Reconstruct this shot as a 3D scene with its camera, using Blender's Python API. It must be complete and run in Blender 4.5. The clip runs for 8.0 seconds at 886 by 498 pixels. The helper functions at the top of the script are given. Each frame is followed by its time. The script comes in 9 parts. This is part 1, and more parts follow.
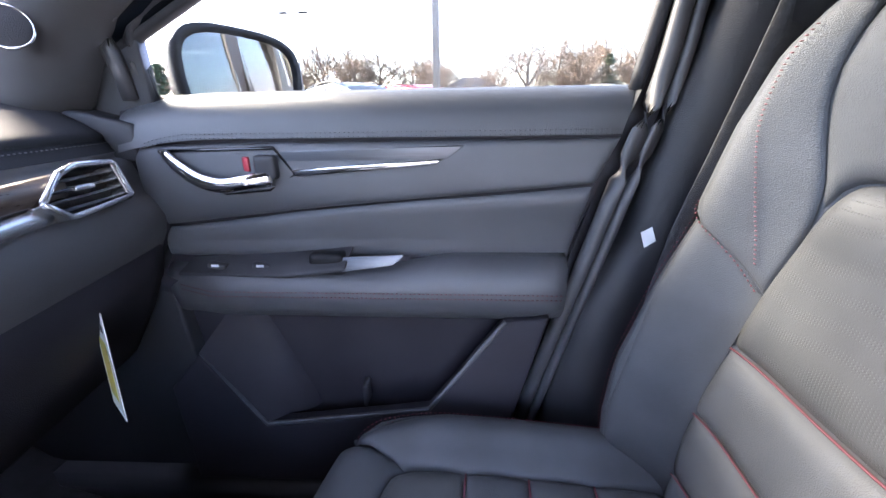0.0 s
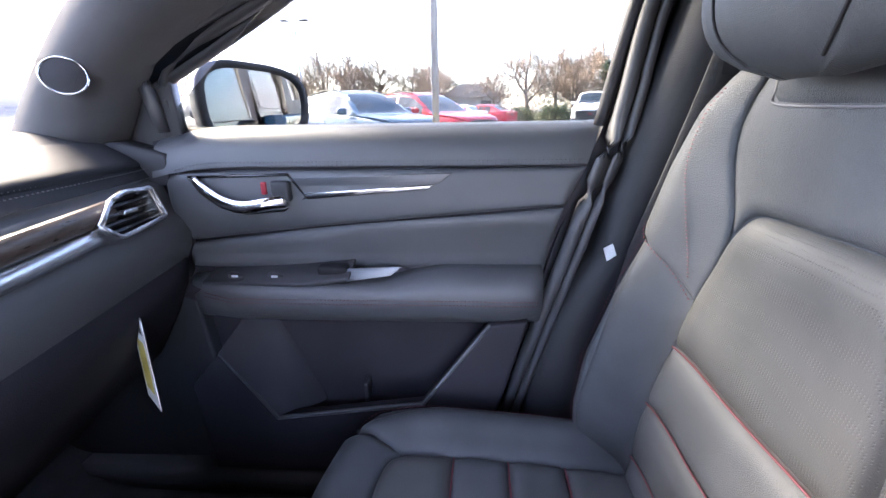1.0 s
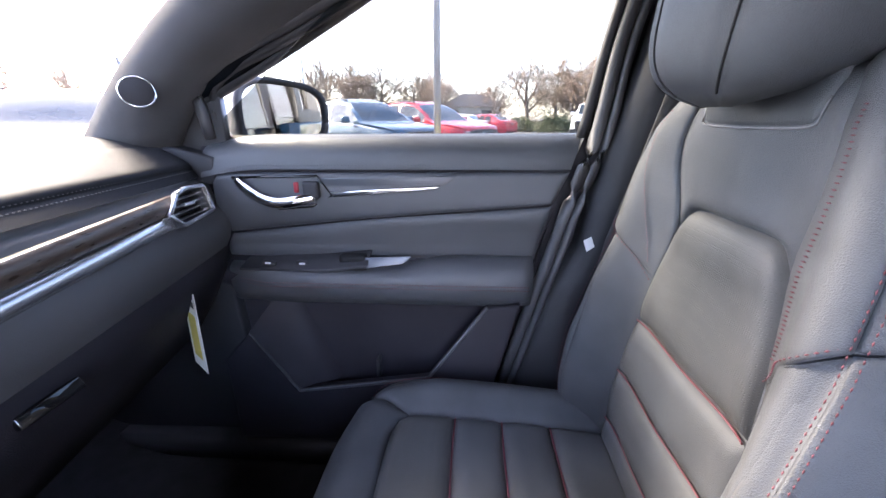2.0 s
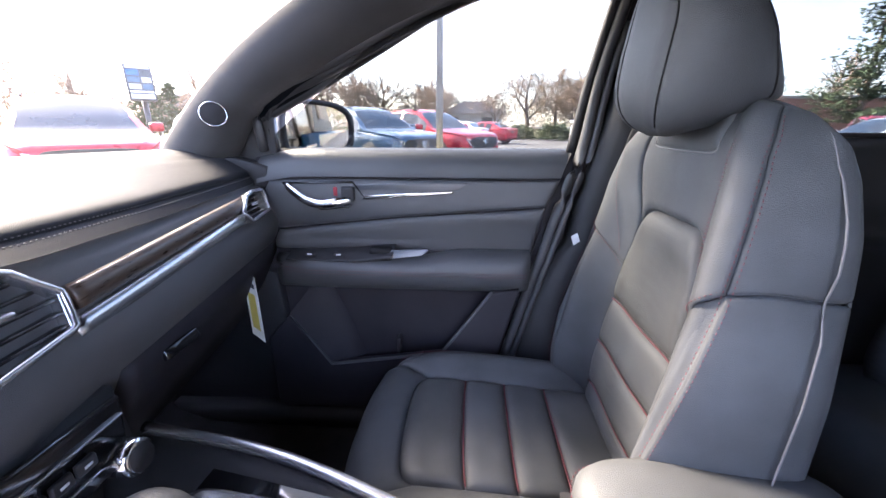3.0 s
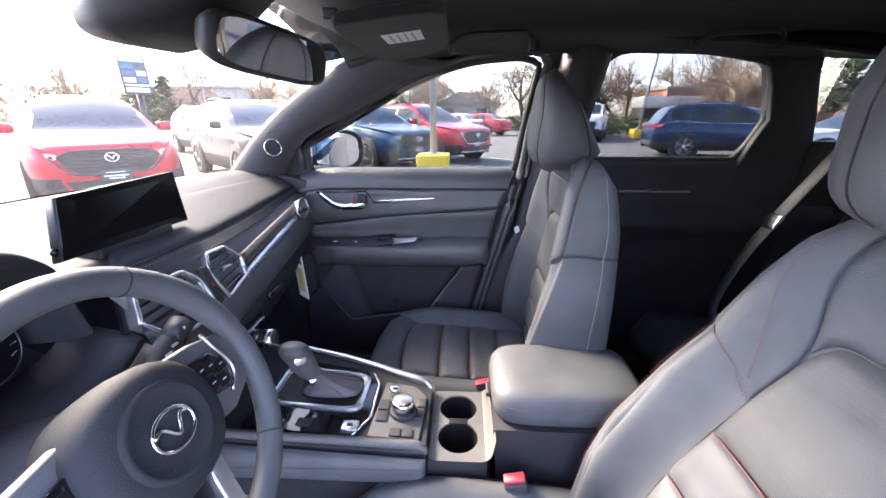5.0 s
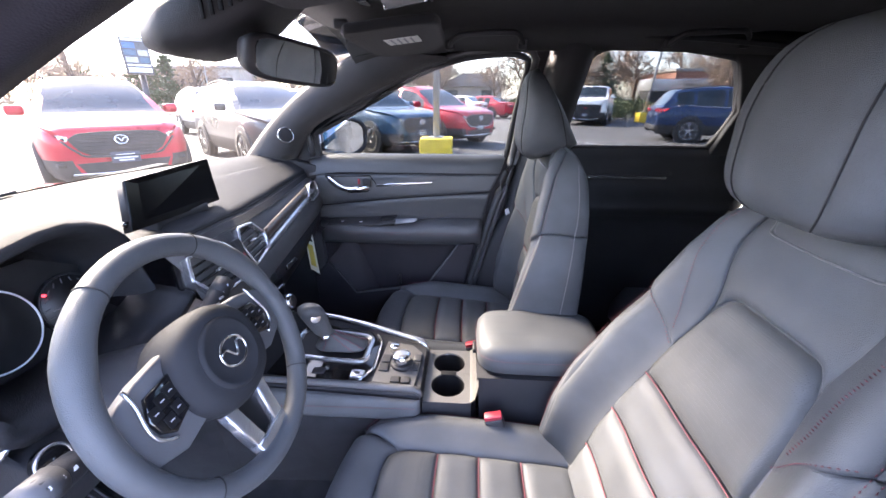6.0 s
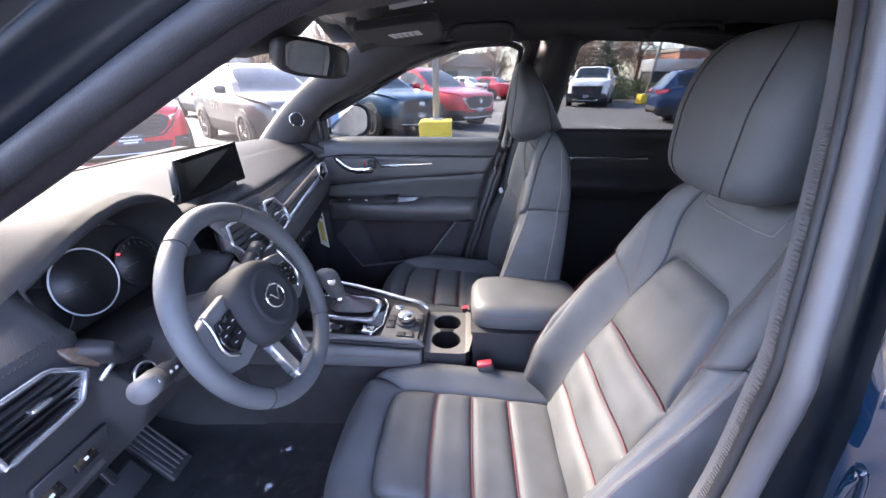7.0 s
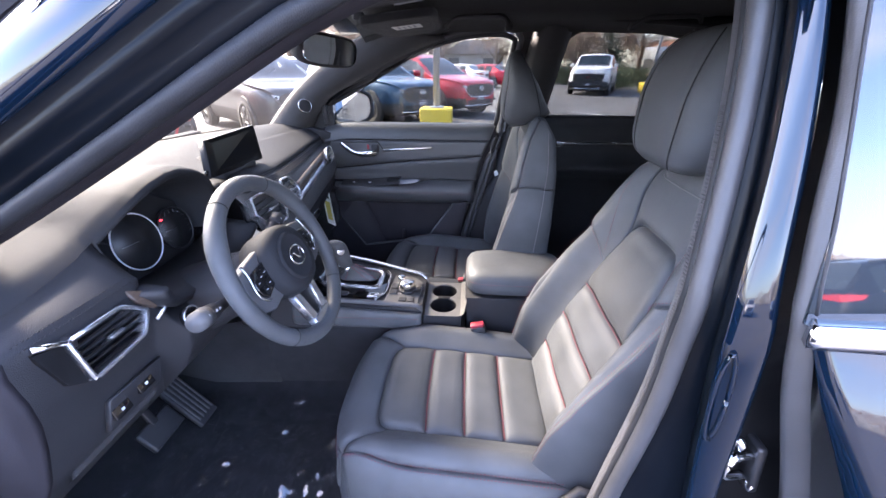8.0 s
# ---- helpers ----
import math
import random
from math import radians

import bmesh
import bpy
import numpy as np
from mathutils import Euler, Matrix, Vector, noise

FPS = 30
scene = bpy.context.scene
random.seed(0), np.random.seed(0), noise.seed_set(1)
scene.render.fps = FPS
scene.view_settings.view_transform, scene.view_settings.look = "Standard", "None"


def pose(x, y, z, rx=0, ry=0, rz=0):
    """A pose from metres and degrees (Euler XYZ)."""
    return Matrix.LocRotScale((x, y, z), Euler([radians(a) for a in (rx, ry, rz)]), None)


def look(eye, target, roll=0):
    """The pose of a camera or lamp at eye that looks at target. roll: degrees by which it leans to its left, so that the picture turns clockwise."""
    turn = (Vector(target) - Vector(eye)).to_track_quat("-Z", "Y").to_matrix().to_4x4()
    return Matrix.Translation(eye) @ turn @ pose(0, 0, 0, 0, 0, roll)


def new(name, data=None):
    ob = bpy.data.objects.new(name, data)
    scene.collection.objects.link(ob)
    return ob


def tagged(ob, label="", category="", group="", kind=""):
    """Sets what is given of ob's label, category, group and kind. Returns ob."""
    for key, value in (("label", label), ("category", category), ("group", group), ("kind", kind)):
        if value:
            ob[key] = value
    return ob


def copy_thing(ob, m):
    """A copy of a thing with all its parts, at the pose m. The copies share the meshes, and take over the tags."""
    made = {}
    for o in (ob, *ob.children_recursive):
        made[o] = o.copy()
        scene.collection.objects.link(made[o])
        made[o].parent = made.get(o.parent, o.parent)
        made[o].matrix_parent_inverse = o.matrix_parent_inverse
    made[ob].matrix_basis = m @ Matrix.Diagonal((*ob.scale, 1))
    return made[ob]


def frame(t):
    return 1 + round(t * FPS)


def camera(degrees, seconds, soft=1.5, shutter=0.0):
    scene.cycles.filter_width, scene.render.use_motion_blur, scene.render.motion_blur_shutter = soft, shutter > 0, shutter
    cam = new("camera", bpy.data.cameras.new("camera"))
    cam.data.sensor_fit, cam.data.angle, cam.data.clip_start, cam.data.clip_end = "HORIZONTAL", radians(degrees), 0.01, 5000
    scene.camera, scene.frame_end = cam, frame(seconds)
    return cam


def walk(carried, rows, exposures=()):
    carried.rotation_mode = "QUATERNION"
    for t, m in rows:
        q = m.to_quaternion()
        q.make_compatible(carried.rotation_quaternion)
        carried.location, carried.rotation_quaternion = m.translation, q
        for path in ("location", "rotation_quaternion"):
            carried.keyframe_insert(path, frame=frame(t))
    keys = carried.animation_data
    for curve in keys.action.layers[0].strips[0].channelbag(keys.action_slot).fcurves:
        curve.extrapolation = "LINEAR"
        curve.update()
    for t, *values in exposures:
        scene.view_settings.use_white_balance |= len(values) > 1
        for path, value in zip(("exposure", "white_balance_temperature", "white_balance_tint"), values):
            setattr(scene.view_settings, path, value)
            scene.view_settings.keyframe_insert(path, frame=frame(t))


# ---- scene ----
# The car stands with its nose towards -x, its passenger side towards +y; the ground is z = 0.
cam = camera(97.6, 8.0)
PATH = [
    (0, (-0.014, 0.118, 1.106), (-0.137, 1.987, 0.405), -1.0),
    (0.5, (-0.001, 0.079, 1.125), (-0.121, 1.952, 0.436), -1.0),
    (1, (0.005, 0.041, 1.149), (-0.115, 1.92, 0.473), -1.0),
    (1.5, (0.015, -0.016, 1.156), (-0.104, 1.869, 0.497), -0.8),
    (2.8, (-0.027, -0.206, 1.168), (-0.143, 1.695, 0.559), 0.3),
    (3, (-0.021, -0.249, 1.182), (-0.137, 1.653, 0.575), 0.1),
    (3.5, (-0.019, -0.387, 1.229), (-0.11, 1.516, 0.621), 0.3),
    (4, (-0.005, -0.481, 1.267), (-0.072, 1.418, 0.643), 0.2),
    (4.5, (0.031, -0.564, 1.292), (-0.047, 1.329, 0.651), 0.0),
    (4.7, (0.038, -0.611, 1.299), (-0.049, 1.281, 0.658), -0.2),
    (5.8, (0.067, -0.777, 1.324), (-0.046, 1.088, 0.609), 0.1),
    (6, (0.076, -0.806, 1.336), (-0.035, 1.053, 0.607), 0.1),
    (6.5, (0.087, -0.875, 1.348), (-0.024, 0.969, 0.583), 0.0),
    (7, (0.088, -0.946, 1.357), (-0.021, 0.881, 0.55), -0.0),
    (7.5, (0.098, -1.017, 1.36), (-0.001, 0.802, 0.534), 0.3),
    (8, (0.104, -1.076, 1.363), (-0.005, 0.728, 0.506), 0.2),
]
EXPOSURES = [(0.0, 5.3, 6050, 25), (1.5, 5.05, 6100, 26), (3.0, 4.85, 6150, 26), (4.5, 4.75, 6150, 26), (6.0, 4.65, 6050, 26), (8.0, 4.38, 5950, 26)]
walk(cam, [(t, look(eye, target, roll)) for t, eye, target, roll in PATH], EXPOSURES)

# ---- world and sun ----
SUN_FROM = Vector((-0.660, 0.420, 0.530)).normalized()
world = bpy.data.worlds.new("sky")
scene.world = world
world.use_nodes = True
wn, wl = world.node_tree.nodes, world.node_tree.links
wn.clear()
sky = wn.new("ShaderNodeTexSky")
sky.sky_type = "NISHITA"
sky.sun_disc = False
sky.sun_elevation = math.asin(SUN_FROM.z)
sky.sun_rotation = math.atan2(SUN_FROM.x, SUN_FROM.y)
sky.air_density, sky.dust_density, sky.ozone_density = 1.0, 1.2, 1.0
cloud_at = wn.new("ShaderNodeTexCoord")
cloud_map = wn.new("ShaderNodeMapping")
cloud_map.inputs["Scale"].default_value = (1.0, 1.0, 3.2)
cloud = wn.new("ShaderNodeTexNoise")
cloud.inputs["Scale"].default_value, cloud.inputs["Detail"].default_value = 1.7, 7.0
cloud_ramp = wn.new("ShaderNodeValToRGB")
cloud_ramp.color_ramp.elements[0].position, cloud_ramp.color_ramp.elements[1].position = 0.47, 0.72
cloud_mix = wn.new("ShaderNodeMix")
cloud_mix.data_type = "RGBA"
cloud_mix.inputs[7].default_value = (4.0, 3.85, 3.9, 1)
back = wn.new("ShaderNodeBackground")
back.inputs["Strength"].default_value = 0.115
out = wn.new("ShaderNodeOutputWorld")
wl.new(cloud_at.outputs["Generated"], cloud_map.inputs["Vector"])
wl.new(cloud_map.outputs[0], cloud.inputs["Vector"])
wl.new(cloud.outputs["Fac"], cloud_ramp.inputs["Fac"])
wl.new(cloud_ramp.outputs["Color"], cloud_mix.inputs[0])
wl.new(sky.outputs["Color"], cloud_mix.inputs[6])
wl.new(cloud_mix.outputs[2], back.inputs["Color"])
wl.new(back.outputs[0], out.inputs["Surface"])

sun_data = bpy.data.lights.new("sun", "SUN")
sun_data.energy, sun_data.angle, sun_data.color = 3.6, radians(24.0), (1.0, 0.86, 0.62)
sun = new("sun", sun_data)
sun.matrix_basis = look(SUN_FROM * 60, (0, 0, 0))

# ---- materials ----
def material(name, color, rough=0.5, metal=0.0, grain=0.0, grain_scale=400.0, vary=0.0, vary_scale=6.0, other=None, coat=0.0,
             rough_vary=0.0, holes=0.0, stretch=(1, 1, 1), per_object=0.0, sheen=0.0, ior=1.5, spec=0.5, coat_ior=1.5):
    """A surface with fine relief (grain), colour drift at a larger scale (vary) and uneven gloss."""
    m = bpy.data.materials.new(name)
    m.use_nodes = True
    n, l = m.node_tree.nodes, m.node_tree.links
    b = n["Principled BSDF"]
    b.inputs["Base Color"].default_value = (*color, 1)
    b.inputs["Roughness"].default_value, b.inputs["Metallic"].default_value = rough, metal
    b.inputs["Coat Weight"].default_value, b.inputs["Coat Roughness"].default_value = coat, 0.03
    b.inputs["Coat IOR"].default_value = coat_ior
    b.inputs["Sheen Weight"].default_value = sheen
    b.inputs["IOR"].default_value = ior
    b.inputs["Specular IOR Level"].default_value = spec
    at = n.new("ShaderNodeTexCoord")
    mp = n.new("ShaderNodeMapping")
    mp.inputs["Scale"].default_value = stretch
    l.new(at.outputs["Object"], mp.inputs["Vector"])
    if vary or rough_vary:
        t = n.new("ShaderNodeTexNoise")
        t.inputs["Scale"].default_value, t.inputs["Detail"].default_value = vary_scale, 6.0
        l.new(mp.outputs[0], t.inputs["Vector"])
    if vary or per_object:
        mix = n.new("ShaderNodeMix")
        mix.data_type = "RGBA"
        far = other or tuple(min(1, c * (1 + vary) + 0.01 * vary) for c in color)
        near = color if other else tuple(c * (1 - vary) for c in color)
        mix.inputs[6].default_value, mix.inputs[7].default_value = (*near, 1), (*far, 1)
        if vary:
            ramp = n.new("ShaderNodeMapRange")
            ramp.inputs["From Min"].default_value, ramp.inputs["From Max"].default_value = 0.32, 0.68
            l.new(t.outputs["Fac"], ramp.inputs["Value"])
            l.new(ramp.outputs[0], mix.inputs[0])
        else:
            info = n.new("ShaderNodeObjectInfo")
            l.new(info.outputs["Random"], mix.inputs[0])
        l.new(mix.outputs[2], b.inputs["Base Color"])
    if rough_vary:
        rr = n.new("ShaderNodeMapRange")
        rr.inputs["From Min"].default_value, rr.inputs["From Max"].default_value = 0.3, 0.7
        rr.inputs["To Min"].default_value, rr.inputs["To Max"].default_value = rough - rough_vary, rough + rough_vary
        l.new(t.outputs["Fac"], rr.inputs["Value"])
        l.new(rr.outputs[0], b.inputs["Roughness"])
    if grain:
        g = n.new("ShaderNodeTexVoronoi" if holes == 0 else "ShaderNodeTexNoise")
        g.inputs["Scale"].default_value = grain_scale
        l.new(mp.outputs[0], g.inputs["Vector"])
        bump = n.new("ShaderNodeBump")
        bump.inputs["Strength"].default_value, bump.inputs["Distance"].default_value = grain, 0.0006
        l.new(g.outputs[0], bump.inputs["Height"])
        last = bump
        if holes:
            h = n.new("ShaderNodeTexVoronoi")
            h.inputs["Scale"].default_value, h.inputs["Randomness"].default_value = holes, 0.0
            l.new(mp.outputs[0], h.inputs["Vector"])
            edge = n.new("ShaderNodeMapRange")
            edge.inputs["From Min"].default_value, edge.inputs["From Max"].default_value = 0.16, 0.34
            l.new(h.outputs["Distance"], edge.inputs["Value"])
            last = n.new("ShaderNodeBump")
            last.inputs["Strength"].default_value, last.inputs["Distance"].default_value = 0.45, 0.0008
            l.new(edge.outputs[0], last.inputs["Height"])
            l.new(bump.outputs[0], last.inputs["Normal"])
        l.new(last.outputs[0], b.inputs["Normal"])
    return m


def gloss_by_angle(n, l, mix, least):
    """Gloss that grows towards grazing angles."""
    weight, power, span = n.new("ShaderNodeLayerWeight"), n.new("ShaderNodeMath"), n.new("ShaderNodeMapRange")
    weight.inputs["Blend"].default_value = 0.5
    power.operation = "POWER"
    power.inputs[1].default_value = 5.0
    span.inputs["To Min"].default_value, span.inputs["To Max"].default_value = least, 1.0
    l.new(weight.outputs["Facing"], power.inputs[0])
    l.new(power.outputs[0], span.inputs["Value"])
    l.new(span.outputs[0], mix.inputs[0])


def glass_material(name, tint, gloss_rough=0.0, glare_haze=0.0):
    """A thin pane: clear, with the gloss of glass and perhaps a painted veil of glare on it."""
    m = bpy.data.materials.new(name)
    m.use_nodes = True
    n, l = m.node_tree.nodes, m.node_tree.links
    n.clear()
    o, mix = n.new("ShaderNodeOutputMaterial"), n.new("ShaderNodeMixShader")
    clear, gloss = n.new("ShaderNodeBsdfTransparent"), n.new("ShaderNodeBsdfGlossy")
    clear.inputs["Color"].default_value = (*tint, 1)
    gloss.inputs["Roughness"].default_value = gloss_rough
    gloss_by_angle(n, l, mix, 0.035)
    l.new(clear.outputs[0], mix.inputs[1])
    l.new(gloss.outputs[0], mix.inputs[2])
    if glare_haze:
        # Pale translucent veil puts the glare of the screen into the pane's colour.
        veil, haze_noise, top = n.new("ShaderNodeBsdfTranslucent"), n.new("ShaderNodeTexNoise"), n.new("ShaderNodeMixShader")
        amount = n.new("ShaderNodeMath")
        amount.operation = "MULTIPLY"
        amount.inputs[1].default_value = 2 * glare_haze
        haze_noise.inputs["Scale"].default_value, haze_noise.inputs["Detail"].default_value = 5.0, 8.0
        veil.inputs["Color"].default_value = (0.16, 0.155, 0.15, 1)
        l.new(haze_noise.outputs["Fac"], amount.inputs[0])
        l.new(amount.outputs[0], top.inputs[0])
        l.new(mix.outputs[0], top.inputs[1])
        l.new(veil.outputs[0], top.inputs[2])
        l.new(top.outputs[0], o.inputs["Surface"])
    else:
        l.new(mix.outputs[0], o.inputs["Surface"])
    return m


def glow_material(name, color, strength):
    m = bpy.data.materials.new(name)
    m.use_nodes = True
    b = m.node_tree.nodes["Principled BSDF"]
    b.inputs["Base Color"].default_value = (*color, 1)
    b.inputs["Emission Color"].default_value = (*color, 1)
    b.inputs["Emission Strength"].default_value = strength
    return m


LEATHER = material("black leather", (0.070, 0.074, 0.079), 0.48, spec=0.29, grain=0.55, grain_scale=900, vary=0.18, vary_scale=9, rough_vary=0.06)
PERFORATED = material("perforated black leather", (0.068, 0.070, 0.070), 0.50, spec=0.35, grain=0.4, grain_scale=900, vary=0.12, vary_scale=12, holes=340)
SEAM = material("sunken seam", (0.012, 0.012, 0.013), 0.8)
THREAD = material("dark red thread", (0.125, 0.029, 0.040), 0.7)
PIPING = material("grey piping", (0.15, 0.145, 0.15), 0.6)
THREAD_GREY = material("grey thread", (0.08, 0.077, 0.08), 0.7)
# Same dashboard skin twice: top colour darkened against the sun, front colour lifted.
TOP_SKIN = material("soft skin darkened against sun", (0.026, 0.027, 0.030), 0.70, spec=0.10, grain=0.7, grain_scale=800, vary=0.12, vary_scale=5, rough_vary=0.05)
SOFT = material("soft wrapped dashboard skin", (0.088, 0.088, 0.092), 0.52, spec=0.35, grain=0.5, grain_scale=1100, vary=0.12, vary_scale=5, rough_vary=0.05)
DOOR_SKIN = material("soft dark door skin", (0.060, 0.062, 0.067), 0.44, spec=0.6, grain=0.5, grain_scale=1000, vary=0.12, vary_scale=6, rough_vary=0.05)
HARD = material("grained black plastic", (0.026, 0.026, 0.029), 0.50, spec=0.35, grain=0.6, grain_scale=700, vary=0.15, vary_scale=7, rough_vary=0.06)
GLOSS = material("piano black plastic", (0.006, 0.006, 0.007), 0.08, coat=0.5, grain=0.0, vary=0.2, vary_scale=20, rough_vary=0.03)
SATIN = material("satin silver trim", (0.58, 0.59, 0.61), 0.27, 0.9, vary=0.04, vary_scale=6)
INLAY = material("brushed dark inlay", (0.085, 0.090, 0.100), 0.36, 0.7, vary=0.10, vary_scale=60, stretch=(0.2, 4, 8))
# Copy of the blue paint with the jamb's shadow in its colour.
JAMB_SHADE = material("blue paint darkened to jamb shadow", (0.0008, 0.0022, 0.0045), 0.35, spec=0.12, vary=0.2, vary_scale=10, coat=0.05)
CHROME = material("polished chrome", (0.80, 0.81, 0.83), 0.13, 1.0, vary=0.03, vary_scale=5)
WOOD = material("dark brown wood trim", (0.050, 0.034, 0.025), 0.34, vary=0.5, vary_scale=30, other=(0.095, 0.066, 0.048), stretch=(8, 1.0, 8), grain=0.25, grain_scale=120, rough_vary=0.08)
SEAL_GREY = material("smooth grey door rubber", (0.048, 0.048, 0.052), 0.45, grain=0.15, grain_scale=500, vary=0.12, vary_scale=15)
RUBBER = material("grey black rubber seal", (0.020, 0.021, 0.024), 0.5, spec=0.25, grain=0.3, grain_scale=500, vary=0.2, vary_scale=15)
CLOTH = material("black roof cloth", (0.010, 0.010, 0.012), 0.95, grain=0.7, grain_scale=1500, vary=0.15, vary_scale=8, sheen=0.1)
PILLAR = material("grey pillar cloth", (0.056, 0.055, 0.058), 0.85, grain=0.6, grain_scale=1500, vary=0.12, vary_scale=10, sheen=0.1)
CARPET = material("black carpet", (0.009, 0.009, 0.011), 0.97, grain=1.0, grain_scale=600, vary=0.3, vary_scale=25, sheen=0.04)
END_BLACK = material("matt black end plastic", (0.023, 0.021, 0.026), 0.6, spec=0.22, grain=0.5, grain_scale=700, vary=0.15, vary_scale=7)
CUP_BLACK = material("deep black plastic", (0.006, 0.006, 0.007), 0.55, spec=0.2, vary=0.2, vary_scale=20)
CONSOLE = material("satin dark grey console plastic", (0.095, 0.091, 0.086), 0.42, spec=0.5, grain=0.3, grain_scale=900, vary=0.12, vary_scale=8, rough_vary=0.05)
SCREEN = material("dark display glass", (0.004, 0.004, 0.005), 0.16, spec=0.2, vary=0.2, vary_scale=8, rough_vary=0.02)
DIAL = material("dial face", (0.010, 0.010, 0.011), 0.5, vary=0.2, vary_scale=40)
WHITE_MARK = material("pale printed marking", (0.55, 0.56, 0.58), 0.5, vary=0.05, vary_scale=60)
DIM_MARK = material("faded grey marking", (0.10, 0.10, 0.105), 0.6, vary=0.05, vary_scale=60)
PAPER = material("white card", (0.78, 0.77, 0.74), 0.65, vary=0.04, vary_scale=30)
YELLOW_CARD = material("yellow printed field", (0.62, 0.50, 0.10), 0.6, vary=0.08, vary_scale=60)
RED_BUTTON = material("red plastic", (0.30, 0.022, 0.035), 0.35, vary=0.08, vary_scale=60)
BLUE_PAINT = material("deep blue car paint", (0.0007, 0.0065, 0.018), 0.10, 0.1, vary=0.12, vary_scale=900, coat=1.0, coat_ior=1.52, spec=0.12)
BELT = material("dark grey webbing", (0.070, 0.070, 0.075), 0.7, grain=0.8, grain_scale=900, vary=0.1, vary_scale=40, stretch=(1, 1, 4))
FILM = bpy.data.materials.new("clear plastic film")
FILM.use_nodes = True
fn, fl = FILM.node_tree.nodes, FILM.node_tree.links
fn.clear()
fo, fm, ft, fg = (fn.new("ShaderNode" + k) for k in ("OutputMaterial", "MixShader", "BsdfTransparent", "BsdfGlossy"))
ft.inputs["Color"].default_value = (0.93, 0.95, 0.97, 1)
fg.inputs["Roughness"].default_value = 0.07
gloss_by_angle(fn, fl, fm, 0.12)
fl.new(ft.outputs[0], fm.inputs[1]), fl.new(fg.outputs[0], fm.inputs[2]), fl.new(fm.outputs[0], fo.inputs["Surface"])
PANE = glass_material("faintly green window glass", (0.43, 0.447, 0.436))
SCREEN_GLASS = glass_material("windscreen glass with painted haze", (0.43, 0.447, 0.436), glare_haze=0.03)
TINTED = glass_material("tinted window glass", (0.33, 0.345, 0.345))
MIRROR = material("mirror silver", (0.9, 0.9, 0.9), 0.01, 1.0)

ASPHALT = material("weathered grey asphalt", (0.082, 0.081, 0.084), 0.9, grain=1.0, grain_scale=60, vary=0.28, vary_scale=0.5, rough_vary=0.06)
GRASS = material("dull winter grass", (0.085, 0.080, 0.040), 0.95, vary=0.4, vary_scale=1.2)
YELLOW = material("chipped yellow paint on concrete", (0.72, 0.52, 0.04), 0.65, grain=0.8, grain_scale=30, vary=0.12, vary_scale=5)
CONCRETE = material("grey concrete", (0.30, 0.29, 0.28), 0.9, grain=0.8, grain_scale=50, vary=0.2, vary_scale=3)
GALVANISED = material("grey steel pole", (0.36, 0.37, 0.39), 0.5, 0.35, vary=0.12, vary_scale=4)
BRICK = material("red brown brick", (0.30, 0.15, 0.11), 0.9, vary=0.2, vary_scale=1.5, per_object=0.2)
MORTAR = material("pale mortar", (0.38, 0.35, 0.32), 0.95, vary=0.15, vary_scale=2)
SIDING = material("pale grey siding", (0.42, 0.43, 0.44), 0.8, vary=0.1, vary_scale=1)
ROOFING = material("grey shingle", (0.30, 0.28, 0.28), 0.9, vary=0.2, vary_scale=2)
BARK = material("grey brown bark", (0.14, 0.105, 0.085), 0.95, vary=0.3, vary_scale=6)
TWIG = material("brown winter twigs", (0.27, 0.20, 0.15), 0.95, vary=0.3, vary_scale=3)
NEEDLE = material("dark green needles", (0.045, 0.070, 0.032), 0.85, vary=0.5, vary_scale=3)
SHRUB = material("olive shrub leaves", (0.060, 0.075, 0.030), 0.85, vary=0.45, vary_scale=2)
TYRE = material("black tyre rubber", (0.018, 0.018, 0.019), 0.8, vary=0.2, vary_scale=20)
ALLOY = material("machined alloy", (0.55, 0.56, 0.58), 0.3, 0.9, vary=0.08, vary_scale=20)
DARK_ALLOY = material("dark alloy", (0.06, 0.06, 0.065), 0.35, 0.7, vary=0.1, vary_scale=20)
CLADDING = material("matt black cladding", (0.022, 0.022, 0.024), 0.6, vary=0.2, vary_scale=8)
CAR_GLASS = material("dark car glass", (0.020, 0.028, 0.034), 0.05, vary=0.3, vary_scale=2, coat=0.2, spec=0.4)
DOOR_GLASS = material("dark reflecting door glass", (0.016, 0.022, 0.028), 0.02, vary=0.3, vary_scale=2, coat=1.0, coat_ior=1.45)
HEADLAMP = material("clear headlamp", (0.50, 0.54, 0.58), 0.12, 0.4, vary=0.25, vary_scale=30, coat=1.0)
TAILLAMP = material("red tail lamp", (0.42, 0.015, 0.02), 0.15, vary=0.2, vary_scale=20, coat=1.0)
PLATE = material("dark plate card", (0.05, 0.06, 0.09), 0.4, vary=0.1, vary_scale=30)


def paint(name, color, metal=0.25):
    return material(name, color, 0.3, metal, vary=0.08, vary_scale=3, coat=0.45, rough_vary=0.04, spec=0.3)


RED_PAINT = paint("bright red car paint", (0.42, 0.012, 0.030))
BLUE_GREY_PAINT = paint("blue grey car paint", (0.045, 0.088, 0.140))
GREY_PAINT = paint("gunmetal grey car paint", (0.045, 0.048, 0.050))
WHITE_PAINT = paint("white car paint", (0.74, 0.75, 0.76), 0.0)
NAVY_PAINT = paint("navy blue car paint", (0.012, 0.030, 0.085))
BLUE_TRUCK_PAINT = paint("mid blue car paint", (0.03, 0.10, 0.26))
BLACK_PAINT = paint("black car paint", (0.010, 0.010, 0.012))
SILVER_PAINT = paint("pale silver car paint", (0.50, 0.51, 0.52), 0.5)


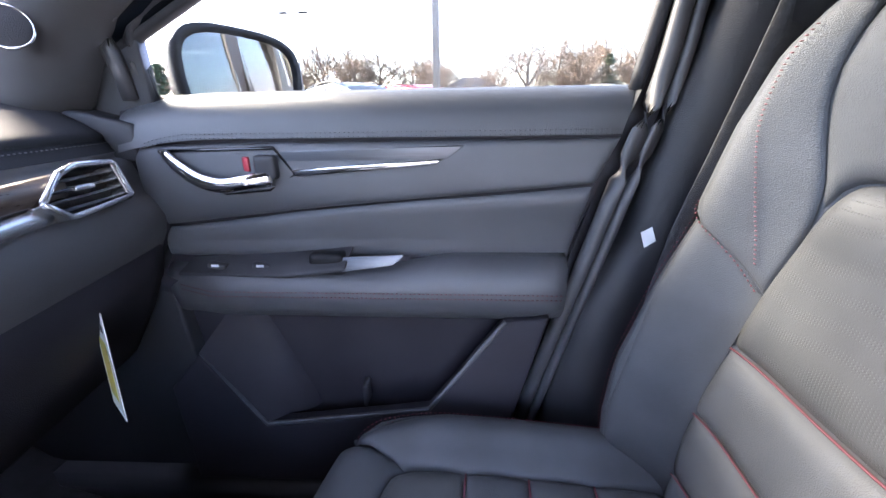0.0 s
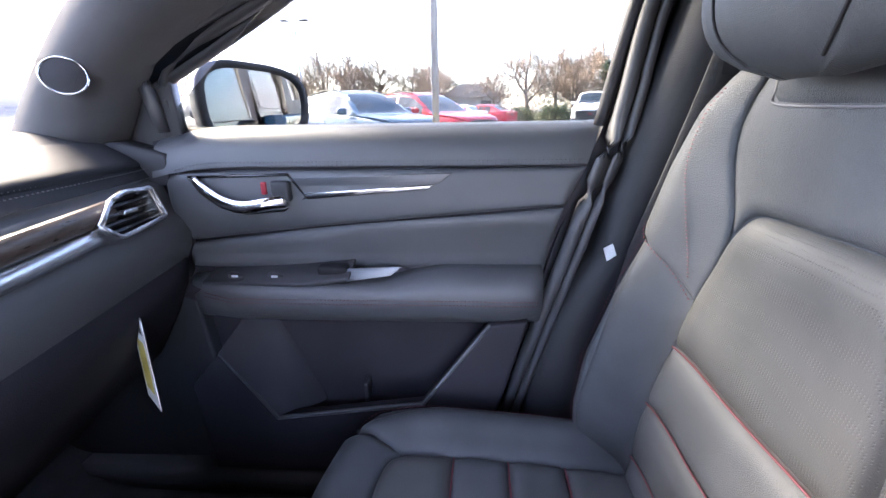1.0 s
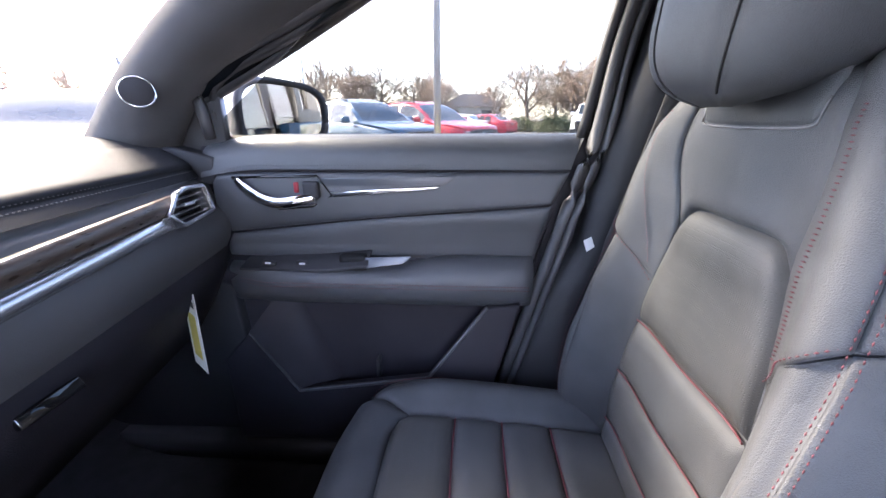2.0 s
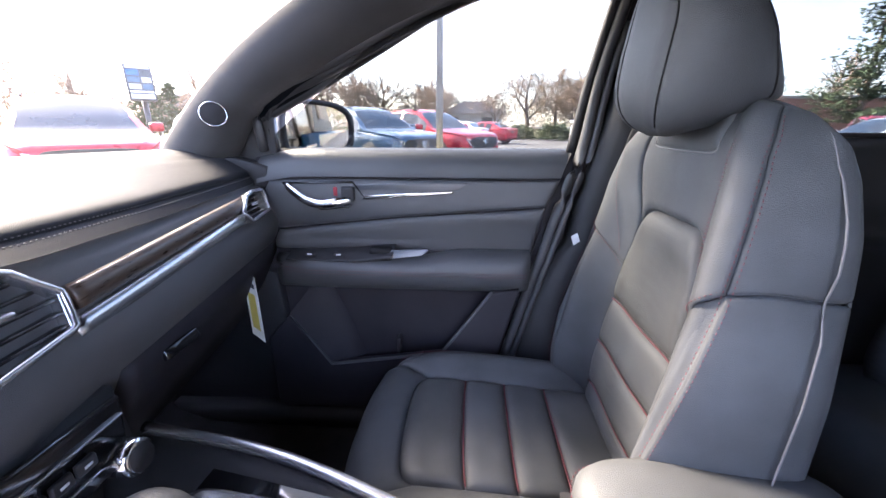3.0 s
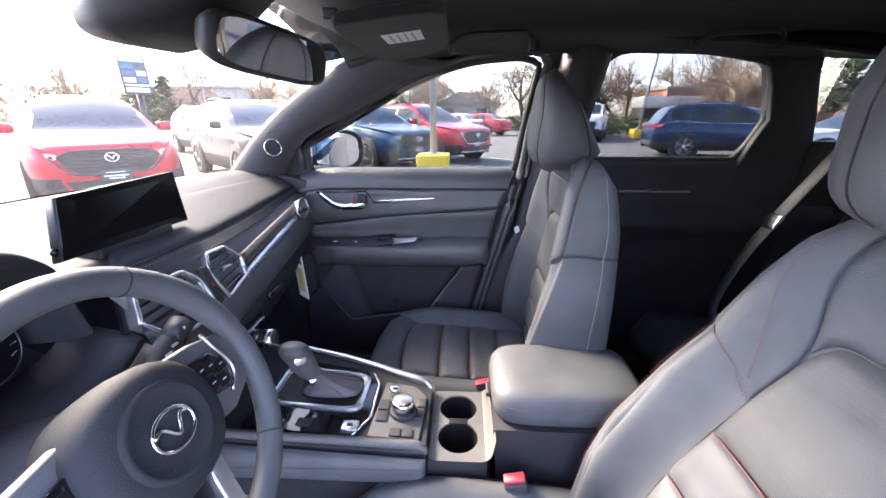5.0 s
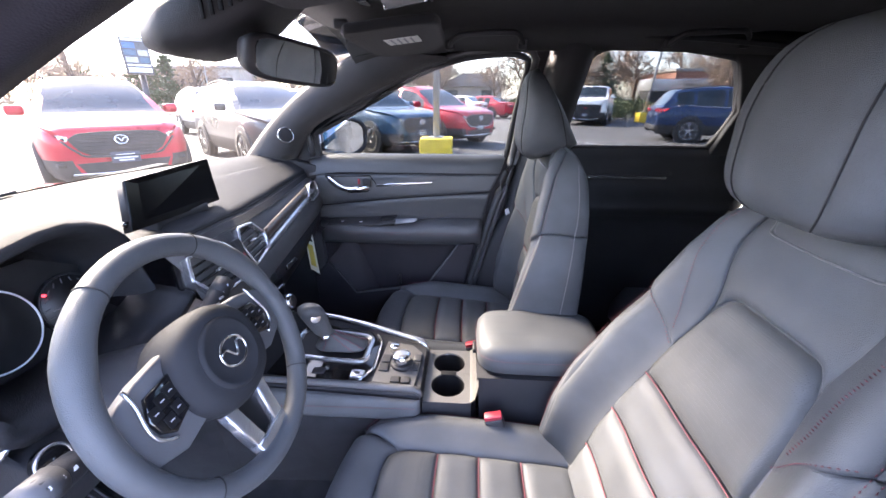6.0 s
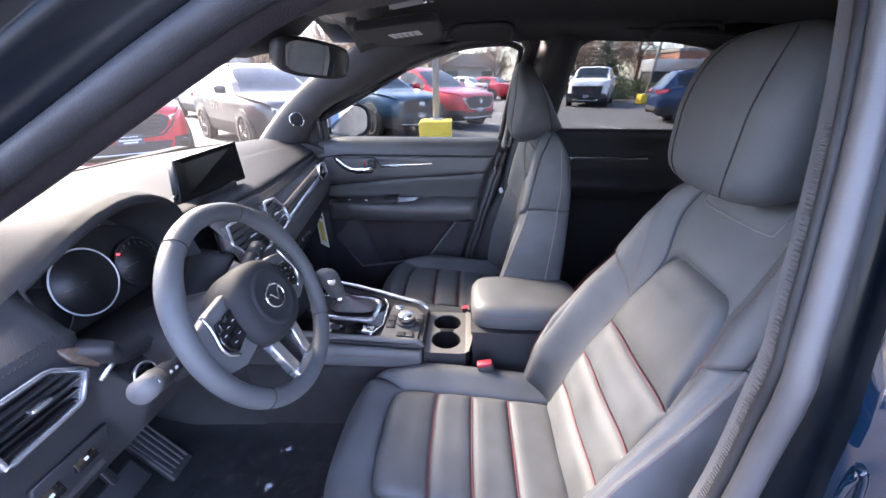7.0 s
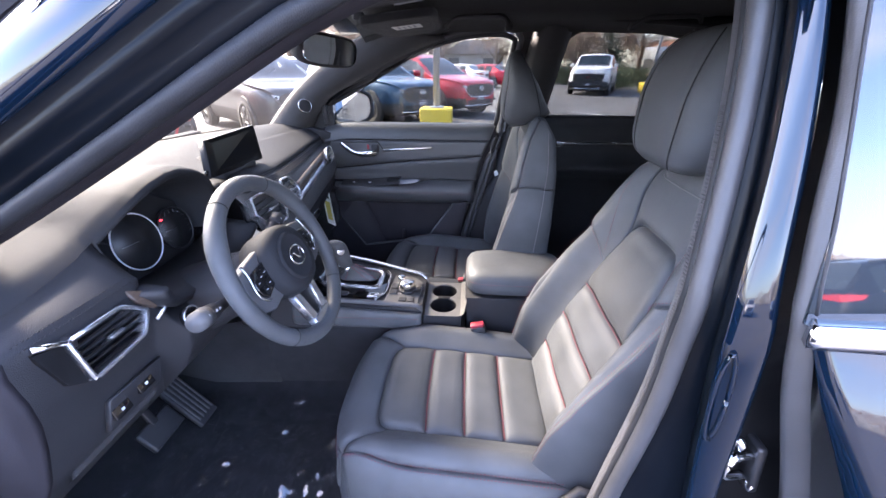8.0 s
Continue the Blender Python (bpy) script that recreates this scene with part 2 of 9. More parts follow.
# ---- building helpers ----
def thing(name, at, label, category, group="", kind=""):
    """A top-level Empty at its base."""
    ob = new(name)
    ob.empty_display_size = 0.1
    ob.location = at
    return tagged(ob, label, category, group, kind)


def link(name, data, mat, parent=None, label=""):
    ob = new(name, data)
    if mat is not None and not data.materials:
        data.materials.append(mat)
    if parent is not None:
        ob.parent = parent
        if parent.type == "EMPTY":
            ob.matrix_parent_inverse = Matrix.Translation(parent.location).inverted()
    return tagged(ob, label)


def part(name, bm, mat, parent=None, label="", smooth=True, auto=None):
    """One bmesh as one mesh object under a thing or a part."""
    bmesh.ops.recalc_face_normals(bm, faces=bm.faces)
    data = bpy.data.meshes.new(name)
    bm.to_mesh(data)
    bm.free()
    if smooth:
        data.shade_smooth()
    ob = link(name, data, mat, parent, label)
    if auto is not None:
        data.set_sharp_from_angle(angle=radians(auto))
    return ob


def raw(name, verts, faces, mat, parent=None, label="", smooth=True, auto=None):
    data = bpy.data.meshes.new(name)
    data.from_pydata([tuple(v) for v in verts], [], faces)
    data.update()
    if smooth:
        data.shade_smooth()
    ob = link(name, data, mat, parent, label)
    if auto is not None:
        data.set_sharp_from_angle(angle=radians(auto))
    return ob


def box_bm(size, at=(0, 0, 0), turn=None, bevel=0.004, segments=2):
    """A bevelled block: size, centre and an optional turn matrix."""
    bm = bmesh.new()
    bmesh.ops.create_cube(bm, size=1)
    bmesh.ops.scale(bm, vec=size, verts=bm.verts)
    if bevel:
        bmesh.ops.bevel(bm, geom=bm.edges[:], offset=min(bevel, 0.45 * min(size)), segments=segments, affect="EDGES", profile=0.6)
    m = Matrix.Translation(at) @ (turn.to_4x4() if turn is not None else Matrix())
    bmesh.ops.transform(bm, matrix=m, verts=bm.verts)
    return bm


def slab_bm(outline, lift, bevel=0.003, segments=2):
    """A flat plate: a 3D outline, pushed along lift, with rounded edges."""
    bm = bmesh.new()
    lift = Vector(lift)
    a = [bm.verts.new(Vector(p)) for p in outline]
    b = [bm.verts.new(Vector(p) + lift) for p in outline]
    bm.faces.new(a), bm.faces.new(b[::-1])
    for i in range(len(a)):
        j = (i + 1) % len(a)
        bm.faces.new((a[i], b[i], b[j], a[j]))
    bmesh.ops.recalc_face_normals(bm, faces=bm.faces)
    if bevel:
        rim = [e for e in bm.edges if all(v in a for v in e.verts) or all(v in b for v in e.verts)]
        bmesh.ops.bevel(bm, geom=rim, offset=bevel, segments=segments, affect="EDGES", profile=0.6)
    return bm


def smooth_line(points, n, closed=False):
    """n points along a Catmull-Rom curve through the given ones, evenly spread."""
    p = [Vector(q) for q in points]
    if len(p) == 2:
        return [p[0].lerp(p[1], i / (n - 1)) for i in range(n)]
    fine = []
    last = len(p) if closed else len(p) - 1
    for i in range(last):
        a = p[i - 1] if (i > 0 or closed) else p[0] * 2 - p[1]
        b, c = p[i], p[(i + 1) % len(p)]
        d = p[(i + 2) % len(p)] if (i + 2 < len(p) or closed) else c * 2 - b
        for k in range(16):
            t = k / 16
            fine.append(0.5 * (2 * b + (c - a) * t + (2 * a - 5 * b + 4 * c - d) * t * t + (3 * b - a - 3 * c + d) * t ** 3))
    fine.append(p[0] if closed else p[-1])
    run = [0.0]
    for i in range(1, len(fine)):
        run.append(run[-1] + (fine[i] - fine[i - 1]).length)
    res, k = [], 0
    steps = n if closed else n - 1
    for i in range(n):
        want = run[-1] * i / steps
        while k < len(run) - 2 and run[k + 1] < want:
            k += 1
        span = max(run[k + 1] - run[k], 1e-9)
        res.append(fine[k].lerp(fine[k + 1], min(1, max(0, (want - run[k]) / span))))
    return res


def tube_bm(points, radius, sides=8, closed=False, flat=1.0, up=(0, 0, 1), bm=None):
    """A tube along a line; radius may be a list; flat squeezes it along the side direction."""
    bm = bm or bmesh.new()
    p = [Vector(q) for q in points]
    radii = radius if isinstance(radius, (list, tuple)) else [radius] * len(p)
    rings = []
    for i, q in enumerate(p):
        a = p[i - 1] if (i > 0 or closed) else p[i]
        b = p[(i + 1) % len(p)] if (i < len(p) - 1 or closed) else p[i]
        d = (b - a).normalized()
        u = Vector(up)
        if abs(d.dot(u)) > 0.95:
            u = Vector((1, 0, 0.1))
        s = d.cross(u).normalized()
        v = s.cross(d).normalized()
        rings.append([bm.verts.new(q + radii[i] * (math.cos(2 * math.pi * k / sides) * s * flat + math.sin(2 * math.pi * k / sides) * v)) for k in range(sides)])
    for i in range(len(p) if closed else len(p) - 1):
        r, s = rings[i], rings[(i + 1) % len(p)]
        for k in range(sides):
            bm.faces.new((r[k], r[(k + 1) % sides], s[(k + 1) % sides], s[k]))
    if not closed:
        bm.faces.new(rings[0][::-1]), bm.faces.new(rings[-1])
    return bm


def sweep_bm(points, section, up=(0, 0, 1), closed=False, ups=None):
    """A profile of (side, up) offsets carried along a line, with ends closed."""
    bm = bmesh.new()
    p = [Vector(q) for q in points]
    rings = []
    for i, q in enumerate(p):
        a = p[i - 1] if (i > 0 or closed) else p[i]
        b = p[(i + 1) % len(p)] if (i < len(p) - 1 or closed) else p[i]
        d = (b - a).normalized()
        u = Vector(ups[i] if ups else up)
        s = d.cross(u).normalized()
        v = s.cross(d).normalized()
        rings.append([bm.verts.new(q + s * x + v * y) for x, y in section])
    k = len(section)
    for i in range(len(p) if closed else len(p) - 1):
        r, s = rings[i], rings[(i + 1) % len(p)]
        for j in range(k):
            bm.faces.new((r[j], r[(j + 1) % k], s[(j + 1) % k], s[j]))
    if not closed:
        bm.faces.new(rings[0][::-1]), bm.faces.new(rings[-1])
    return bm


def loft_bm(rings, cap=True, closed=True):
    """Skin through rings of equal length."""
    bm = bmesh.new()
    vs = [[bm.verts.new(Vector(q)) for q in r] for r in rings]
    k = len(rings[0])
    for r, s in zip(vs, vs[1:]):
        for j in range(k if closed else k - 1):
            bm.faces.new((r[j], r[(j + 1) % k], s[(j + 1) % k], s[j]))
    if cap and closed:
        bm.faces.new(vs[0][::-1]), bm.faces.new(vs[-1])
    return bm


def disc_bm(centre, normal, radius, depth, sides=32, bevel=0.0, top=1.0):
    """A round block standing on centre along normal."""
    n = Vector(normal).normalized()
    u = n.orthogonal().normalized()
    v = n.cross(u)
    c = Vector(centre)
    prof = [(0, radius), (depth - bevel, radius)]
    if bevel:
        prof += [(depth - bevel * 0.3, radius * top - bevel * 0.3), (depth, radius * top - bevel)]
    else:
        prof[-1] = (depth, radius * top)
    rings = [[c + n * d + r * (math.cos(2 * math.pi * k / sides) * u + math.sin(2 * math.pi * k / sides) * v) for k in range(sides)] for d, r in prof]
    return loft_bm(rings)


def ring_bm(centre, normal, radius, thick, sides=40, tube=8, squash=1.0, up=(0, 0, 1)):
    n = Vector(normal).normalized()
    v = (Vector(up) - n * n.dot(Vector(up))).normalized()
    u = v.cross(n)
    c = Vector(centre)
    pts = [c + radius * (math.cos(2 * math.pi * k / sides) * u + squash * math.sin(2 * math.pi * k / sides) * v) for k in range(sides)]
    return tube_bm(pts, thick, tube, True, up=n)


def spread(pts, n):
    return smooth_line([(x, y, 0) for x, y in pts], n)


def quilt(surface, bottom, right, top, left, nu=20, nv=16, puff=0.010, edge=0.025, sink=0.004, facing=None):
    """An upholstered panel: four sides drawn on a surface(u, v), padded inwards from its seams. bottom and top run the same way, left and right too."""
    def params(n, frac):
        frac = min(frac, 0.3)
        ends = [0, frac * 0.12, frac * 0.32, frac * 0.62, frac]
        m = max(n - 8, 3)
        return ends + [frac + (1 - 2 * frac) * i / m for i in range(1, m)] + [1 - e for e in reversed(ends)]
    size_u = (Vector(surface(*bottom[0])) - Vector(surface(*bottom[-1]))).length
    size_v = (Vector(surface(*left[0])) - Vector(surface(*left[-1]))).length
    size_u, size_v = max(size_u, 0.02), max(size_v, 0.02)
    us, vs = params(nu, edge / size_u), params(nv, edge / size_v)
    fine = 96
    b, t, l, r = (spread(q, fine + 1) for q in (bottom, top, left, right))
    def on(line, s):
        x = s * fine
        i = min(int(x), fine - 1)
        return line[i].lerp(line[i + 1], x - i)
    sign = 1.0
    if facing is not None:
        mid = (on(b, 0.5) + on(t, 0.5)) / 2
        nn = (Vector(surface(mid.x + 0.01, mid.y)) - Vector(surface(mid.x - 0.01, mid.y))).cross(Vector(surface(mid.x, mid.y + 0.01)) - Vector(surface(mid.x, mid.y - 0.01)))
        sign = 1.0 if nn.dot(Vector(facing)) > 0 else -1.0
    verts, faces = [], []
    for vv in vs:
        for uu in us:
            q = (1 - vv) * on(b, uu) + vv * on(t, uu) + (1 - uu) * on(l, vv) + uu * on(r, vv)
            q -= (1 - uu) * (1 - vv) * b[0] + uu * (1 - vv) * b[-1] + (1 - uu) * vv * t[0] + uu * vv * t[-1]
            p = Vector(surface(q.x, q.y))
            e = 0.004
            n = (Vector(surface(q.x + e, q.y)) - Vector(surface(q.x - e, q.y))).cross(Vector(surface(q.x, q.y + e)) - Vector(surface(q.x, q.y - e))).normalized()
            du, dv = min(uu, 1 - uu) * size_u, min(vv, 1 - vv) * size_v
            hu = math.sqrt(max(0, 1 - (1 - min(du / edge, 1)) ** 2))
            hv = math.sqrt(max(0, 1 - (1 - min(dv / edge, 1)) ** 2))
            verts.append(p + n * sign * ((puff + sink) * hu * hv - sink))
    k = len(us)
    for j in range(len(vs) - 1):
        for i in range(k - 1):
            a = j * k + i
            faces.append((a, a + 1, a + 1 + k, a + k) if sign > 0 else (a, a + k, a + 1 + k, a + 1))
    return verts, faces


def on_surface(surface, line, n, lift=0.0):
    """Points along a line drawn on a surface, lifted off it."""
    res = []
    for q in spread(line, n):
        e = 0.004
        a = (Vector(surface(q.x + e, q.y)) - Vector(surface(q.x - e, q.y))).cross(Vector(surface(q.x, q.y + e)) - Vector(surface(q.x, q.y - e))).normalized()
        res.append(Vector(surface(q.x, q.y)) + a * lift)
    return res


def stitches(points, length=0.0035, gap=0.0022, thick=0.0007, cross=None):
    """A row of thread dashes along a line of points; with cross, short bars across it."""
    verts, faces = [], []
    p = [Vector(q) for q in points]
    run = 0.0
    for a, b in zip(p, p[1:]):
        d = (b - a)
        ln = d.length
        if ln < 1e-6:
            continue
        d /= ln
        while run < ln:
            c = a + d * run
            w = d
            if cross is not None:
                w = (d * 0.35 + Vector(cross)).normalized()
            s = w.orthogonal().normalized() * thick
            t = w.cross(s).normalized() * thick
            e0, e1 = c - w * length / 2, c + w * length / 2
            i = len(verts)
            verts += [e0, c + s * 1.5, c + t * 1.5, c - s * 1.5, c - t * 1.5, e1]
            faces += [(i, i + 2, i + 1), (i, i + 3, i + 2), (i, i + 4, i + 3), (i, i + 1, i + 4), (i + 5, i + 1, i + 2), (i + 5, i + 2, i + 3), (i + 5, i + 3, i + 4), (i + 5, i + 4, i + 1)]
            run += length + gap if cross is None else gap + 0.0028
        run -= ln
    return verts, faces


def table(rows, x):
    """Straight interpolation in rows of (x, value), eased."""
    if x <= rows[0][0]:
        return rows[0][1]
    for (a, p), (b, q) in zip(rows, rows[1:]):
        if x <= b:
            f = (x - a) / (b - a)
            return p + (q - p) * f
    return rows[-1][1]

# ---- the shell of the car the camera leaves ----
def mirrored(bm):
    for v in bm.verts:
        v.co.y = -v.co.y
    bmesh.ops.recalc_face_normals(bm, faces=bm.faces)
    return bm


def roof_z(x, y):
    return 1.600 - 0.10 * (abs(y) / 0.62) ** 6 - 0.18 * max(0, -x) ** 1.0 - 0.035 * max(0, x - 0.5) ** 1.3


# ceiling: the cloth lining, with thickness
roof_bm = bmesh.new()
rows = []
for layer in (0.0, 0.03):
    grid = []
    for i in range(25):
        x = -0.30 + 2.6 * i / 24
        row = []
        for j in range(17):
            y = -0.64 + 1.28 * j / 16
            front = -0.10 * (1 - (y / 0.64) ** 2) if i == 0 else 0
            row.append(roof_bm.verts.new((x + front, y, roof_z(x, y) + layer)))
        grid.append(row)
    rows.append(grid)
for grid in rows:
    for a, b in zip(grid, grid[1:]):
        for j in range(16):
            roof_bm.faces.new((a[j], a[j + 1], b[j + 1], b[j]))
lo, hi = rows
for j in range(16):
    roof_bm.faces.new((lo[0][j], lo[0][j + 1], hi[0][j + 1], hi[0][j]))
    roof_bm.faces.new((lo[-1][j], lo[-1][j + 1], hi[-1][j + 1], hi[-1][j]))
for i in range(24):
    roof_bm.faces.new((lo[i][0], lo[i + 1][0], hi[i + 1][0], hi[i][0]))
    roof_bm.faces.new((lo[i][16], lo[i + 1][16], hi[i + 1][16], hi[i][16]))
tagged(part("ceiling", roof_bm, CLOTH), "black cloth roof lining of a car", "ceiling", kind="structure")

# outer roof skin
skin = [[(-0.42 + 2.9 * i / 20 - (0.08 * (1 - (y / 0.70) ** 2) if i == 0 else 0), y, 1.668 - 0.125 * (abs(y) / 0.70) ** 4 - 0.18 * max(0, -(-0.42 + 2.9 * i / 20)) - 0.03 * max(0, i / 20 - 0.5))
         for y in [-0.70 + 1.40 * j / 14 for j in range(15)]] for i in range(21)]
tagged(part("roof_panel", loft_bm(skin, closed=False), BLUE_PAINT), "deep blue painted steel car roof", "roof", kind="structure")

# floor pan with carpet
floor_rows = []
for x, z in ((-1.25, 0.80), (-1.10, 0.56), (-0.92, 0.40), (-0.75, 0.345), (-0.3, 0.335), (0.4, 0.335), (0.55, 0.36), (1.3, 0.36), (1.5, 0.55)):
    floor_rows.append([(x, y, z + (0.12 * math.exp(-((y - 0.03) / 0.10) ** 4) if abs(x) < 1.3 else 0)) for y in [-0.70 + 1.4 * j / 28 for j in range(29)]])
tagged(part("floor", loft_bm(floor_rows, closed=False), CARPET), "black carpeted car floor with a centre tunnel", "floor", kind="structure")
tagged(part("floor_underside", slab_bm([(-1.3, -0.78, 0.22), (2.4, -0.78, 0.22), (2.4, 0.78, 0.22), (-1.3, 0.78, 0.22)], (0, 0, 0.05), 0), HARD), "dark underside of the car floor", "floor", kind="structure")
firewall = slab_bm([(-1.28, -0.74, 0.25), (-1.28, 0.74, 0.25), (-1.15, 0.74, 1.08), (-1.15, -0.74, 1.08)], (-0.05, 0, 0.0), 0)
tagged(part("wall_front", firewall, CARPET), "dark bulkhead behind the dashboard", "wall", kind="structure")
tailgate = slab_bm([(2.35, -0.70, 0.3), (2.35, 0.70, 0.3), (2.38, 0.70, 1.05), (2.38, -0.70, 1.05)], (0.05, 0, 0.0), 0)
tagged(part("wall_rear", tailgate, HARD), "dark trimmed tailgate", "wall", kind="structure")

# windscreen: curved glass with a dark frit edge
WS_BASE = [(-0.80, 0.70), (-0.93, 0.50), (-1.01, 0.25), (-1.03, 0.0), (-1.01, -0.25), (-0.93, -0.50), (-0.80, -0.70)]


def windscreen(u, v):
    """u across from the passenger side (0..1), v up (0..1)."""
    base = [Vector((x, y, 1.105)) for x, y in WS_BASE]
    i = min(int(u * 6), 5)
    f = u * 6 - i
    low = base[i].lerp(base[i + 1], f)
    yy = 0.635 * (1 - 2 * u)
    high = Vector((-0.25 - 0.12 * (1 - (yy / 0.635) ** 2), yy, 1.505 + 0.025 * (1 - (yy / 0.635) ** 2)))
    p = low.lerp(high, v)
    p.x -= 0.035 * math.sin(math.pi * v)
    p.z += 0.025 * math.sin(math.pi * v)
    return p


ws = part("window_1", loft_bm([[windscreen(i / 24, j / 14) for i in range(25)] for j in range(15)], closed=False), SCREEN_GLASS)
tagged(ws, "clear curved laminated car windscreen", "windscreen", kind="structure")
frit = loft_bm([[windscreen(i / 24, v) + Vector((0.004, 0, -0.003)) for i in range(25)] for v in (0.0, 0.04)], closed=False)
part("window_band", frit, HARD, ws, "black band along the glass foot")

# pillars towards the windscreen: trim inside, seal, jamb and painted skin outside
A_LINE = [(-0.90, -0.735, 0.98), (-0.66, -0.74, 1.075), (-0.45, -0.74, 1.175), (-0.348, -0.74, 1.226), (-0.198, -0.74, 1.306), (-0.078, -0.738, 1.372), (-0.01, -0.73, 1.408), (0.10, -0.70, 1.448), (0.25, -0.66, 1.470), (0.6, -0.61, 1.475), (1.0, -0.60, 1.45), (1.4, -0.59, 1.40)]
A_DRIVER = [(-1.10, -0.66, 0.86), (-0.837, -0.665, 1.010), (-0.579, -0.665, 1.133), (-0.454, -0.665, 1.195), (-0.270, -0.663, 1.294), (-0.128, -0.652, 1.375), (-0.043, -0.640, 1.421), (0.05, -0.625, 1.457), (0.16, -0.61, 1.478), (0.30, -0.60, 1.490), (0.6, -0.595, 1.49), (1.0, -0.59, 1.46), (1.4, -0.58, 1.41)]
A_PATH, A_PATH_D = smooth_line(A_LINE, 40), smooth_line(A_DRIVER, 40)


def normals_up(path):
    dirs = [(path[min(i + 1, len(path) - 1)] - path[max(i - 1, 0)]).normalized() for i in range(len(path))]
    return [Vector((-d.z, 0, d.x)) for d in dirs]


UPS, UPS_D = normals_up(A_PATH), normals_up(A_PATH_D)
D_EDGE = smooth_line([(-0.74, -0.645, 1.06), (-0.579, -0.65, 1.13), (-0.454, -0.65, 1.192), (-0.270, -0.648, 1.290), (-0.128, -0.637, 1.371), (-0.043, -0.625, 1.417), (0.05, -0.61, 1.455)], 15)
P_EDGE = smooth_line([(-0.60, -0.725, 1.105), (-0.515, -0.722, 1.222), (-0.345, -0.712, 1.312), (-0.165, -0.700, 1.396), (0.01, -0.685, 1.460)], 15)
SEAL_SECTION = [(0.016 * math.cos(a), 0.014 * math.sin(a)) for a in [2 * math.pi * k / 10 for k in range(10)]]
JAMB_SECTION = [(-0.01, 0.002), (0.004, 0.005), (0.011, 0.016), (0.009, 0.021), (0.019, 0.028), (0.022, 0.038), (0.018, 0.042), (0.026, 0.046), (0.024, 0.050), (-0.01, 0.055), (-0.03, 0.03)]
SKIN_SECTION = [(0.024, 0.046), (0.031, 0.049), (0.033, 0.060), (0.030, 0.078), (0.021, 0.096), (0.006, 0.108), (-0.014, 0.112), (-0.028, 0.102), (0.0, 0.052)]
for side, name in ((1, "driver"), (-1, "passenger")):
    group = thing("pillar_" + name, (-0.4, -0.74 * side, 1.2), "windscreen pillar and roof rail, blue paint outside", "pillar", kind="structure")
    for nm, sec, mat, lab in (("seal", [(0.74 * a, 0.74 * b) for a, b in SEAL_SECTION], RUBBER, "grey black rubber door seal"), ("jamb", JAMB_SECTION, JAMB_SHADE, "dark blue shaded door jamb"), ("skin", SKIN_SECTION, BLUE_PAINT, "deep blue glossy paint")):
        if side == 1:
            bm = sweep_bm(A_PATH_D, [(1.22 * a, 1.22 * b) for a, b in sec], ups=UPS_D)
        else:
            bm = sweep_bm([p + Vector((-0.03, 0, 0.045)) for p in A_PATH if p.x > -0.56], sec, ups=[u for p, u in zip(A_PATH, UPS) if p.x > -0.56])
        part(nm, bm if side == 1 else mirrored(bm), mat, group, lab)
    # inner trim between the screen and the side glass
    rings = []
    for k in range(15):
        f = k / 14
        front = windscreen(0.995, f) + Vector((0.012, 0.012, -0.012))
        rear = P_EDGE[k] if side == -1 else D_EDGE[k]
        mid = front.lerp(rear, 0.5) + Vector((0.03, 0.035, -0.008))
        m1, m2 = front.lerp(mid, 0.5) + Vector((0.006, 0.012, 0)), mid.lerp(rear, 0.55) + Vector((0.004, 0.010, 0))
        if side == 1:
            mid = rear + Vector((-0.012, 0.050, -0.012))
            m1, m2 = mid.lerp(front, 0.4) + Vector((0.0, 0.016, 0.0)), rear.lerp(mid, 0.5) + Vector((0.006, -0.004, -0.008))
        out1, out2 = rear + Vector((0, -0.03, 0.012)), front + Vector((-0.02, -0.03, 0.01))
        if side == 1:
            out1, out2 = rear + Vector((-0.01, 0.006, 0.010)), front + Vector((-0.012, 0.004, 0.008))
        rings.append([front, m1, mid, m2, rear, out1, out2])
    bm = loft_bm(rings)
    # Driver trim has a darker material; its inward shade is in the colour.
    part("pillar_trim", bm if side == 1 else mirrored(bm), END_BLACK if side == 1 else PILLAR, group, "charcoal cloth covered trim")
    c = Vector((-0.588, -0.632 * side, 1.205))
    n = Vector((0.62, 0.70 * side, 0.30)).normalized()
    c = c - n * 0.004
    part("tweeter_grille", disc_bm(c, n, 0.026, 0.006, 32, 0.002), HARD, group, "round black speaker grille")
    part("tweeter_ring", ring_bm(c + n * 0.005, n, 0.027, 0.0016, 40, 8), CHROME, group, "thin bright ring")

# side glass of the front passenger door, seen from within


def side_glass(name, outline, label, mat=PANE):
    bm = slab_bm(outline, (0, 0.004, 0), 0)
    ob = part(name, bm, mat, None, "", smooth=False)
    return tagged(ob, label, "window", kind="structure")


side_glass("window_2", [(-0.60, 0.752, 1.09), (0.26, 0.748, 1.09), (0.31, 0.69, 1.48), (0.10, 0.695, 1.475), (-0.20, 0.70, 1.385)], "clear side glass of the front passenger door")
side_glass("window_3", [(0.40, 0.745, 1.10), (1.08, 0.735, 1.10), (1.08, 0.685, 1.44), (0.9, 0.682, 1.475), (0.42, 0.69, 1.49)], "darkened side glass of the rear door", TINTED)

# upper door frames and the centre pillar on the passenger side
def oval(a, b, n=10):
    return [(a * math.cos(2 * math.pi * k / n), b * math.sin(2 * math.pi * k / n)) for k in range(n)]


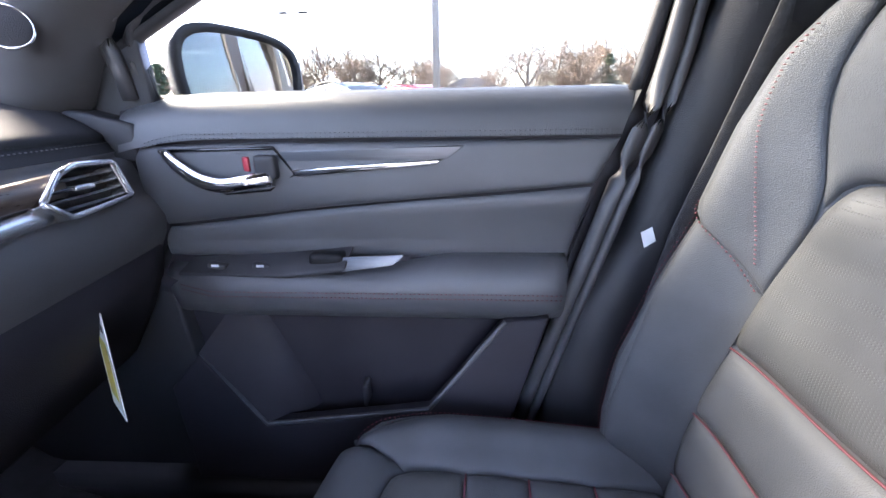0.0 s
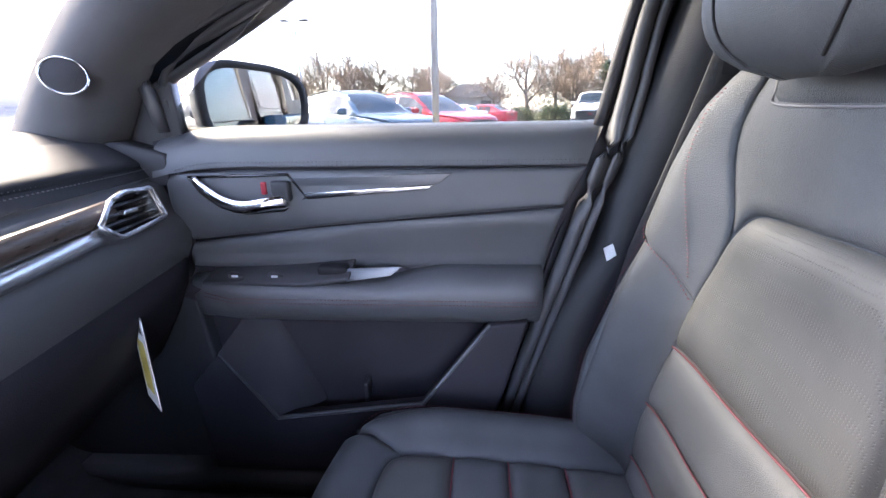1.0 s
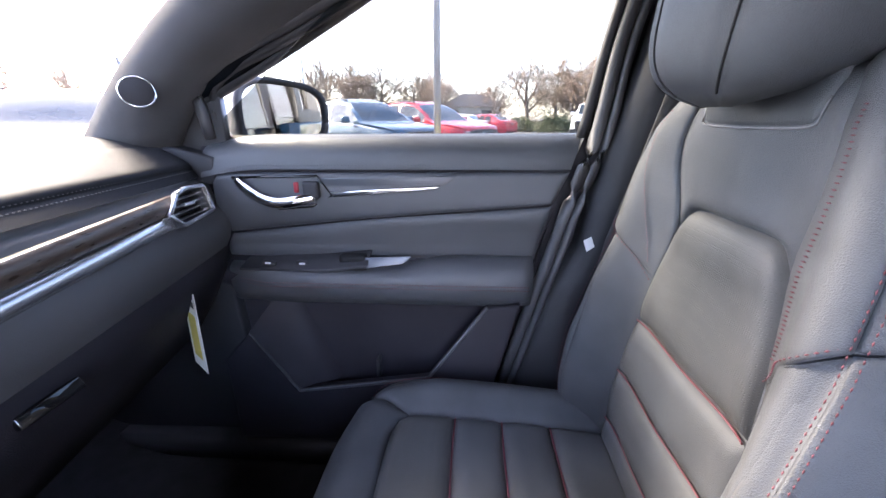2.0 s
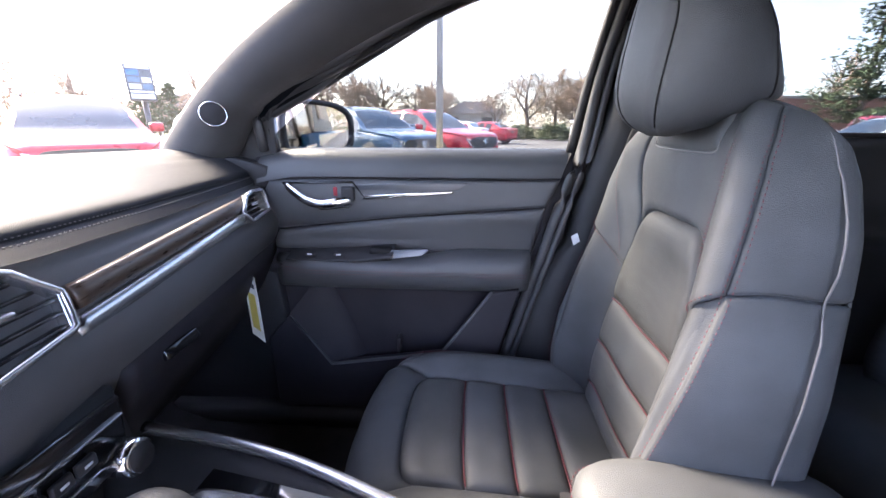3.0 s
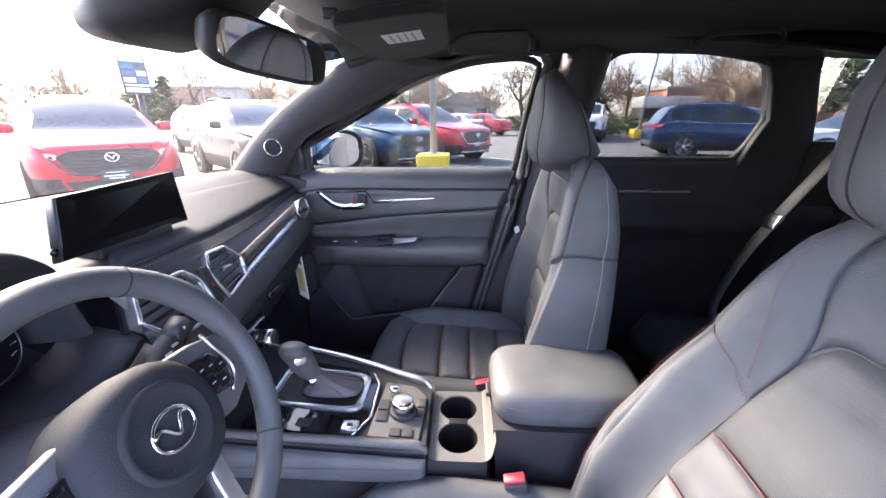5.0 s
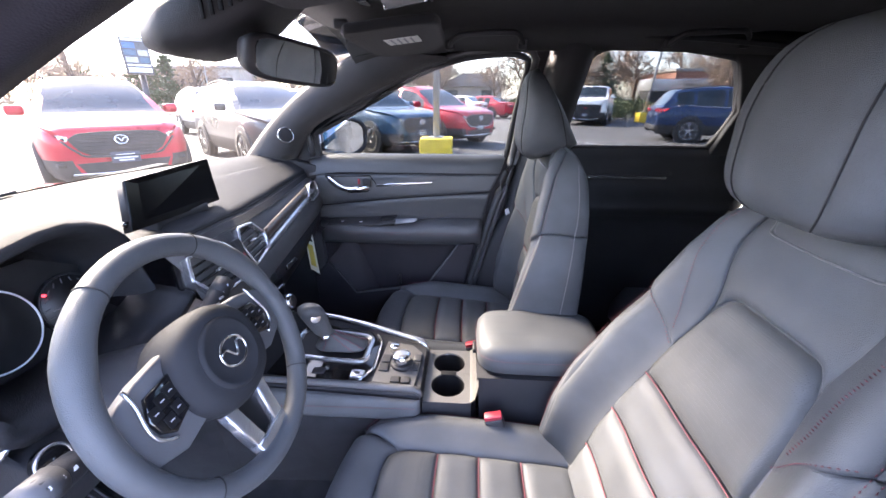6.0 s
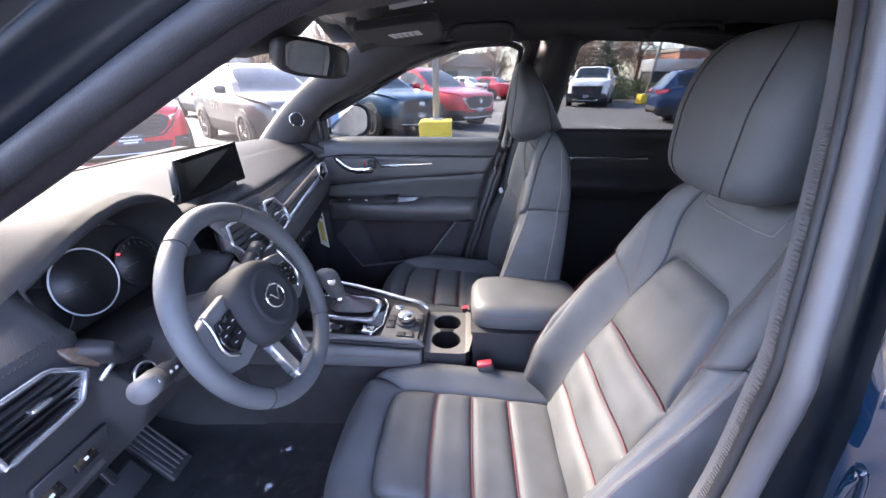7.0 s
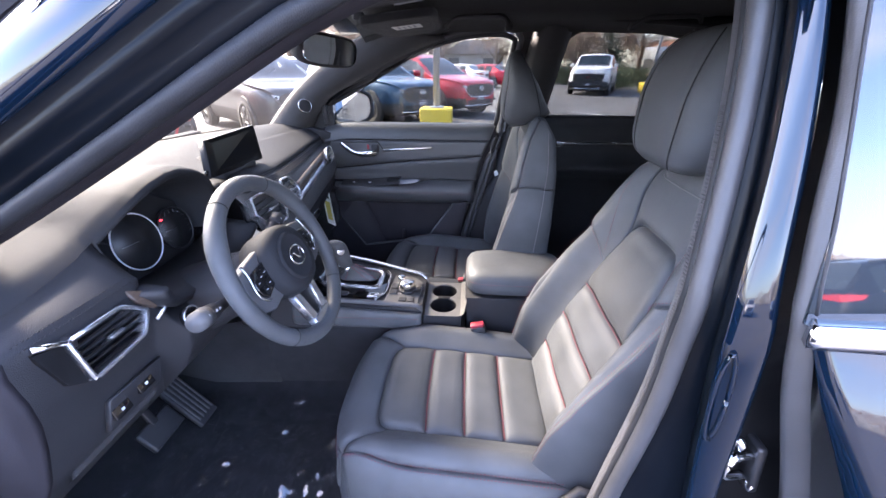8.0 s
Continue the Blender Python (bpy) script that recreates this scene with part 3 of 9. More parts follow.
centre_pillar = thing("pillar_centre_passenger", (0.3, 0.72, 0.4), "charcoal centre pillar trim with rubber seals", "pillar", kind="structure")
rings = []
for z, x0, x1, yy in ((0.36, 0.09, 0.34, 0.70), (0.60, 0.10, 0.36, 0.70), (0.78, 0.15, 0.38, 0.70), (0.86, 0.19, 0.385, 0.70), (0.90, 0.22, 0.37, 0.695), (1.00, 0.235, 0.38, 0.69), (1.12, 0.265, 0.42, 0.68), (1.30, 0.305, 0.455, 0.66), (1.44, 0.335, 0.485, 0.645), (1.56, 0.36, 0.51, 0.62)):
    x0 += 0.006
    rings.append([(x0, yy + 0.05, z), (x0 + 0.008, yy + 0.012, z), (x0 + 0.035, yy - 0.012, z), ((x0 + x1) / 2, yy - 0.018, z), (x1 - 0.03, yy - 0.01, z), (x1, yy + 0.015, z), (x1, yy + 0.05, z)])
part("pillar_trim", loft_bm(rings), HARD, centre_pillar, "charcoal moulded trim")
seal_pts = smooth_line([(0.046, 0.700, 0.36), (0.086, 0.700, 0.55), (0.146, 0.700, 0.776), (0.176, 0.700, 0.88), (0.208, 0.701, 1.0), (0.248, 0.708, 1.13), (0.27, 0.71, 1.28), (0.298, 0.69, 1.42), (0.305, 0.683, 1.466), (0.28, 0.68, 1.488), (0.20, 0.682, 1.492), (0.05, 0.69, 1.476), (-0.10, 0.70, 1.428), (-0.30, 0.71, 1.338), (-0.52, 0.72, 1.235), (-0.535, 0.735, 1.12)], 60)
part("seal", tube_bm(seal_pts, 0.0125, 10), SEAL_GREY, centre_pillar, "grey black rubber door seal")
backing = [[(a, y, z), (a + 0.02, y - 0.004, z), (b, y, z)] for z, a, b, y in ((0.36, 0.02, 0.22, 0.735), (0.55, 0.06, 0.24, 0.735), (0.78, 0.12, 0.28, 0.735), (1.0, 0.185, 0.33, 0.736), (1.13, 0.232, 0.36, 0.738), (1.28, 0.262, 0.40, 0.727), (1.42, 0.292, 0.43, 0.708), (1.50, 0.305, 0.45, 0.700))]
part("jamb_backing", loft_bm(backing, closed=False), END_BLACK, centre_pillar, "black jamb behind the seals")
part("seal_lip", tube_bm([p + Vector((0.021, -0.005, 0.004)) for p in seal_pts[:30]], 0.0085, 8), SEAL_GREY, centre_pillar, "narrow grey seal lip")
frame_pts = smooth_line([(0.228, 0.74, 1.12), (0.252, 0.722, 1.28), (0.278, 0.70, 1.42), (0.283, 0.694, 1.452), (0.262, 0.694, 1.468), (0.20, 0.694, 1.476), (0.05, 0.70, 1.460), (-0.10, 0.712, 1.412), (-0.30, 0.722, 1.322), (-0.50, 0.735, 1.222), (-0.512, 0.748, 1.12)], 50)
part("window_frame", tube_bm(frame_pts, 0.011, 8), HARD, centre_pillar, "black door window frame")
part("window_frame", slab_bm([(-0.70, 0.737, 1.06), (-0.505, 0.737, 1.06), (-0.500, 0.730, 1.235), (-0.545, 0.730, 1.222), (-0.64, 0.735, 1.125)], (0, 0.02, 0), 0.003), HARD, centre_pillar, "black corner cover by the mirror")
part("corner_cover", slab_bm([(-0.80, 0.695, 1.105), (-0.60, 0.695, 1.106), (-0.515, 0.695, 1.085), (-0.515, 0.695, 1.03), (-0.80, 0.695, 1.03)], (0, 0.07, 0), 0.006), HARD, centre_pillar, "black corner cover at the dashboard end")
rail = []
for x in [-0.30 + 1.9 * k / 20 for k in range(21)]:
    top = roof_z(x, 0.60)
    low = 1.505 if x > 0 else 1.505 + 0.35 * x
    low -= 0.05 * max(0, x - 0.6)
    rail.append([(x, 0.55, top + 0.05), (x, 0.60, top - 0.004), (x, 0.648, min(top - 0.012, low + 0.02)), (x, 0.672, low + 0.004), (x, 0.69, low), (x, 0.71, low + 0.03), (x, 0.66, top + 0.06)])
part("roof_side_trim", loft_bm(rail), CLOTH, centre_pillar, "black cloth roof edge")
part("roof_side_trim", mirrored(loft_bm([[(a, b, max(c, 1.47)) for a, b, c in r] for r in rail])), CLOTH, centre_pillar, "black cloth roof edge")
part("sill_cover", sweep_bm([(-1.0, 0.70, 0.36), (-0.5, 0.70, 0.372), (0.3, 0.70, 0.372), (1.2, 0.70, 0.372)], [(-0.05, -0.03), (0.05, -0.03), (0.05, 0.015), (0.03, 0.026), (-0.03, 0.026), (-0.05, 0.015)]), HARD, centre_pillar, "black plastic sill cover")

# rear side: door panel, rear pillar, closed body
rear_door = thing("rear_door", (0.75, 0.72, 0.4), "dark trimmed rear passenger door with satin strip", "car door")
REAR_PROF = [(0.40, 0.70), (0.60, 0.715), (0.80, 0.71), (0.90, 0.69), (0.93, 0.65), (0.96, 0.645), (0.985, 0.675), (1.03, 0.70), (1.10, 0.69), (1.14, 0.70), (1.165, 0.735)]
def rear_panel(x, z):
    return (x, table(REAR_PROF, z), z)
def x_grid(surface, x0, x1, z0, z1, nx, nz):
    return loft_bm([[surface(x0 + (x1 - x0) * i / nx, z0 + (z1 - z0) * j / nz) for i in range(nx + 1)] for j in range(nz + 1)], closed=False)
part("panel", x_grid(rear_panel, 0.40, 1.30, 0.40, 1.165, 20, 30), HARD, rear_door, "grained black plastic skin")
part("body", slab_bm([(0.38, 0.76, 0.35), (2.35, 0.76, 0.35), (2.35, 0.76, 1.14), (0.38, 0.76, 1.14)], (0, 0.09, 0), 0.01), BLUE_PAINT, rear_door, "deep blue painted outside")
part("strip", box_bm((0.33, 0.010, 0.012), (0.66, 0.694, 1.056), None, 0.003), SATIN, rear_door, "satin silver strip")
part("strip_panel", box_bm((0.36, 0.012, 0.030), (0.66, 0.698, 1.078), None, 0.004), HARD, rear_door, "dark inlay above the strip")
part("door_handle", sweep_bm(smooth_line([(0.44, 0.70, 1.05), (0.47, 0.675, 1.055), (0.50, 0.672, 1.05), (0.53, 0.70, 1.045)], 12), oval(0.004, 0.010)), SATIN, rear_door, "silver inner door handle")
OPENING = smooth_line([(0.452, 0, 1.36), (0.466, 0, 1.415), (0.488, 0, 1.452), (0.525, 0, 1.477), (0.58, 0, 1.487), (0.68, 0, 1.486), (0.80, 0, 1.477), (0.92, 0, 1.459), (0.966, 0, 1.449), (0.992, 0, 1.428), (1.004, 0, 1.38), (1.016, 0, 1.31), (1.010, 0, 1.27), (0.985, 0, 1.21), (0.958, 0, 1.168)], 46) + [Vector((0.436, 0, 1.168)), Vector((0.444, 0, 1.26))]


def frame_ring(grow, y):
    res = []
    for p in OPENING:
        q = Vector((0.735, 0, 1.34)) + (p - Vector((0.735, 0, 1.34))) * grow
        res.append((q.x, y - 0.16 * (q.z - 1.168), max(q.z, 1.150)))
    return res


frame_rings = [frame_ring(1.0, 0.742), frame_ring(1.0, 0.728), frame_ring(1.025, 0.722), frame_ring(1.22, 0.720), frame_ring(1.24, 0.745)]
part("window_frame", loft_bm(frame_rings, cap=False), HARD, rear_door, "black rounded window frame")
rear_pillar = thing("pillar_rear", (1.2, 0.7, 0.4), "black rear pillar trim with small window openings", "pillar", kind="structure")
part("pillar_trim", slab_bm([(0.962, 0.70, 1.13), (1.20, 0.70, 1.13), (1.175, 0.69, 1.25), (1.165, 0.685, 1.30), (1.13, 0.672, 1.42), (1.12, 0.66, 1.52), (0.86, 0.66, 1.52), (0.93, 0.667, 1.482), (0.978, 0.672, 1.44), (1.0, 0.678, 1.38), (1.022, 0.685, 1.290), (0.990, 0.695, 1.21)], (0, 0.05, 0), 0.008, 3), HARD, rear_pillar, "dark moulded trim")
part("quarter_panel", slab_bm([(1.12, 0.69, 0.4), (2.35, 0.66, 0.4), (2.35, 0.66, 1.22), (1.55, 0.68, 1.23), (1.17, 0.69, 1.22)], (0, 0.05, 0), 0.01), HARD, rear_pillar, "black plastic side trim")
part("quarter_panel", slab_bm([(1.62, 0.68, 1.10), (2.35, 0.66, 1.14), (2.30, 0.60, 1.52), (1.58, 0.64, 1.52)], (0, 0.05, 0), 0.01), PILLAR, rear_pillar, "dark rear corner trim")
q_glass = slab_bm([(1.15, 0.72, 1.13), (1.62, 0.71, 1.12), (1.60, 0.66, 1.50), (1.2, 0.67, 1.50)], (0, 0.004, 0), 0)
part("pane", q_glass, TINTED, rear_pillar, "small darkened rear side window", smooth=False)
tail_glass = part("window_4", slab_bm([(2.38, -0.6, 1.05), (2.38, 0.6, 1.05), (2.18, 0.55, 1.50), (2.18, -0.55, 1.50)], (0.004, 0, 0), 0), TINTED, None, "", smooth=False)
tagged(tail_glass, "tinted tailgate glass", "window", kind="structure")

# ---- driver side: centre pillar and closed rear door as seen from outside ----
door_pillar = thing("pillar_centre_driver", (0.40, -0.67, 0.4), "centre pillar of the open driver door, blue paint and seal", "pillar", kind="structure")
SEAL_X = [(0.36, 0.3), (0.6, 0.33), (0.76, 0.352), (0.88, 0.37), (0.96, 0.378), (1.05, 0.38), (1.135, 0.386), (1.2, 0.394), (1.261, 0.399), (1.315, 0.403), (1.368, 0.405), (1.42, 0.404), (1.539, 0.396)]
SKIN_X = [(0.36, 0.5), (0.6, 0.465), (0.81, 0.433), (0.91, 0.419), (1.0, 0.409), (1.09, 0.399), (1.153, 0.405), (1.209, 0.412), (1.266, 0.416), (1.318, 0.418), (1.368, 0.417), (1.415, 0.416), (1.544, 0.408)]
SKIN_END = [(0.36, 0.50), (0.8, 0.455), (0.92, 0.447), (0.97, 0.445), (1.033, 0.440), (1.082, 0.436), (1.126, 0.432), (1.161, 0.431), (1.218, 0.434), (1.27, 0.435), (1.32, 0.434), (1.367, 0.433), (1.413, 0.428), (1.547, 0.415)]
EDGE_X = [(0.36, 0.66), (0.7, 0.57), (0.874, 0.516), (0.954, 0.487), (1.04, 0.456), (1.112, 0.439), (1.17, 0.441), (1.222, 0.44), (1.274, 0.443), (1.321, 0.444), (1.367, 0.442), (1.411, 0.436), (1.549, 0.425)]
GLASS_X = [(0.36, 0.68), (0.7, 0.6), (0.892, 0.537), (0.969, 0.508), (1.052, 0.475), (1.131, 0.452), (1.175, 0.451), (1.227, 0.452), (1.276, 0.45), (1.322, 0.448), (1.367, 0.445), (1.409, 0.443), (1.551, 0.435)]
PILLAR_Z = [0.36 + 1.14 * k / 38 for k in range(39)]


def lean(z):
    """The side of the car leans inwards above the belt line."""
    return 0.26 * max(0.0, z - 1.10)


def column(name, strands, mat, label, owner=None, z0=0.36, z1=1.50):
    """A strip of the pillar through strands of (x at a height, y)."""
    zs = [z for z in PILLAR_Z if z0 - 1e-6 <= z <= z1 + 1e-6]
    soft = [[sum(table(tab, z + e) for e in (-0.03, 0, 0.03)) / 3 + dx for z in zs] for tab, dx, y in strands]
    return part(name, loft_bm([[(soft[j][i], strands[j][2] + lean(z), z) for j in range(len(strands))] for i, z in enumerate(zs)], closed=False), mat, owner or door_pillar, label)


column("pillar_trim", [(SEAL_X, 0.13, -0.585), (SEAL_X, 0.06, -0.588), (SEAL_X, 0.022, -0.596), (SEAL_X, 0.010, -0.606), (SEAL_X, 0.006, -0.630), (SEAL_X, 0.012, -0.645)], PILLAR, "grey moulded trim edge")
seal_run = [(sum(table(SEAL_X, z + e) for e in (-0.03, 0, 0.03)) / 3, z) for z in PILLAR_Z]
part("seal", tube_bm([(x + 0.004, -0.662 + lean(z), z) for x, z in seal_run], 0.0125, 12), SEAL_GREY, door_pillar, "smooth grey rubber door seal")
part("seal_lip", tube_bm([(x + 0.004, -0.640 + lean(z), z) for x, z in seal_run], 0.007, 8), RUBBER, door_pillar, "ribbed grey seal lip")
rib = box_bm((0.0025, 0.010, 0.0022), (0, 0, 0), None, 0.0008, 1)
bmesh.ops.recalc_face_normals(rib, faces=rib.faces)
rib_mesh = bpy.data.meshes.new("rib")
rib.to_mesh(rib_mesh)
rib.free()
for k in range(100):
    z = 0.86 + 0.46 * k / 99
    r = link("rib", rib_mesh, PILLAR, door_pillar)
    r.location = (table(SEAL_X, z) + 0.0035, -0.626 + lean(z), z)
column("jamb", [(SEAL_X, 0.012, -0.668), (SEAL_X, 0.022, -0.674), (SKIN_X, 0.004, -0.684), (SKIN_X, -0.001, -0.692), (SKIN_X, -0.002, -0.699), (SKIN_X, 0.0, -0.705)], JAMB_SHADE, "dark blue shaded jamb")
column("skin", [(SKIN_X, -0.001, -0.7045), (SKIN_X, 0.001, -0.7085), (SKIN_X, 0.005, -0.713), (SKIN_END, -0.006, -0.7190), (SKIN_END, 0.0, -0.7215), (SKIN_END, 0.006, -0.719), (SKIN_END, 0.012, -0.702)], BLUE_PAINT, "glossy deep blue paint")
# Strip across the door gap, with the gap's shade in its black.
column("jamb_recess", [(SKIN_END, 0.008, -0.706), (SKIN_END, 0.014, -0.694), (EDGE_X, -0.004, -0.688), (EDGE_X, 0.06, -0.690)], CUP_BLACK, "gap beside the rear door, shade painted black")
part("striker_plate", box_bm((0.012, 0.05, 0.085), (0.50, -0.690, 0.878), Matrix.Rotation(radians(-8), 3, "Y"), 0.004), DARK_ALLOY, door_pillar, "dark steel striker plate")
part("striker", tube_bm(smooth_line([(0.490, -0.705, 0.900), (0.462, -0.712, 0.896), (0.460, -0.712, 0.866), (0.490, -0.705, 0.860)], 14), 0.006, 8), CHROME, door_pillar, "bright steel door striker loop")
for bx, bz in ((0.470, 0.922), (0.505, 0.845)):
    part("jamb_bolt", disc_bm((bx, -0.705, bz), (-1, -0.4, 0), 0.010, 0.008, 6), CHROME, door_pillar, "steel bolt head")
plug = [(0.412 - 0.006 * math.sin(a) * 0.8 + 0.009 * math.cos(a), -0.7165, 1.004 + 0.068 * math.sin(a)) for a in [2 * math.pi * k / 28 for k in range(28)]]
part("jamb_plug", tube_bm(plug + plug[:1], 0.003, 8), BLUE_PAINT, door_pillar, "pressed oval rim in the jamb")

rear_door_driver = thing("rear_door_driver", (0.6, -0.74, 0.3), "closed deep blue rear door with chrome belt moulding", "car door")
column("door_edge", [(EDGE_X, 0.05, -0.700), (EDGE_X, 0.008, -0.722), (EDGE_X, 0.0, -0.735), (EDGE_X, 0.003, -0.741), (GLASS_X, 0.0, -0.745)], SEAL_GREY, "grey rubber front edge of the door", rear_door_driver, 0.36, 1.50)
def belly(z):
    """How far the door skin stands out below the belt line."""
    return 0.150 * math.sin(min(1.0, (1.11 - z) / 0.42) * math.pi / 2)


SKIN_Z = [0.36 + 0.75 * k / 25 for k in range(26)]
part("door_skin", loft_bm([[(table(GLASS_X, z) - 0.002, -0.742 - 0.6 * belly(z), z), (table(GLASS_X, z) + 0.002, -0.748 - 0.85 * belly(z), z), (table(GLASS_X, z) + 0.012, -0.752 - belly(z), z)] + [(x, -0.752 - 0.03 * min(1, (x - 0.5) / 0.5) - belly(z), z) for x in (0.75, 0.9, 1.2, 1.6, 2.3)] for z in SKIN_Z], closed=False), BLUE_PAINT, rear_door_driver, "deep blue glossy outer skin")
part("moulding", sweep_bm([(0.441, -0.749, 1.128), (0.447, -0.752, 1.128), (0.70, -0.770, 1.136), (1.6, -0.775, 1.150)], [(-0.010, -0.013), (0.006, -0.013), (0.010, -0.004), (0.006, 0.011), (-0.010, 0.013)]), CHROME, rear_door_driver, "bright chrome belt moulding")
part("window_frame", tube_bm([(table(GLASS_X, z) + 0.002, -0.7455 + lean(z), z) for z in PILLAR_Z if z > 1.13], 0.002, 6), HARD, rear_door_driver, "thin black glass run")
part("pane", slab_bm([(0.445, -0.738, 1.13), (1.6, -0.738, 1.13), (1.5, -0.642, 1.50), (table(GLASS_X, 1.50) + 0.002, -0.642, 1.50), (table(GLASS_X, 1.366) + 0.002, -0.677, 1.366), (table(GLASS_X, 1.239) + 0.002, -0.710, 1.239)], (0, 0.004, 0), 0), DOOR_GLASS, rear_door_driver, "dark reflecting door glass", smooth=False)
part("body", slab_bm([(0.60, -0.715, 0.35), (2.35, -0.715, 0.35), (2.35, -0.68, 1.13), (0.55, -0.68, 1.13)], (0, 0.04, 0), 0.01), DOOR_SKIN, rear_door_driver, "dark inner skin")
part("body", slab_bm([(0.9, -0.66, 1.13), (2.35, -0.64, 1.13), (2.3, -0.56, 1.52), (0.95, -0.57, 1.52)], (0, 0.03, 0), 0.01), PILLAR, rear_door_driver, "dark closed rear corner")
sill = thing("door_sill", (-0.2, -0.74, 0.3), "blue door sill with black scuff cover", "sill", kind="structure")
part("scuff_cover", sweep_bm([(-1.0, -0.70, 0.36), (0.3, -0.70, 0.37)], [(-0.06, -0.03), (0.06, -0.03), (0.06, 0.01), (0.04, 0.022), (-0.04, 0.022), (-0.06, 0.012)]), HARD, sill, "black plastic scuff cover")
part("skin", sweep_bm([(-1.2, -0.80, 0.30), (0.45, -0.80, 0.30)], [(-0.06, -0.09), (0.06, -0.08), (0.075, 0.0), (0.05, 0.05), (-0.06, 0.055)]), BLUE_PAINT, sill, "deep blue painted sill")
open_door = thing("driver_door", (-0.80, -0.82, 0.32), "open dark trimmed driver door with blue outside", "car door")
DOOR_DIR, DOOR_OUT = Vector((0.37, -0.93, 0)), Vector((-0.93, -0.37, 0))


def on_door(run, z, out):
    return Vector((-0.82, -0.83, z)) + DOOR_DIR * run + DOOR_OUT * out


part("outer_skin", slab_bm([on_door(a, z, 0.09) for a, z in ((0.0, 0.32), (1.0, 0.32), (1.08, 0.70), (1.06, 1.10), (0.0, 1.06))], DOOR_OUT * 0.05, 0.02, 3), BLUE_PAINT, open_door, "deep blue painted outside")
part("inner_panel", slab_bm([on_door(a, z, 0.088) for a, z in ((0.02, 0.36), (0.97, 0.36), (1.04, 0.70), (1.02, 1.09), (0.02, 1.05))], DOOR_OUT * -0.06, 0.02, 3), HARD, open_door, "grained black inner panel")
part("armrest", slab_bm([on_door(a, 0.80, 0.03) for a in (0.20, 0.85)] + [on_door(a, 0.80, -0.035) for a in (0.82, 0.25)], (0, 0, 0.06), 0.015, 3), DOOR_SKIN, open_door, "padded armrest")
part("window_frame", tube_bm(smooth_line([on_door(0.05, 1.06, 0.09), on_door(0.35, 1.28, 0.07), on_door(0.65, 1.43, 0.04), on_door(0.90, 1.47, 0.03), on_door(1.00, 1.42, 0.03), on_door(1.05, 1.10, 0.09)], 30), 0.018, 8), HARD, open_door, "black door window frame")

side_front = slab_bm([(-1.3, -0.72, 0.25), (-0.72, -0.72, 0.30), (-0.56, -0.72, 0.86), (-0.62, -0.72, 1.09), (-0.95, -0.72, 1.06), (-1.3, -0.72, 0.98)], (0, -0.06, 0), 0.006)
tagged(part("kick_panel", side_front, END_BLACK), "black footwell side panel by the door hinge", "panel", kind="structure")
tagged(part("kick_panel", slab_bm([(-1.3, 0.70, 0.25), (-0.50, 0.70, 0.30), (-0.53, 0.70, 0.86), (-0.60, 0.70, 1.09), (-0.95, 0.70, 1.06), (-1.3, 0.70, 0.98)], (0, 0.05, 0), 0.006), HARD), "black footwell side panel on the passenger side", "panel", kind="structure")
hood_rows = []
for x in (-1.02, -1.12, -1.35, -1.7, -2.0, -2.25):
    hood_rows.append([(x, y, 1.085 - 0.10 * (abs(y) / 0.75) ** 2.5 - 0.12 * max(0, -1.35 - x) ** 1.4) for y in [-0.82 + 1.64 * j / 16 for j in range(17)]])
tagged(part("bonnet", loft_bm(hood_rows, closed=False), BLUE_PAINT), "deep blue painted car bonnet", "bonnet", kind="structure")

for sg in (-1, 1):
    wing_rows = [[(x, sg * (0.80 + 0.03 * math.sin(math.pi * (x + 2.25) / 1.5)) * (1 - 0.10 * max(0, (-1.9 - x) / 0.35)), z) for z in (0.30, 0.55, 0.80, 0.98 - 0.10 * max(0, -1.35 - x))] for x in (-2.25, -2.1, -1.9, -1.6, -1.3, -1.0, -0.78)]
    tagged(part("front_wing", loft_bm(wing_rows, closed=False), BLUE_PAINT), "deep blue painted front wing of the car", "wing", kind="structure")
front_end = [[(-2.25 - 0.06 * (1 - (y / 0.75) ** 2) - 0.02 * math.sin(math.pi * k / 4), y, 0.28 + 0.15 * k) for y in [-0.74 + 1.48 * j / 14 for j in range(15)]] for k in range(5)]
tagged(part("bumper", loft_bm(front_end, closed=False), BLUE_PAINT), "deep blue painted front end of the car", "bumper", kind="structure")

# ---- front seats ----
def cr(a, b, c, d, t):
    return 0.5 * (2 * b + (c - a) * t + (2 * a - 5 * b + 4 * c - d) * t * t + (3 * b - a - 3 * c + d) * t ** 3)


def along(nodes, q):
    """A smooth value through evenly numbered nodes."""
    q = min(max(q, 0.0), len(nodes) - 1 - 1e-6)
    i = int(q)
    t = q - i
    b, c = nodes[i], nodes[i + 1]
    a = nodes[i - 1] if i > 0 else 2 * b - c
    d = nodes[i + 2] if i + 2 < len(nodes) else 2 * c - b
    return cr(a, b, c, d, t)


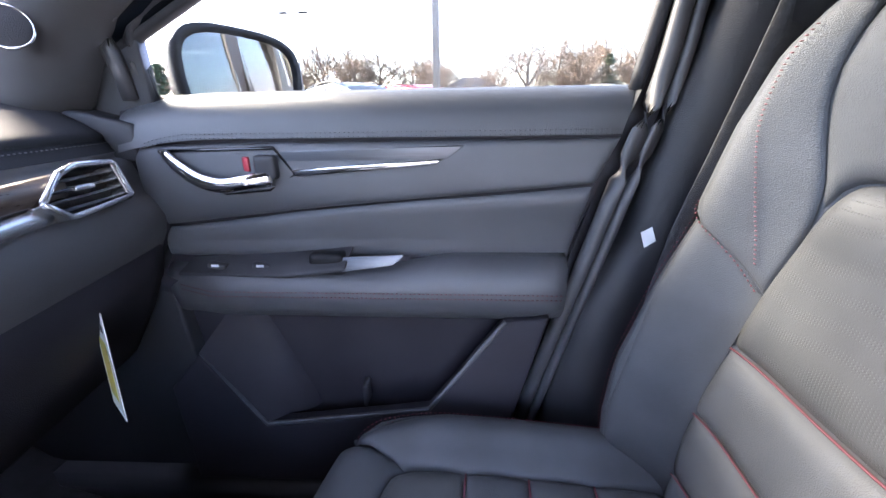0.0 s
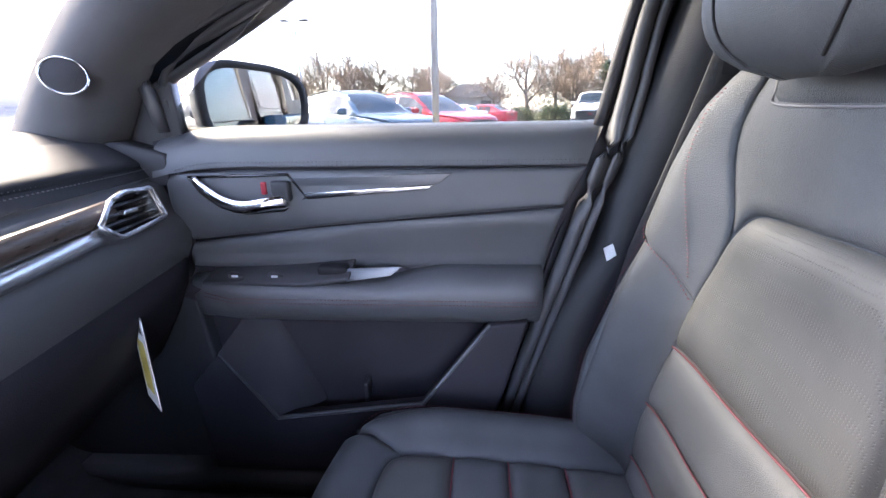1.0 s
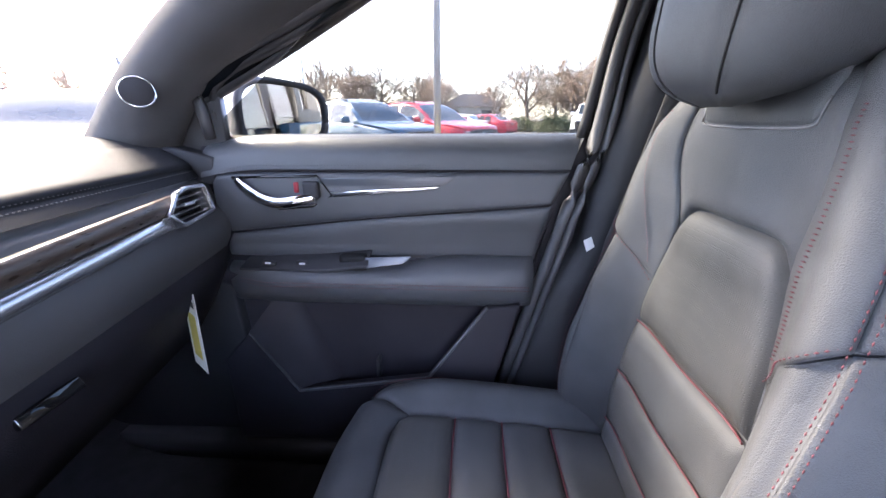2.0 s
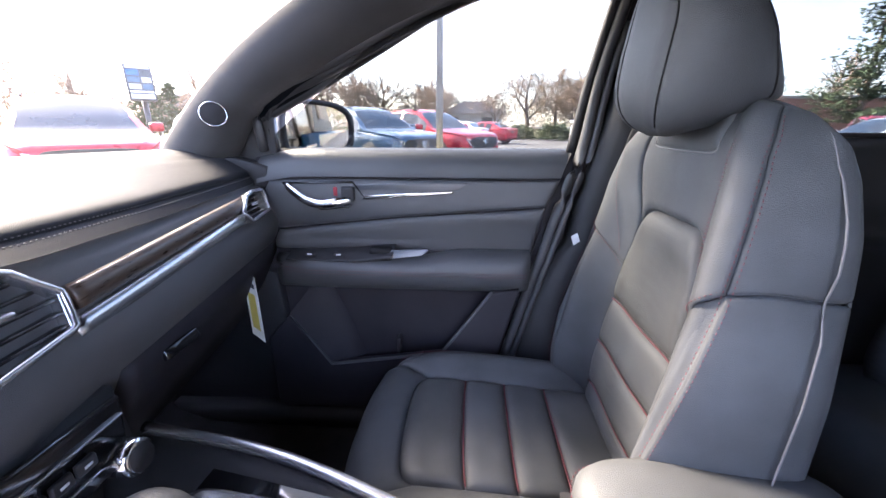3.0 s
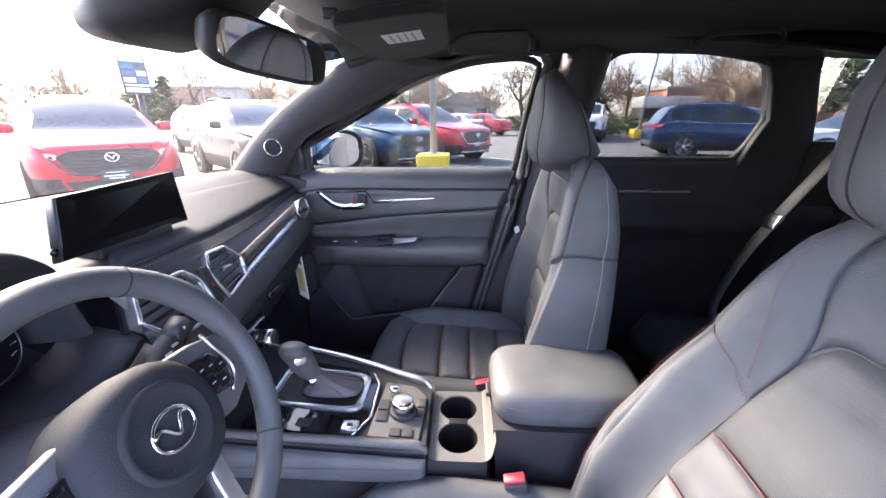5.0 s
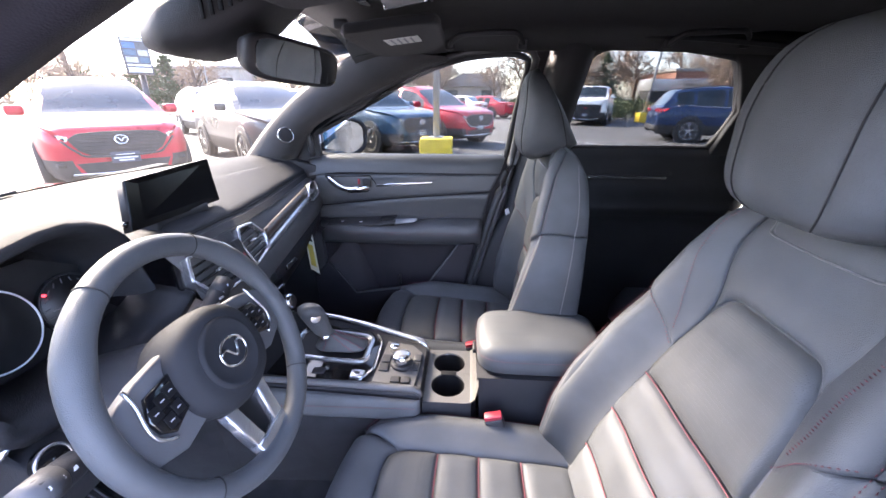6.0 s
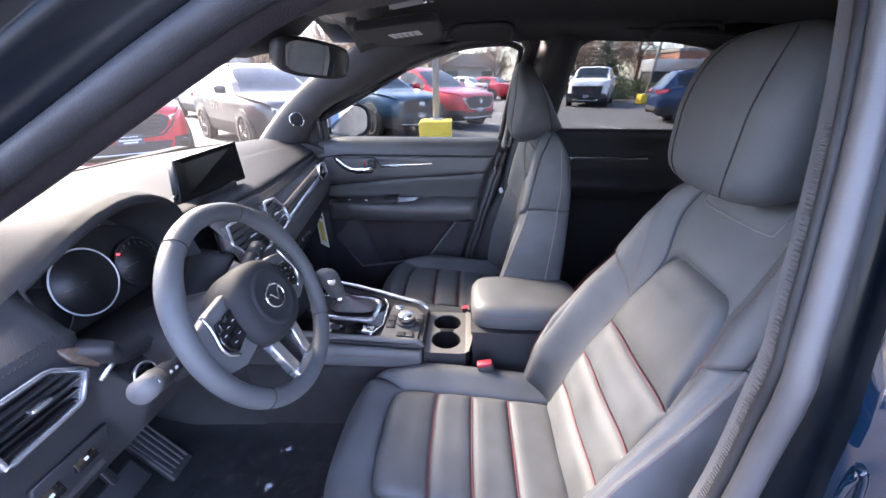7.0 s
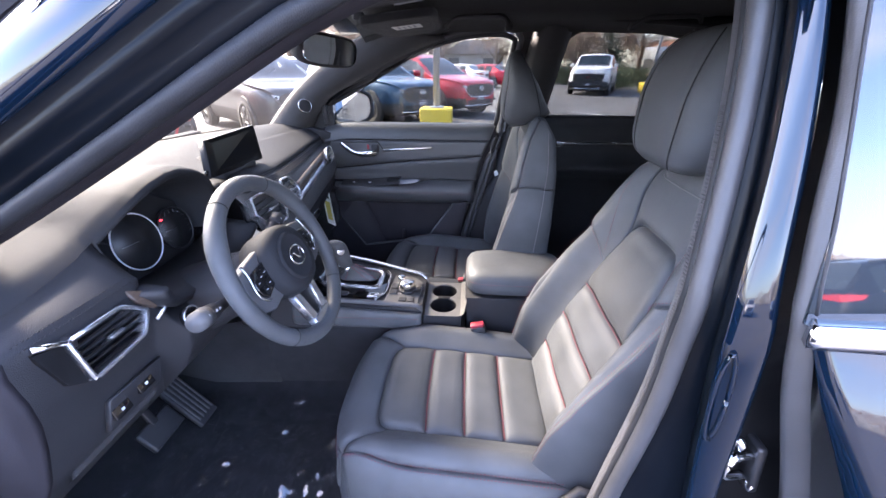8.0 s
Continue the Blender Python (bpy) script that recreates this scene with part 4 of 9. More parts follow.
WC = [(0.0, 0.142), (0.18, 0.144), (0.27, 0.132), (0.36, 0.118), (0.46, 0.098), (0.56, 0.095), (0.66, 0.085)]       # half width of the middle
WR = [(0.0, 0.200), (0.15, 0.212), (0.30, 0.206), (0.42, 0.188), (0.50, 0.178), (0.56, 0.164), (0.60, 0.146), (0.635, 0.120), (0.66, 0.09)]   # ridge
BD = [(-0.03, 0.070), (0.08, 0.090), (0.18, 0.092), (0.30, 0.076), (0.40, 0.058), (0.50, 0.050), (0.57, 0.040), (0.62, 0.020), (0.66, -0.01)]
WO = [(0.0, 0.236), (0.15, 0.250), (0.32, 0.243), (0.42, 0.228), (0.50, 0.218), (0.56, 0.202), (0.60, 0.182), (0.635, 0.154), (0.66, 0.12)]
CD = [(0.0, 0.006), (0.12, 0.012), (0.26, 0.008), (0.40, 0.004), (0.50, 0.010), (0.57, 0.016), (0.62, 0.012), (0.66, -0.005)]


def make_seat(name, bite, recline, label, raised=0.0, head_lean=6):
    """bite: where cushion and back meet, on the seat's middle line. Returns the thing."""
    bx, by, bz = bite
    seat = thing(name, (bx - 0.22, by, 0.345), label, "car seat", "front seats")
    r = radians(recline)
    up, fwd = Vector((math.sin(r), 0, math.cos(r))), Vector((-math.cos(r), 0, math.sin(r)))
    base = Vector(bite) + up * raised
    sit = Vector(bite)

    def back_at(q, s):
        a = abs(q)
        s = s - 0.058 * max(0, (s - 0.44) / 0.20) ** 2 * min(1, max(0, (a - 1.7) / 2.6)) ** 1.5
        pinch = 0.014 * max(0, (s - 0.42) / 0.16) ** 2
        wc, wr, bd, wo, cd = (table(k, s) for k in (WC, WR, BD, WO, CD))
        w = along([0, wc, wr, wo - 0.004, wo + 0.004, wo - 0.035], a)
        d = along([cd, cd + 0.004, cd * 0.3 + bd, bd * 0.55 - 0.030, -0.085 + 0.035 * max(0, s - 0.15) / 0.5 + pinch, -0.100 + 0.04 * max(0, s - 0.15) / 0.5 + pinch], a)
        return base + up * s + fwd * d + Vector((0, math.copysign(w, q) if a > 1e-9 else 0.0, 0))

    def cushion_at(q, s):
        a = abs(q)
        w = along([0, 0.142, 0.205, 0.252, 0.262, 0.262], a) * (1 - 0.16 * max(0, (s - 0.34) / 0.16) ** 2 if s < 0.5 else 0.84)
        roll = max(0, s - 0.445)
        z = 0.012 + 0.030 * math.sin(min(s / 0.5, 1) * math.pi * 0.55)
        x = -s
        if roll > 0:
            ang = min(roll / 0.060, 1) * math.radians(82)
            x = -0.445 - 0.060 * math.sin(ang) - max(0, roll - 0.086) * 0.12
            z -= 0.060 * (1 - math.cos(ang)) + max(0, roll - 0.060) * 0.95
        lift = along([0, 0.002, 0.026, -0.012, -0.085, -0.13], a)
        lift *= 1 - 0.65 * min(1, max(0, s - 0.34) / 0.12) if a < 2.4 else 1
        x += 0.075 * min(1, w / 0.25) ** 3 * min(1, max(0, s / 0.5)) ** 2
        return sit + Vector((x, math.copysign(w, q) if a > 1e-9 else 0.0, z + lift))

    def pad(nm, surf, b, rt, t, l, mat=LEATHER, lab="", **kw):
        probe = Vector(surf(*b[0])) * 0.25 + Vector(surf(*b[-1])) * 0.25 + Vector(surf(*t[0])) * 0.25 + Vector(surf(*t[-1])) * 0.25
        heart = (base + up * 0.3 - fwd * 0.10) if "cushion" not in nm else (sit + Vector((-0.25, 0, -0.15)))
        if "cushion" not in nm:
            heart = heart + up * (probe - heart).dot(up)
        v, f = quilt(surf, b, rt, t, l, facing=probe - heart, **kw)
        return raw(nm, v, f, mat, parent=seat, label=lab)

    # middle of the back: three padded bands under a perforated insert
    lines = [-0.04, 0.057, 0.160, 0.266]
    for a, b in zip(lines, lines[1:]):
        pad("back_band", back_at, [(-1, a), (1, a)], [(1, a), (1, b)], [(-1, b), (1, b)], [(-1, a), (-1, b)], nu=26, nv=14, puff=0.013, edge=0.032)
    v0, v1 = lines[-1], 0.466
    pad("back_insert", back_at, [(-0.985, v0 + 0.022), (-0.93, v0 + 0.004), (-0.8, v0), (0.8, v0), (0.93, v0 + 0.004), (0.985, v0 + 0.022)],
        [(0.985, v0 + 0.022), (1.0, v0 + 0.09), (0.96, v1 - 0.035)], [(-0.96, v1 - 0.035), (-0.80, v1 - 0.004), (-0.5, v1), (0.5, v1), (0.80, v1 - 0.004), (0.96, v1 - 0.035)],
        [(-0.985, v0 + 0.022), (-1.0, v0 + 0.09), (-0.96, v1 - 0.035)], mat=PERFORATED, lab="perforated black leather insert", nu=30, nv=26, puff=0.016, edge=0.036)
    top = 0.632
    pad("back_top", back_at, [(-1, v1 - 0.036), (-0.80, v1 - 0.002), (0, v1 + 0.002), (0.80, v1 - 0.002), (1, v1 - 0.036)], [(1, v1 - 0.036), (1.3, 0.54), (1.27, top)],
        [(-1.27, top), (0, top + 0.004), (1.27, top)], [(-1, v1 - 0.036), (-1.3, 0.54), (-1.27, top)], nu=26, nv=18, puff=0.010, edge=0.03)
    pad("headrest_tab", back_at, [(-0.95, 0.588), (-0.75, 0.573), (0.75, 0.573), (0.95, 0.588)], [(0.95, 0.588), (1.2, 0.652)], [(-1.2, 0.652), (1.2, 0.652)], [(-0.95, 0.588), (-1.2, 0.652)], nu=20, nv=12, puff=0.0145, edge=0.02, sink=-0.006)
    edge_line = [p + fwd * 0.010 for p in on_surface(back_at, [(-0.98, 0.60), (-0.93, 0.586), (-0.75, 0.573), (0.75, 0.573), (0.93, 0.586), (0.98, 0.60)], 50)]
    part("piping", tube_bm(edge_line, 0.0013, 6), PIPING, seat, "light grey piping")
    for sg in (-1, 1):
        def side(q, s, sg=sg):
            return back_at(q * sg, s)
        pad("bolster_lower", side, [(1, -0.02), (2.1, -0.02)], [(2.1, -0.02), (2.3, 0.2), (2.42, 0.420)], [(1, 0.335), (1.5, 0.372), (2.42, 0.420)], [(1, -0.02), (1, 0.335)], nu=16, nv=30, puff=0.0045, edge=0.010, sink=0.0005)
        pad("bolster_upper", side, [(1, 0.337), (1.5, 0.374), (2.42, 0.422)], [(2.42, 0.422), (2.42, 0.56), (2.4, 0.640)], [(1.27, 0.632), (1.6, 0.640), (2.4, 0.640)], [(1, 0.337), (1.0, 0.43), (1.3, 0.54), (1.27, 0.632)], nu=16, nv=26, puff=0.0045, edge=0.010, sink=0.0005)
        pad("side_lower", side, [(2.1, -0.02), (4.2, -0.02)], [(4.2, -0.02), (4.2, 0.435)], [(2.42, 0.420), (3, 0.432), (4.2, 0.435)], [(2.1, -0.02), (2.3, 0.2), (2.42, 0.420)], nu=18, nv=24, puff=0.0040, edge=0.008, sink=0.0005)
        pad("side_upper", side, [(2.42, 0.422), (3, 0.434), (4.2, 0.437)], [(4.2, 0.437), (4.2, 0.640)], [(2.4, 0.640), (3, 0.645), (4.2, 0.640)], [(2.42, 0.422), (2.42, 0.56), (2.4, 0.640)], nu=18, nv=20, puff=0.0040, edge=0.008, sink=0.0005)
        pad("side_rear", side, [(4.2, -0.02), (5, -0.02)], [(5, -0.02), (5, 0.64)], [(4.2, 0.64), (5, 0.64)], [(4.2, -0.02), (4.2, 0.64)], nu=12, nv=30, puff=0.003, edge=0.01)
        for q, mt, off in ((2.0, THREAD, 0.06), (2.0, THREAD, -0.06), (4.2, THREAD_GREY, 0.0)):
            pts = on_surface(side, [(q + 0.1 + off, 0.0), (q + 0.3 + off, 0.2), (q + 0.42 + off, 0.42), (q + 0.42 + off, 0.55), (q + 0.40 + off, 0.63)] if q == 2.0 else [(q, 0.0), (q, 0.3), (q, 0.63)], 120)
            nrm = [(p - (base + up * ((p - base).dot(up)) + fwd * -0.06)).normalized() for p in pts]
            pts = [p + n * 0.0045 if q == 2.0 else p + n * 0.004 for p, n in zip(pts, nrm)]
            v, f = stitches(pts, 0.0048, 0.0022, 0.0005)
            raw("stitching", v, f, mt, parent=seat, label="row of dark red stitches" if mt is THREAD else "row of grey stitches")
        pts = on_surface(side, [(1.80, 0.590), (1.72, 0.52), (1.45, 0.44), (1.15, 0.365)], 60)
        v, f = stitches([p + fwd * 0.0075 for p in pts], 0.006, 0.0022, 0.0006, cross=(0, 0.8 * sg, 0.35))
        raw("stitching", v, f, THREAD, parent=seat, label="row of dark red cross stitches")
        pts = on_surface(side, [(1.05, 0.340), (1.5, 0.377), (2.38, 0.424)], 30)
        v, f = stitches([p + fwd * 0.006 for p in pts], 0.004, 0.002, 0.0007)
        raw("stitching", v, f, THREAD, parent=seat, label="row of dark red stitches")
        part("piping", tube_bm([p + Vector((0, sg * (0.004 + 0.0085 * min(1, abs((p - base).dot(up) - 0.434) / 0.035, max(0, 0.575 - (p - base).dot(up)) / 0.05)), 0)) for p in on_surface(side, [(3.55, 0.0), (3.55, 0.3), (3.52, 0.50), (3.4, 0.60), (3.2, 0.635)], 80)], 0.0013, 6), PIPING, seat, "light grey piping")
    for k, s in enumerate(lines[1:]):
        pts = [back_at(-0.97 + 1.94 * i / 40, s) + fwd * 0.004 for i in range(41)]
        part("piping", tube_bm(pts, 0.0013, 6), THREAD, seat, "thin dark red piping")
    # rear of the back and its solid core
    core = []
    for s in (-0.03, 0.1, 0.3, 0.42, 0.46, 0.50, 0.54, 0.58, 0.61, 0.640):
        ring = [back_at(-5 + 10 * i / 80, s) + Vector((0, -math.copysign(0.004, -5 + 10 * i / 80), 0)) - fwd * (0.004 if abs(-5 + 10 * i / 80) < 3 else -0.002) for i in range(81)]
        core.append(ring)
    part("back_shell", loft_bm(core), LEATHER, seat)
    rim_q = [-5 + 10 * i / 40 for i in range(41)]
    heart_top = base + up * 0.585 - fwd * 0.035
    cap = []
    for inward, lift in ((0.0, 0.0), (0.10, 0.010), (0.40, 0.022), (0.92, 0.030)):
        cap.append([back_at(q, 0.642).lerp(heart_top, inward) + up * lift for q in rim_q])
    part("top_roll", loft_bm(cap), LEATHER, seat)
    # headrest
    hr = radians(head_lean)
    h_up, h_fwd = Vector((math.sin(hr), 0, math.cos(hr))), Vector((-math.cos(hr), 0, math.sin(hr)))
    hb = base + up * (0.602 if head_lean < 5 else 0.590) + fwd * 0.056 + h_up * 0.118
    rings = []
    for k in range(25):
        f = -1 + 2 * k / 24
        h = 0.120 * f
        closing = max(0.0, 1 - abs(f) ** 6) ** 0.45
        up_f = 0.5 + 0.5 * f
        if head_lean < 5:
            wide = max(0.136 * (1 - 0.10 * max(0, f) ** 2 - 0.06 * max(0, -f)) * closing, 0.035)
            deep_f, deep_b = 0.066 * (1 - 0.30 * max(0, f) ** 1.5), 0.094 - 0.060 * up_f
        else:
            closing = max(0.0, 1 - abs(f) ** (4.5 if f > 0 else 3.6)) ** 0.5
            wide = max(0.134 * (1 - 0.50 * max(0, f) ** 1.5 - 0.10 * max(0, -f) ** 2) * closing, 0.026)
            deep_f, deep_b = 0.056 - 0.012 * max(0, f), 0.006 + 0.116 * (1 - min(1.0, max(0.0, (f + 0.60) / 1.5)) ** 0.85)
        deep_f, deep_b = deep_f * max(closing, 0.16), deep_b * max(closing, 0.16)
        ring = []
        for j in range(48):
            a = 2 * math.pi * j / 48
            ca, sa = math.cos(a), math.sin(a)
            yy = math.copysign(abs(ca) ** 0.55, ca) * wide
            dd = math.copysign(abs(sa) ** 0.72, sa) * (deep_f if sa > 0 else deep_b)
            groove = 0.0
            for g in (-0.60, 0.60):
                groove += 0.004 * math.exp(-((yy / wide - g) / 0.035) ** 2) if sa > -0.2 else 0
            rise = 0.034 * max(0.0, -dd / 0.12) * max(0, -f) ** 1.5
            ring.append(hb + h_up * (h + rise) + h_fwd * (dd - groove - (-0.024 if head_lean > 5 else 0.014) * max(0, f) ** 1.5 + 0.012) + Vector((0, yy, 0)))
        rings.append(ring)
    head = part("headrest", loft_bm(rings), LEATHER, seat, "padded black leather headrest")
    for g in (-0.60, 0.60):
        line = []
        for k in range(1, 24):
            ring = rings[k]
            wide = max(abs((p - hb).y) for p in ring)
            best = min(ring[2:23], key=lambda p: abs((p - hb).y - g * wide))
            line.append(best + fwd * 0.0012)
        part("seam", tube_bm(smooth_line(line, 50), 0.0012, 6), SEAM, head)
        side_line = []
        for k in range(1, 24):
            at_side = rings[k][44 if g > 0 else 28]
            side_line.append(at_side + Vector((0, math.copysign(0.0008, g), 0)))
        part("seam", tube_bm(smooth_line(side_line, 50), 0.0012, 6), SEAM, head)
    # cushion
    marks = [0.030, 0.108, 0.200, 0.290]
    for a, b in zip([0.0] + marks[1:-1], marks[1:]):
        pad("cushion_band", cushion_at, [(-1, a), (1, a)], [(1, a), (1, b)], [(-1, b), (1, b)], [(-1, a), (-1, b)], nu=26, nv=14, puff=0.012, edge=0.028)
    s0, s1 = marks[-1], 0.405
    pad("cushion_insert", cushion_at, [(-1, s0), (1, s0)], [(1, s0), (0.97, s1 - 0.025)], [(-0.97, s1 - 0.025), (-0.85, s1 - 0.006), (-0.5, s1), (0.5, s1), (0.85, s1 - 0.006), (0.97, s1 - 0.025)], [(-1, s0), (-0.97, s1 - 0.025)], mat=PERFORATED, lab="perforated black leather insert", nu=28, nv=18, puff=0.014, edge=0.03)
    pad("cushion_front", cushion_at, [(-1, s1 - 0.026), (-0.85, s1 - 0.004), (0, s1 + 0.002), (0.85, s1 - 0.004), (1, s1 - 0.026)], [(1, s1 - 0.026), (1.5, 0.44), (2.3, 0.492)], [(-2.3, 0.492), (0, 0.500), (2.3, 0.492)], [(-1, s1 - 0.026), (-1.5, 0.44), (-2.3, 0.492)], nu=34, nv=20, puff=0.010, edge=0.024)
    pad("cushion_apron", cushion_at, [(-2.3, 0.496), (0, 0.504), (2.3, 0.496)], [(2.3, 0.496), (2.3, 0.62)], [(-2.3, 0.62), (2.3, 0.62)], [(-2.3, 0.496), (-2.3, 0.62)], nu=30, nv=12, puff=0.006, edge=0.016)
    for sg in (-1, 1):
        def side(q, s, sg=sg):
            return cushion_at(q * sg, s)
        pad("cushion_bolster", side, [(1, -0.02), (2.55, -0.02)], [(2.55, -0.02), (2.55, 0.3), (2.4, 0.488)], [(1, s1 - 0.022), (1.5, 0.436), (2.4, 0.488)], [(1, -0.02), (1, s1 - 0.022)], nu=20, nv=30, puff=0.008, edge=0.02)
        pad("cushion_side", side, [(2.58, -0.02), (4.4, -0.02)], [(4.4, -0.02), (4.4, 0.50)], [(2.44, 0.492), (4.4, 0.50)], [(2.58, -0.02), (2.58, 0.3), (2.44, 0.492)], nu=14, nv=26, puff=0.005, edge=0.014)
        for off in (-0.07, 0.07):
            pts = on_surface(side, [(2.565 + off, 0.0), (2.565 + off, 0.3), (2.42 + off, 0.489)], 80)
            v, f = stitches([p + Vector((0, 0.0055 * (1 if p.y > by else -1), 0.004)) for p in pts], 0.0055, 0.002, 0.0008)
            raw("stitching", v, f, THREAD, parent=seat, label="row of dark red stitches")
    for off, mt in ((0.010, THREAD), (-0.008, THREAD_GREY)):
        pts = [cushion_at(-2.2 + 4.4 * i / 80, 0.4995 + off) + Vector((-0.005, 0, 0.0045)) for i in range(81)]
        v, f = stitches(pts, 0.0055, 0.002, 0.0008)
        raw("stitching", v, f, mt, parent=seat, label="row of fine stitches")
    for s in marks[1:]:
        pts = [cushion_at(-0.97 + 1.94 * i / 30, s) + Vector((0, 0, 0.0035)) for i in range(31)]
        part("piping", tube_bm(pts, 0.0013, 6), THREAD, seat, "thin dark red piping")
    block = [[cushion_at(-4.6 + 9.2 * i / 36, s) - Vector((0, 0, 0.008)) for i in range(37)] for s in (-0.03, 0.1, 0.3, 0.42, 0.47, 0.50, 0.56, 0.63)]
    part("cushion_core", loft_bm(block, closed=False), LEATHER, seat)
    for sg in (-1, 1):
        part("side_cover", slab_bm([(bx - 0.45, by + sg * 0.245, bz - 0.11), (bx + 0.06, by + sg * 0.255, bz - 0.11), (bx + 0.10, by + sg * 0.255, bz + 0.03), (bx + 0.02, by + sg * 0.255, bz + 0.06), (bx - 0.06, by + sg * 0.255, bz - 0.055), (bx - 0.45, by + sg * 0.245, bz - 0.085)], (0, sg * 0.018, 0), 0.006), HARD, seat, "black plastic side cover")
        part("rail", box_bm((0.46, 0.05, 0.05), (bx - 0.20, by + sg * 0.19, 0.375), None, 0.004), DARK_ALLOY, seat, "dark steel seat rail")
    part("seat_frame", box_bm((0.42, 0.42, 0.10), (bx - 0.22, by, bz - 0.12), None, 0.01), HARD, seat, "black seat frame")
    return seat


make_seat("front_passenger_chair", (0.272, 0.380, 0.575), 6, "black leather front passenger seat with dark red stitching")
make_seat("driver_chair", (0.315, -0.325, 0.575), 22.5, "black leather driver seat with dark red stitching, reclined", 0.037, 3)

# rear bench
bench = thing("rear_bench", (1.1, 0.0, 0.36), "dark leather rear bench seat", "rear seat")
BR = radians(24)
B_UP, B_FWD = Vector((math.sin(BR), 0, math.cos(BR))), Vector((-math.cos(BR), 0, math.sin(BR)))
def bench_back(y, s):
    d = 0.018 * math.cos((abs(y) - 0.33) * math.pi / 0.3) * 0.6 - 0.05 * max(0, (s - 0.52) / 0.1) ** 2
    return Vector((1.12, 0, 0.60)) + B_UP * s + B_FWD * d + Vector((0, y, 0))
def bench_seat(y, s):
    drop = max(0, s - 0.44)
    return Vector((1.13 - s * 0.98 + drop * 0.6, y, 0.615 + 0.02 * math.cos((abs(y) - 0.33) * 5) - 2.2 * drop))
for a, b in ((-0.64, -0.18), (-0.17, 0.17), (0.18, 0.64)):
    v, f = quilt(bench_back, [(a, 0.0), (b, 0.0)], [(b, 0), (b, 0.30)], [(a, 0.30), (b, 0.30)], [(a, 0), (a, 0.30)], puff=0.012, edge=0.03, facing=B_FWD)
    raw("back_pad", v, f, LEATHER, bench)
    v, f = quilt(bench_back, [(a, 0.305), (b, 0.305)], [(b, 0.305), (b, 0.62)], [(a, 0.62), (b, 0.62)], [(a, 0.305), (a, 0.62)], puff=0.014, edge=0.03, facing=B_FWD)
    raw("back_pad", v, f, LEATHER, bench)
    v, f = quilt(bench_seat, [(a, 0.0), (b, 0.0)], [(b, 0), (b, 0.5)], [(a, 0.5), (b, 0.5)], [(a, 0), (a, 0.5)], puff=0.014, edge=0.03)
    raw("seat_pad", v, f, LEATHER, bench)
    c = Vector((1.12, (a + b) / 2, 0.60)) + B_UP * 0.68
    bm = box_bm((0.09, 0.24, 0.13), c, Matrix.Rotation(BR, 3, "Y"), 0.035, 4)
    part("headrest", bm, LEATHER, bench)
part("back_shell", box_bm((0.10, 1.30, 0.64), Vector((1.19, 0, 0.60)) + B_UP * 0.28, Matrix.Rotation(BR, 3, "Y"), 0.02), CARPET, bench)
part("seat_base", box_bm((0.42, 1.28, 0.20), (0.98, 0, 0.46), None, 0.02), HARD, bench)
belt = thing("rear_seat_belt", (1.05, 0.58, 0.7), "grey rear seat belt hanging with a metal tongue", "seat belt")
belt_line = smooth_line([(1.22, 0.60, 1.25), (1.10, 0.585, 1.08), (1.03, 0.575, 0.98), (0.95, 0.57, 0.84), (0.90, 0.56, 0.70), (0.905, 0.54, 0.62)], 24)
part("webbing", sweep_bm(belt_line, [(-0.024, -0.001), (0.024, -0.001), (0.024, 0.001), (-0.024, 0.001)], up=(-1, 0, 0.4)), BELT, belt, "grey woven webbing")
part("tongue", box_bm((0.012, 0.058, 0.05), (1.025, 0.572, 0.985), Matrix.Rotation(radians(30), 3, "Y"), 0.004), CHROME, belt, "bright metal tongue")

# ---- dashboard ----
dash = thing("dashboard", (-0.6, 0.0, 0.7), "black soft dashboard with grey stitching and satin trim", "dashboard")


def brow_x(y):
    return table([(-0.75, -0.515), (-0.60, -0.522), (-0.52, -0.530), (-0.48, -0.507), (-0.44, -0.492), (-0.38, -0.488), (-0.30, -0.488), (-0.25, -0.492), (-0.215, -0.500), (-0.20, -0.506), (-0.19, -0.435), (-0.10, -0.432), (0.0, -0.446), (0.10, -0.459), (0.27, -0.484), (0.66, -0.541), (0.72, -0.56)], y)


def face_x(y):
    return table([(-0.75, -0.466), (-0.50, -0.462), (-0.20, -0.408), (0.0, -0.412), (0.093, -0.428), (0.665, -0.511), (0.72, -0.525)], y)


def brow_z(y):
    return table([(-0.75, 1.056), (-0.67, 1.064), (-0.60, 1.075), (-0.55, 1.085), (-0.515, 1.098), (-0.479, 1.128), (-0.441, 1.153), (-0.40, 1.168), (-0.355, 1.176), (-0.316, 1.176), (-0.283, 1.168), (-0.251, 1.154), (-0.22, 1.130), (-0.205, 1.105), (-0.19, 1.085), (-0.10, 1.080), (0.0, 1.072), (0.10, 1.062), (0.3, 1.056), (0.72, 1.056)], y)


def foot_x(y):
    return -1.05 + 0.24 * (abs(y) / 0.70) ** 2.2


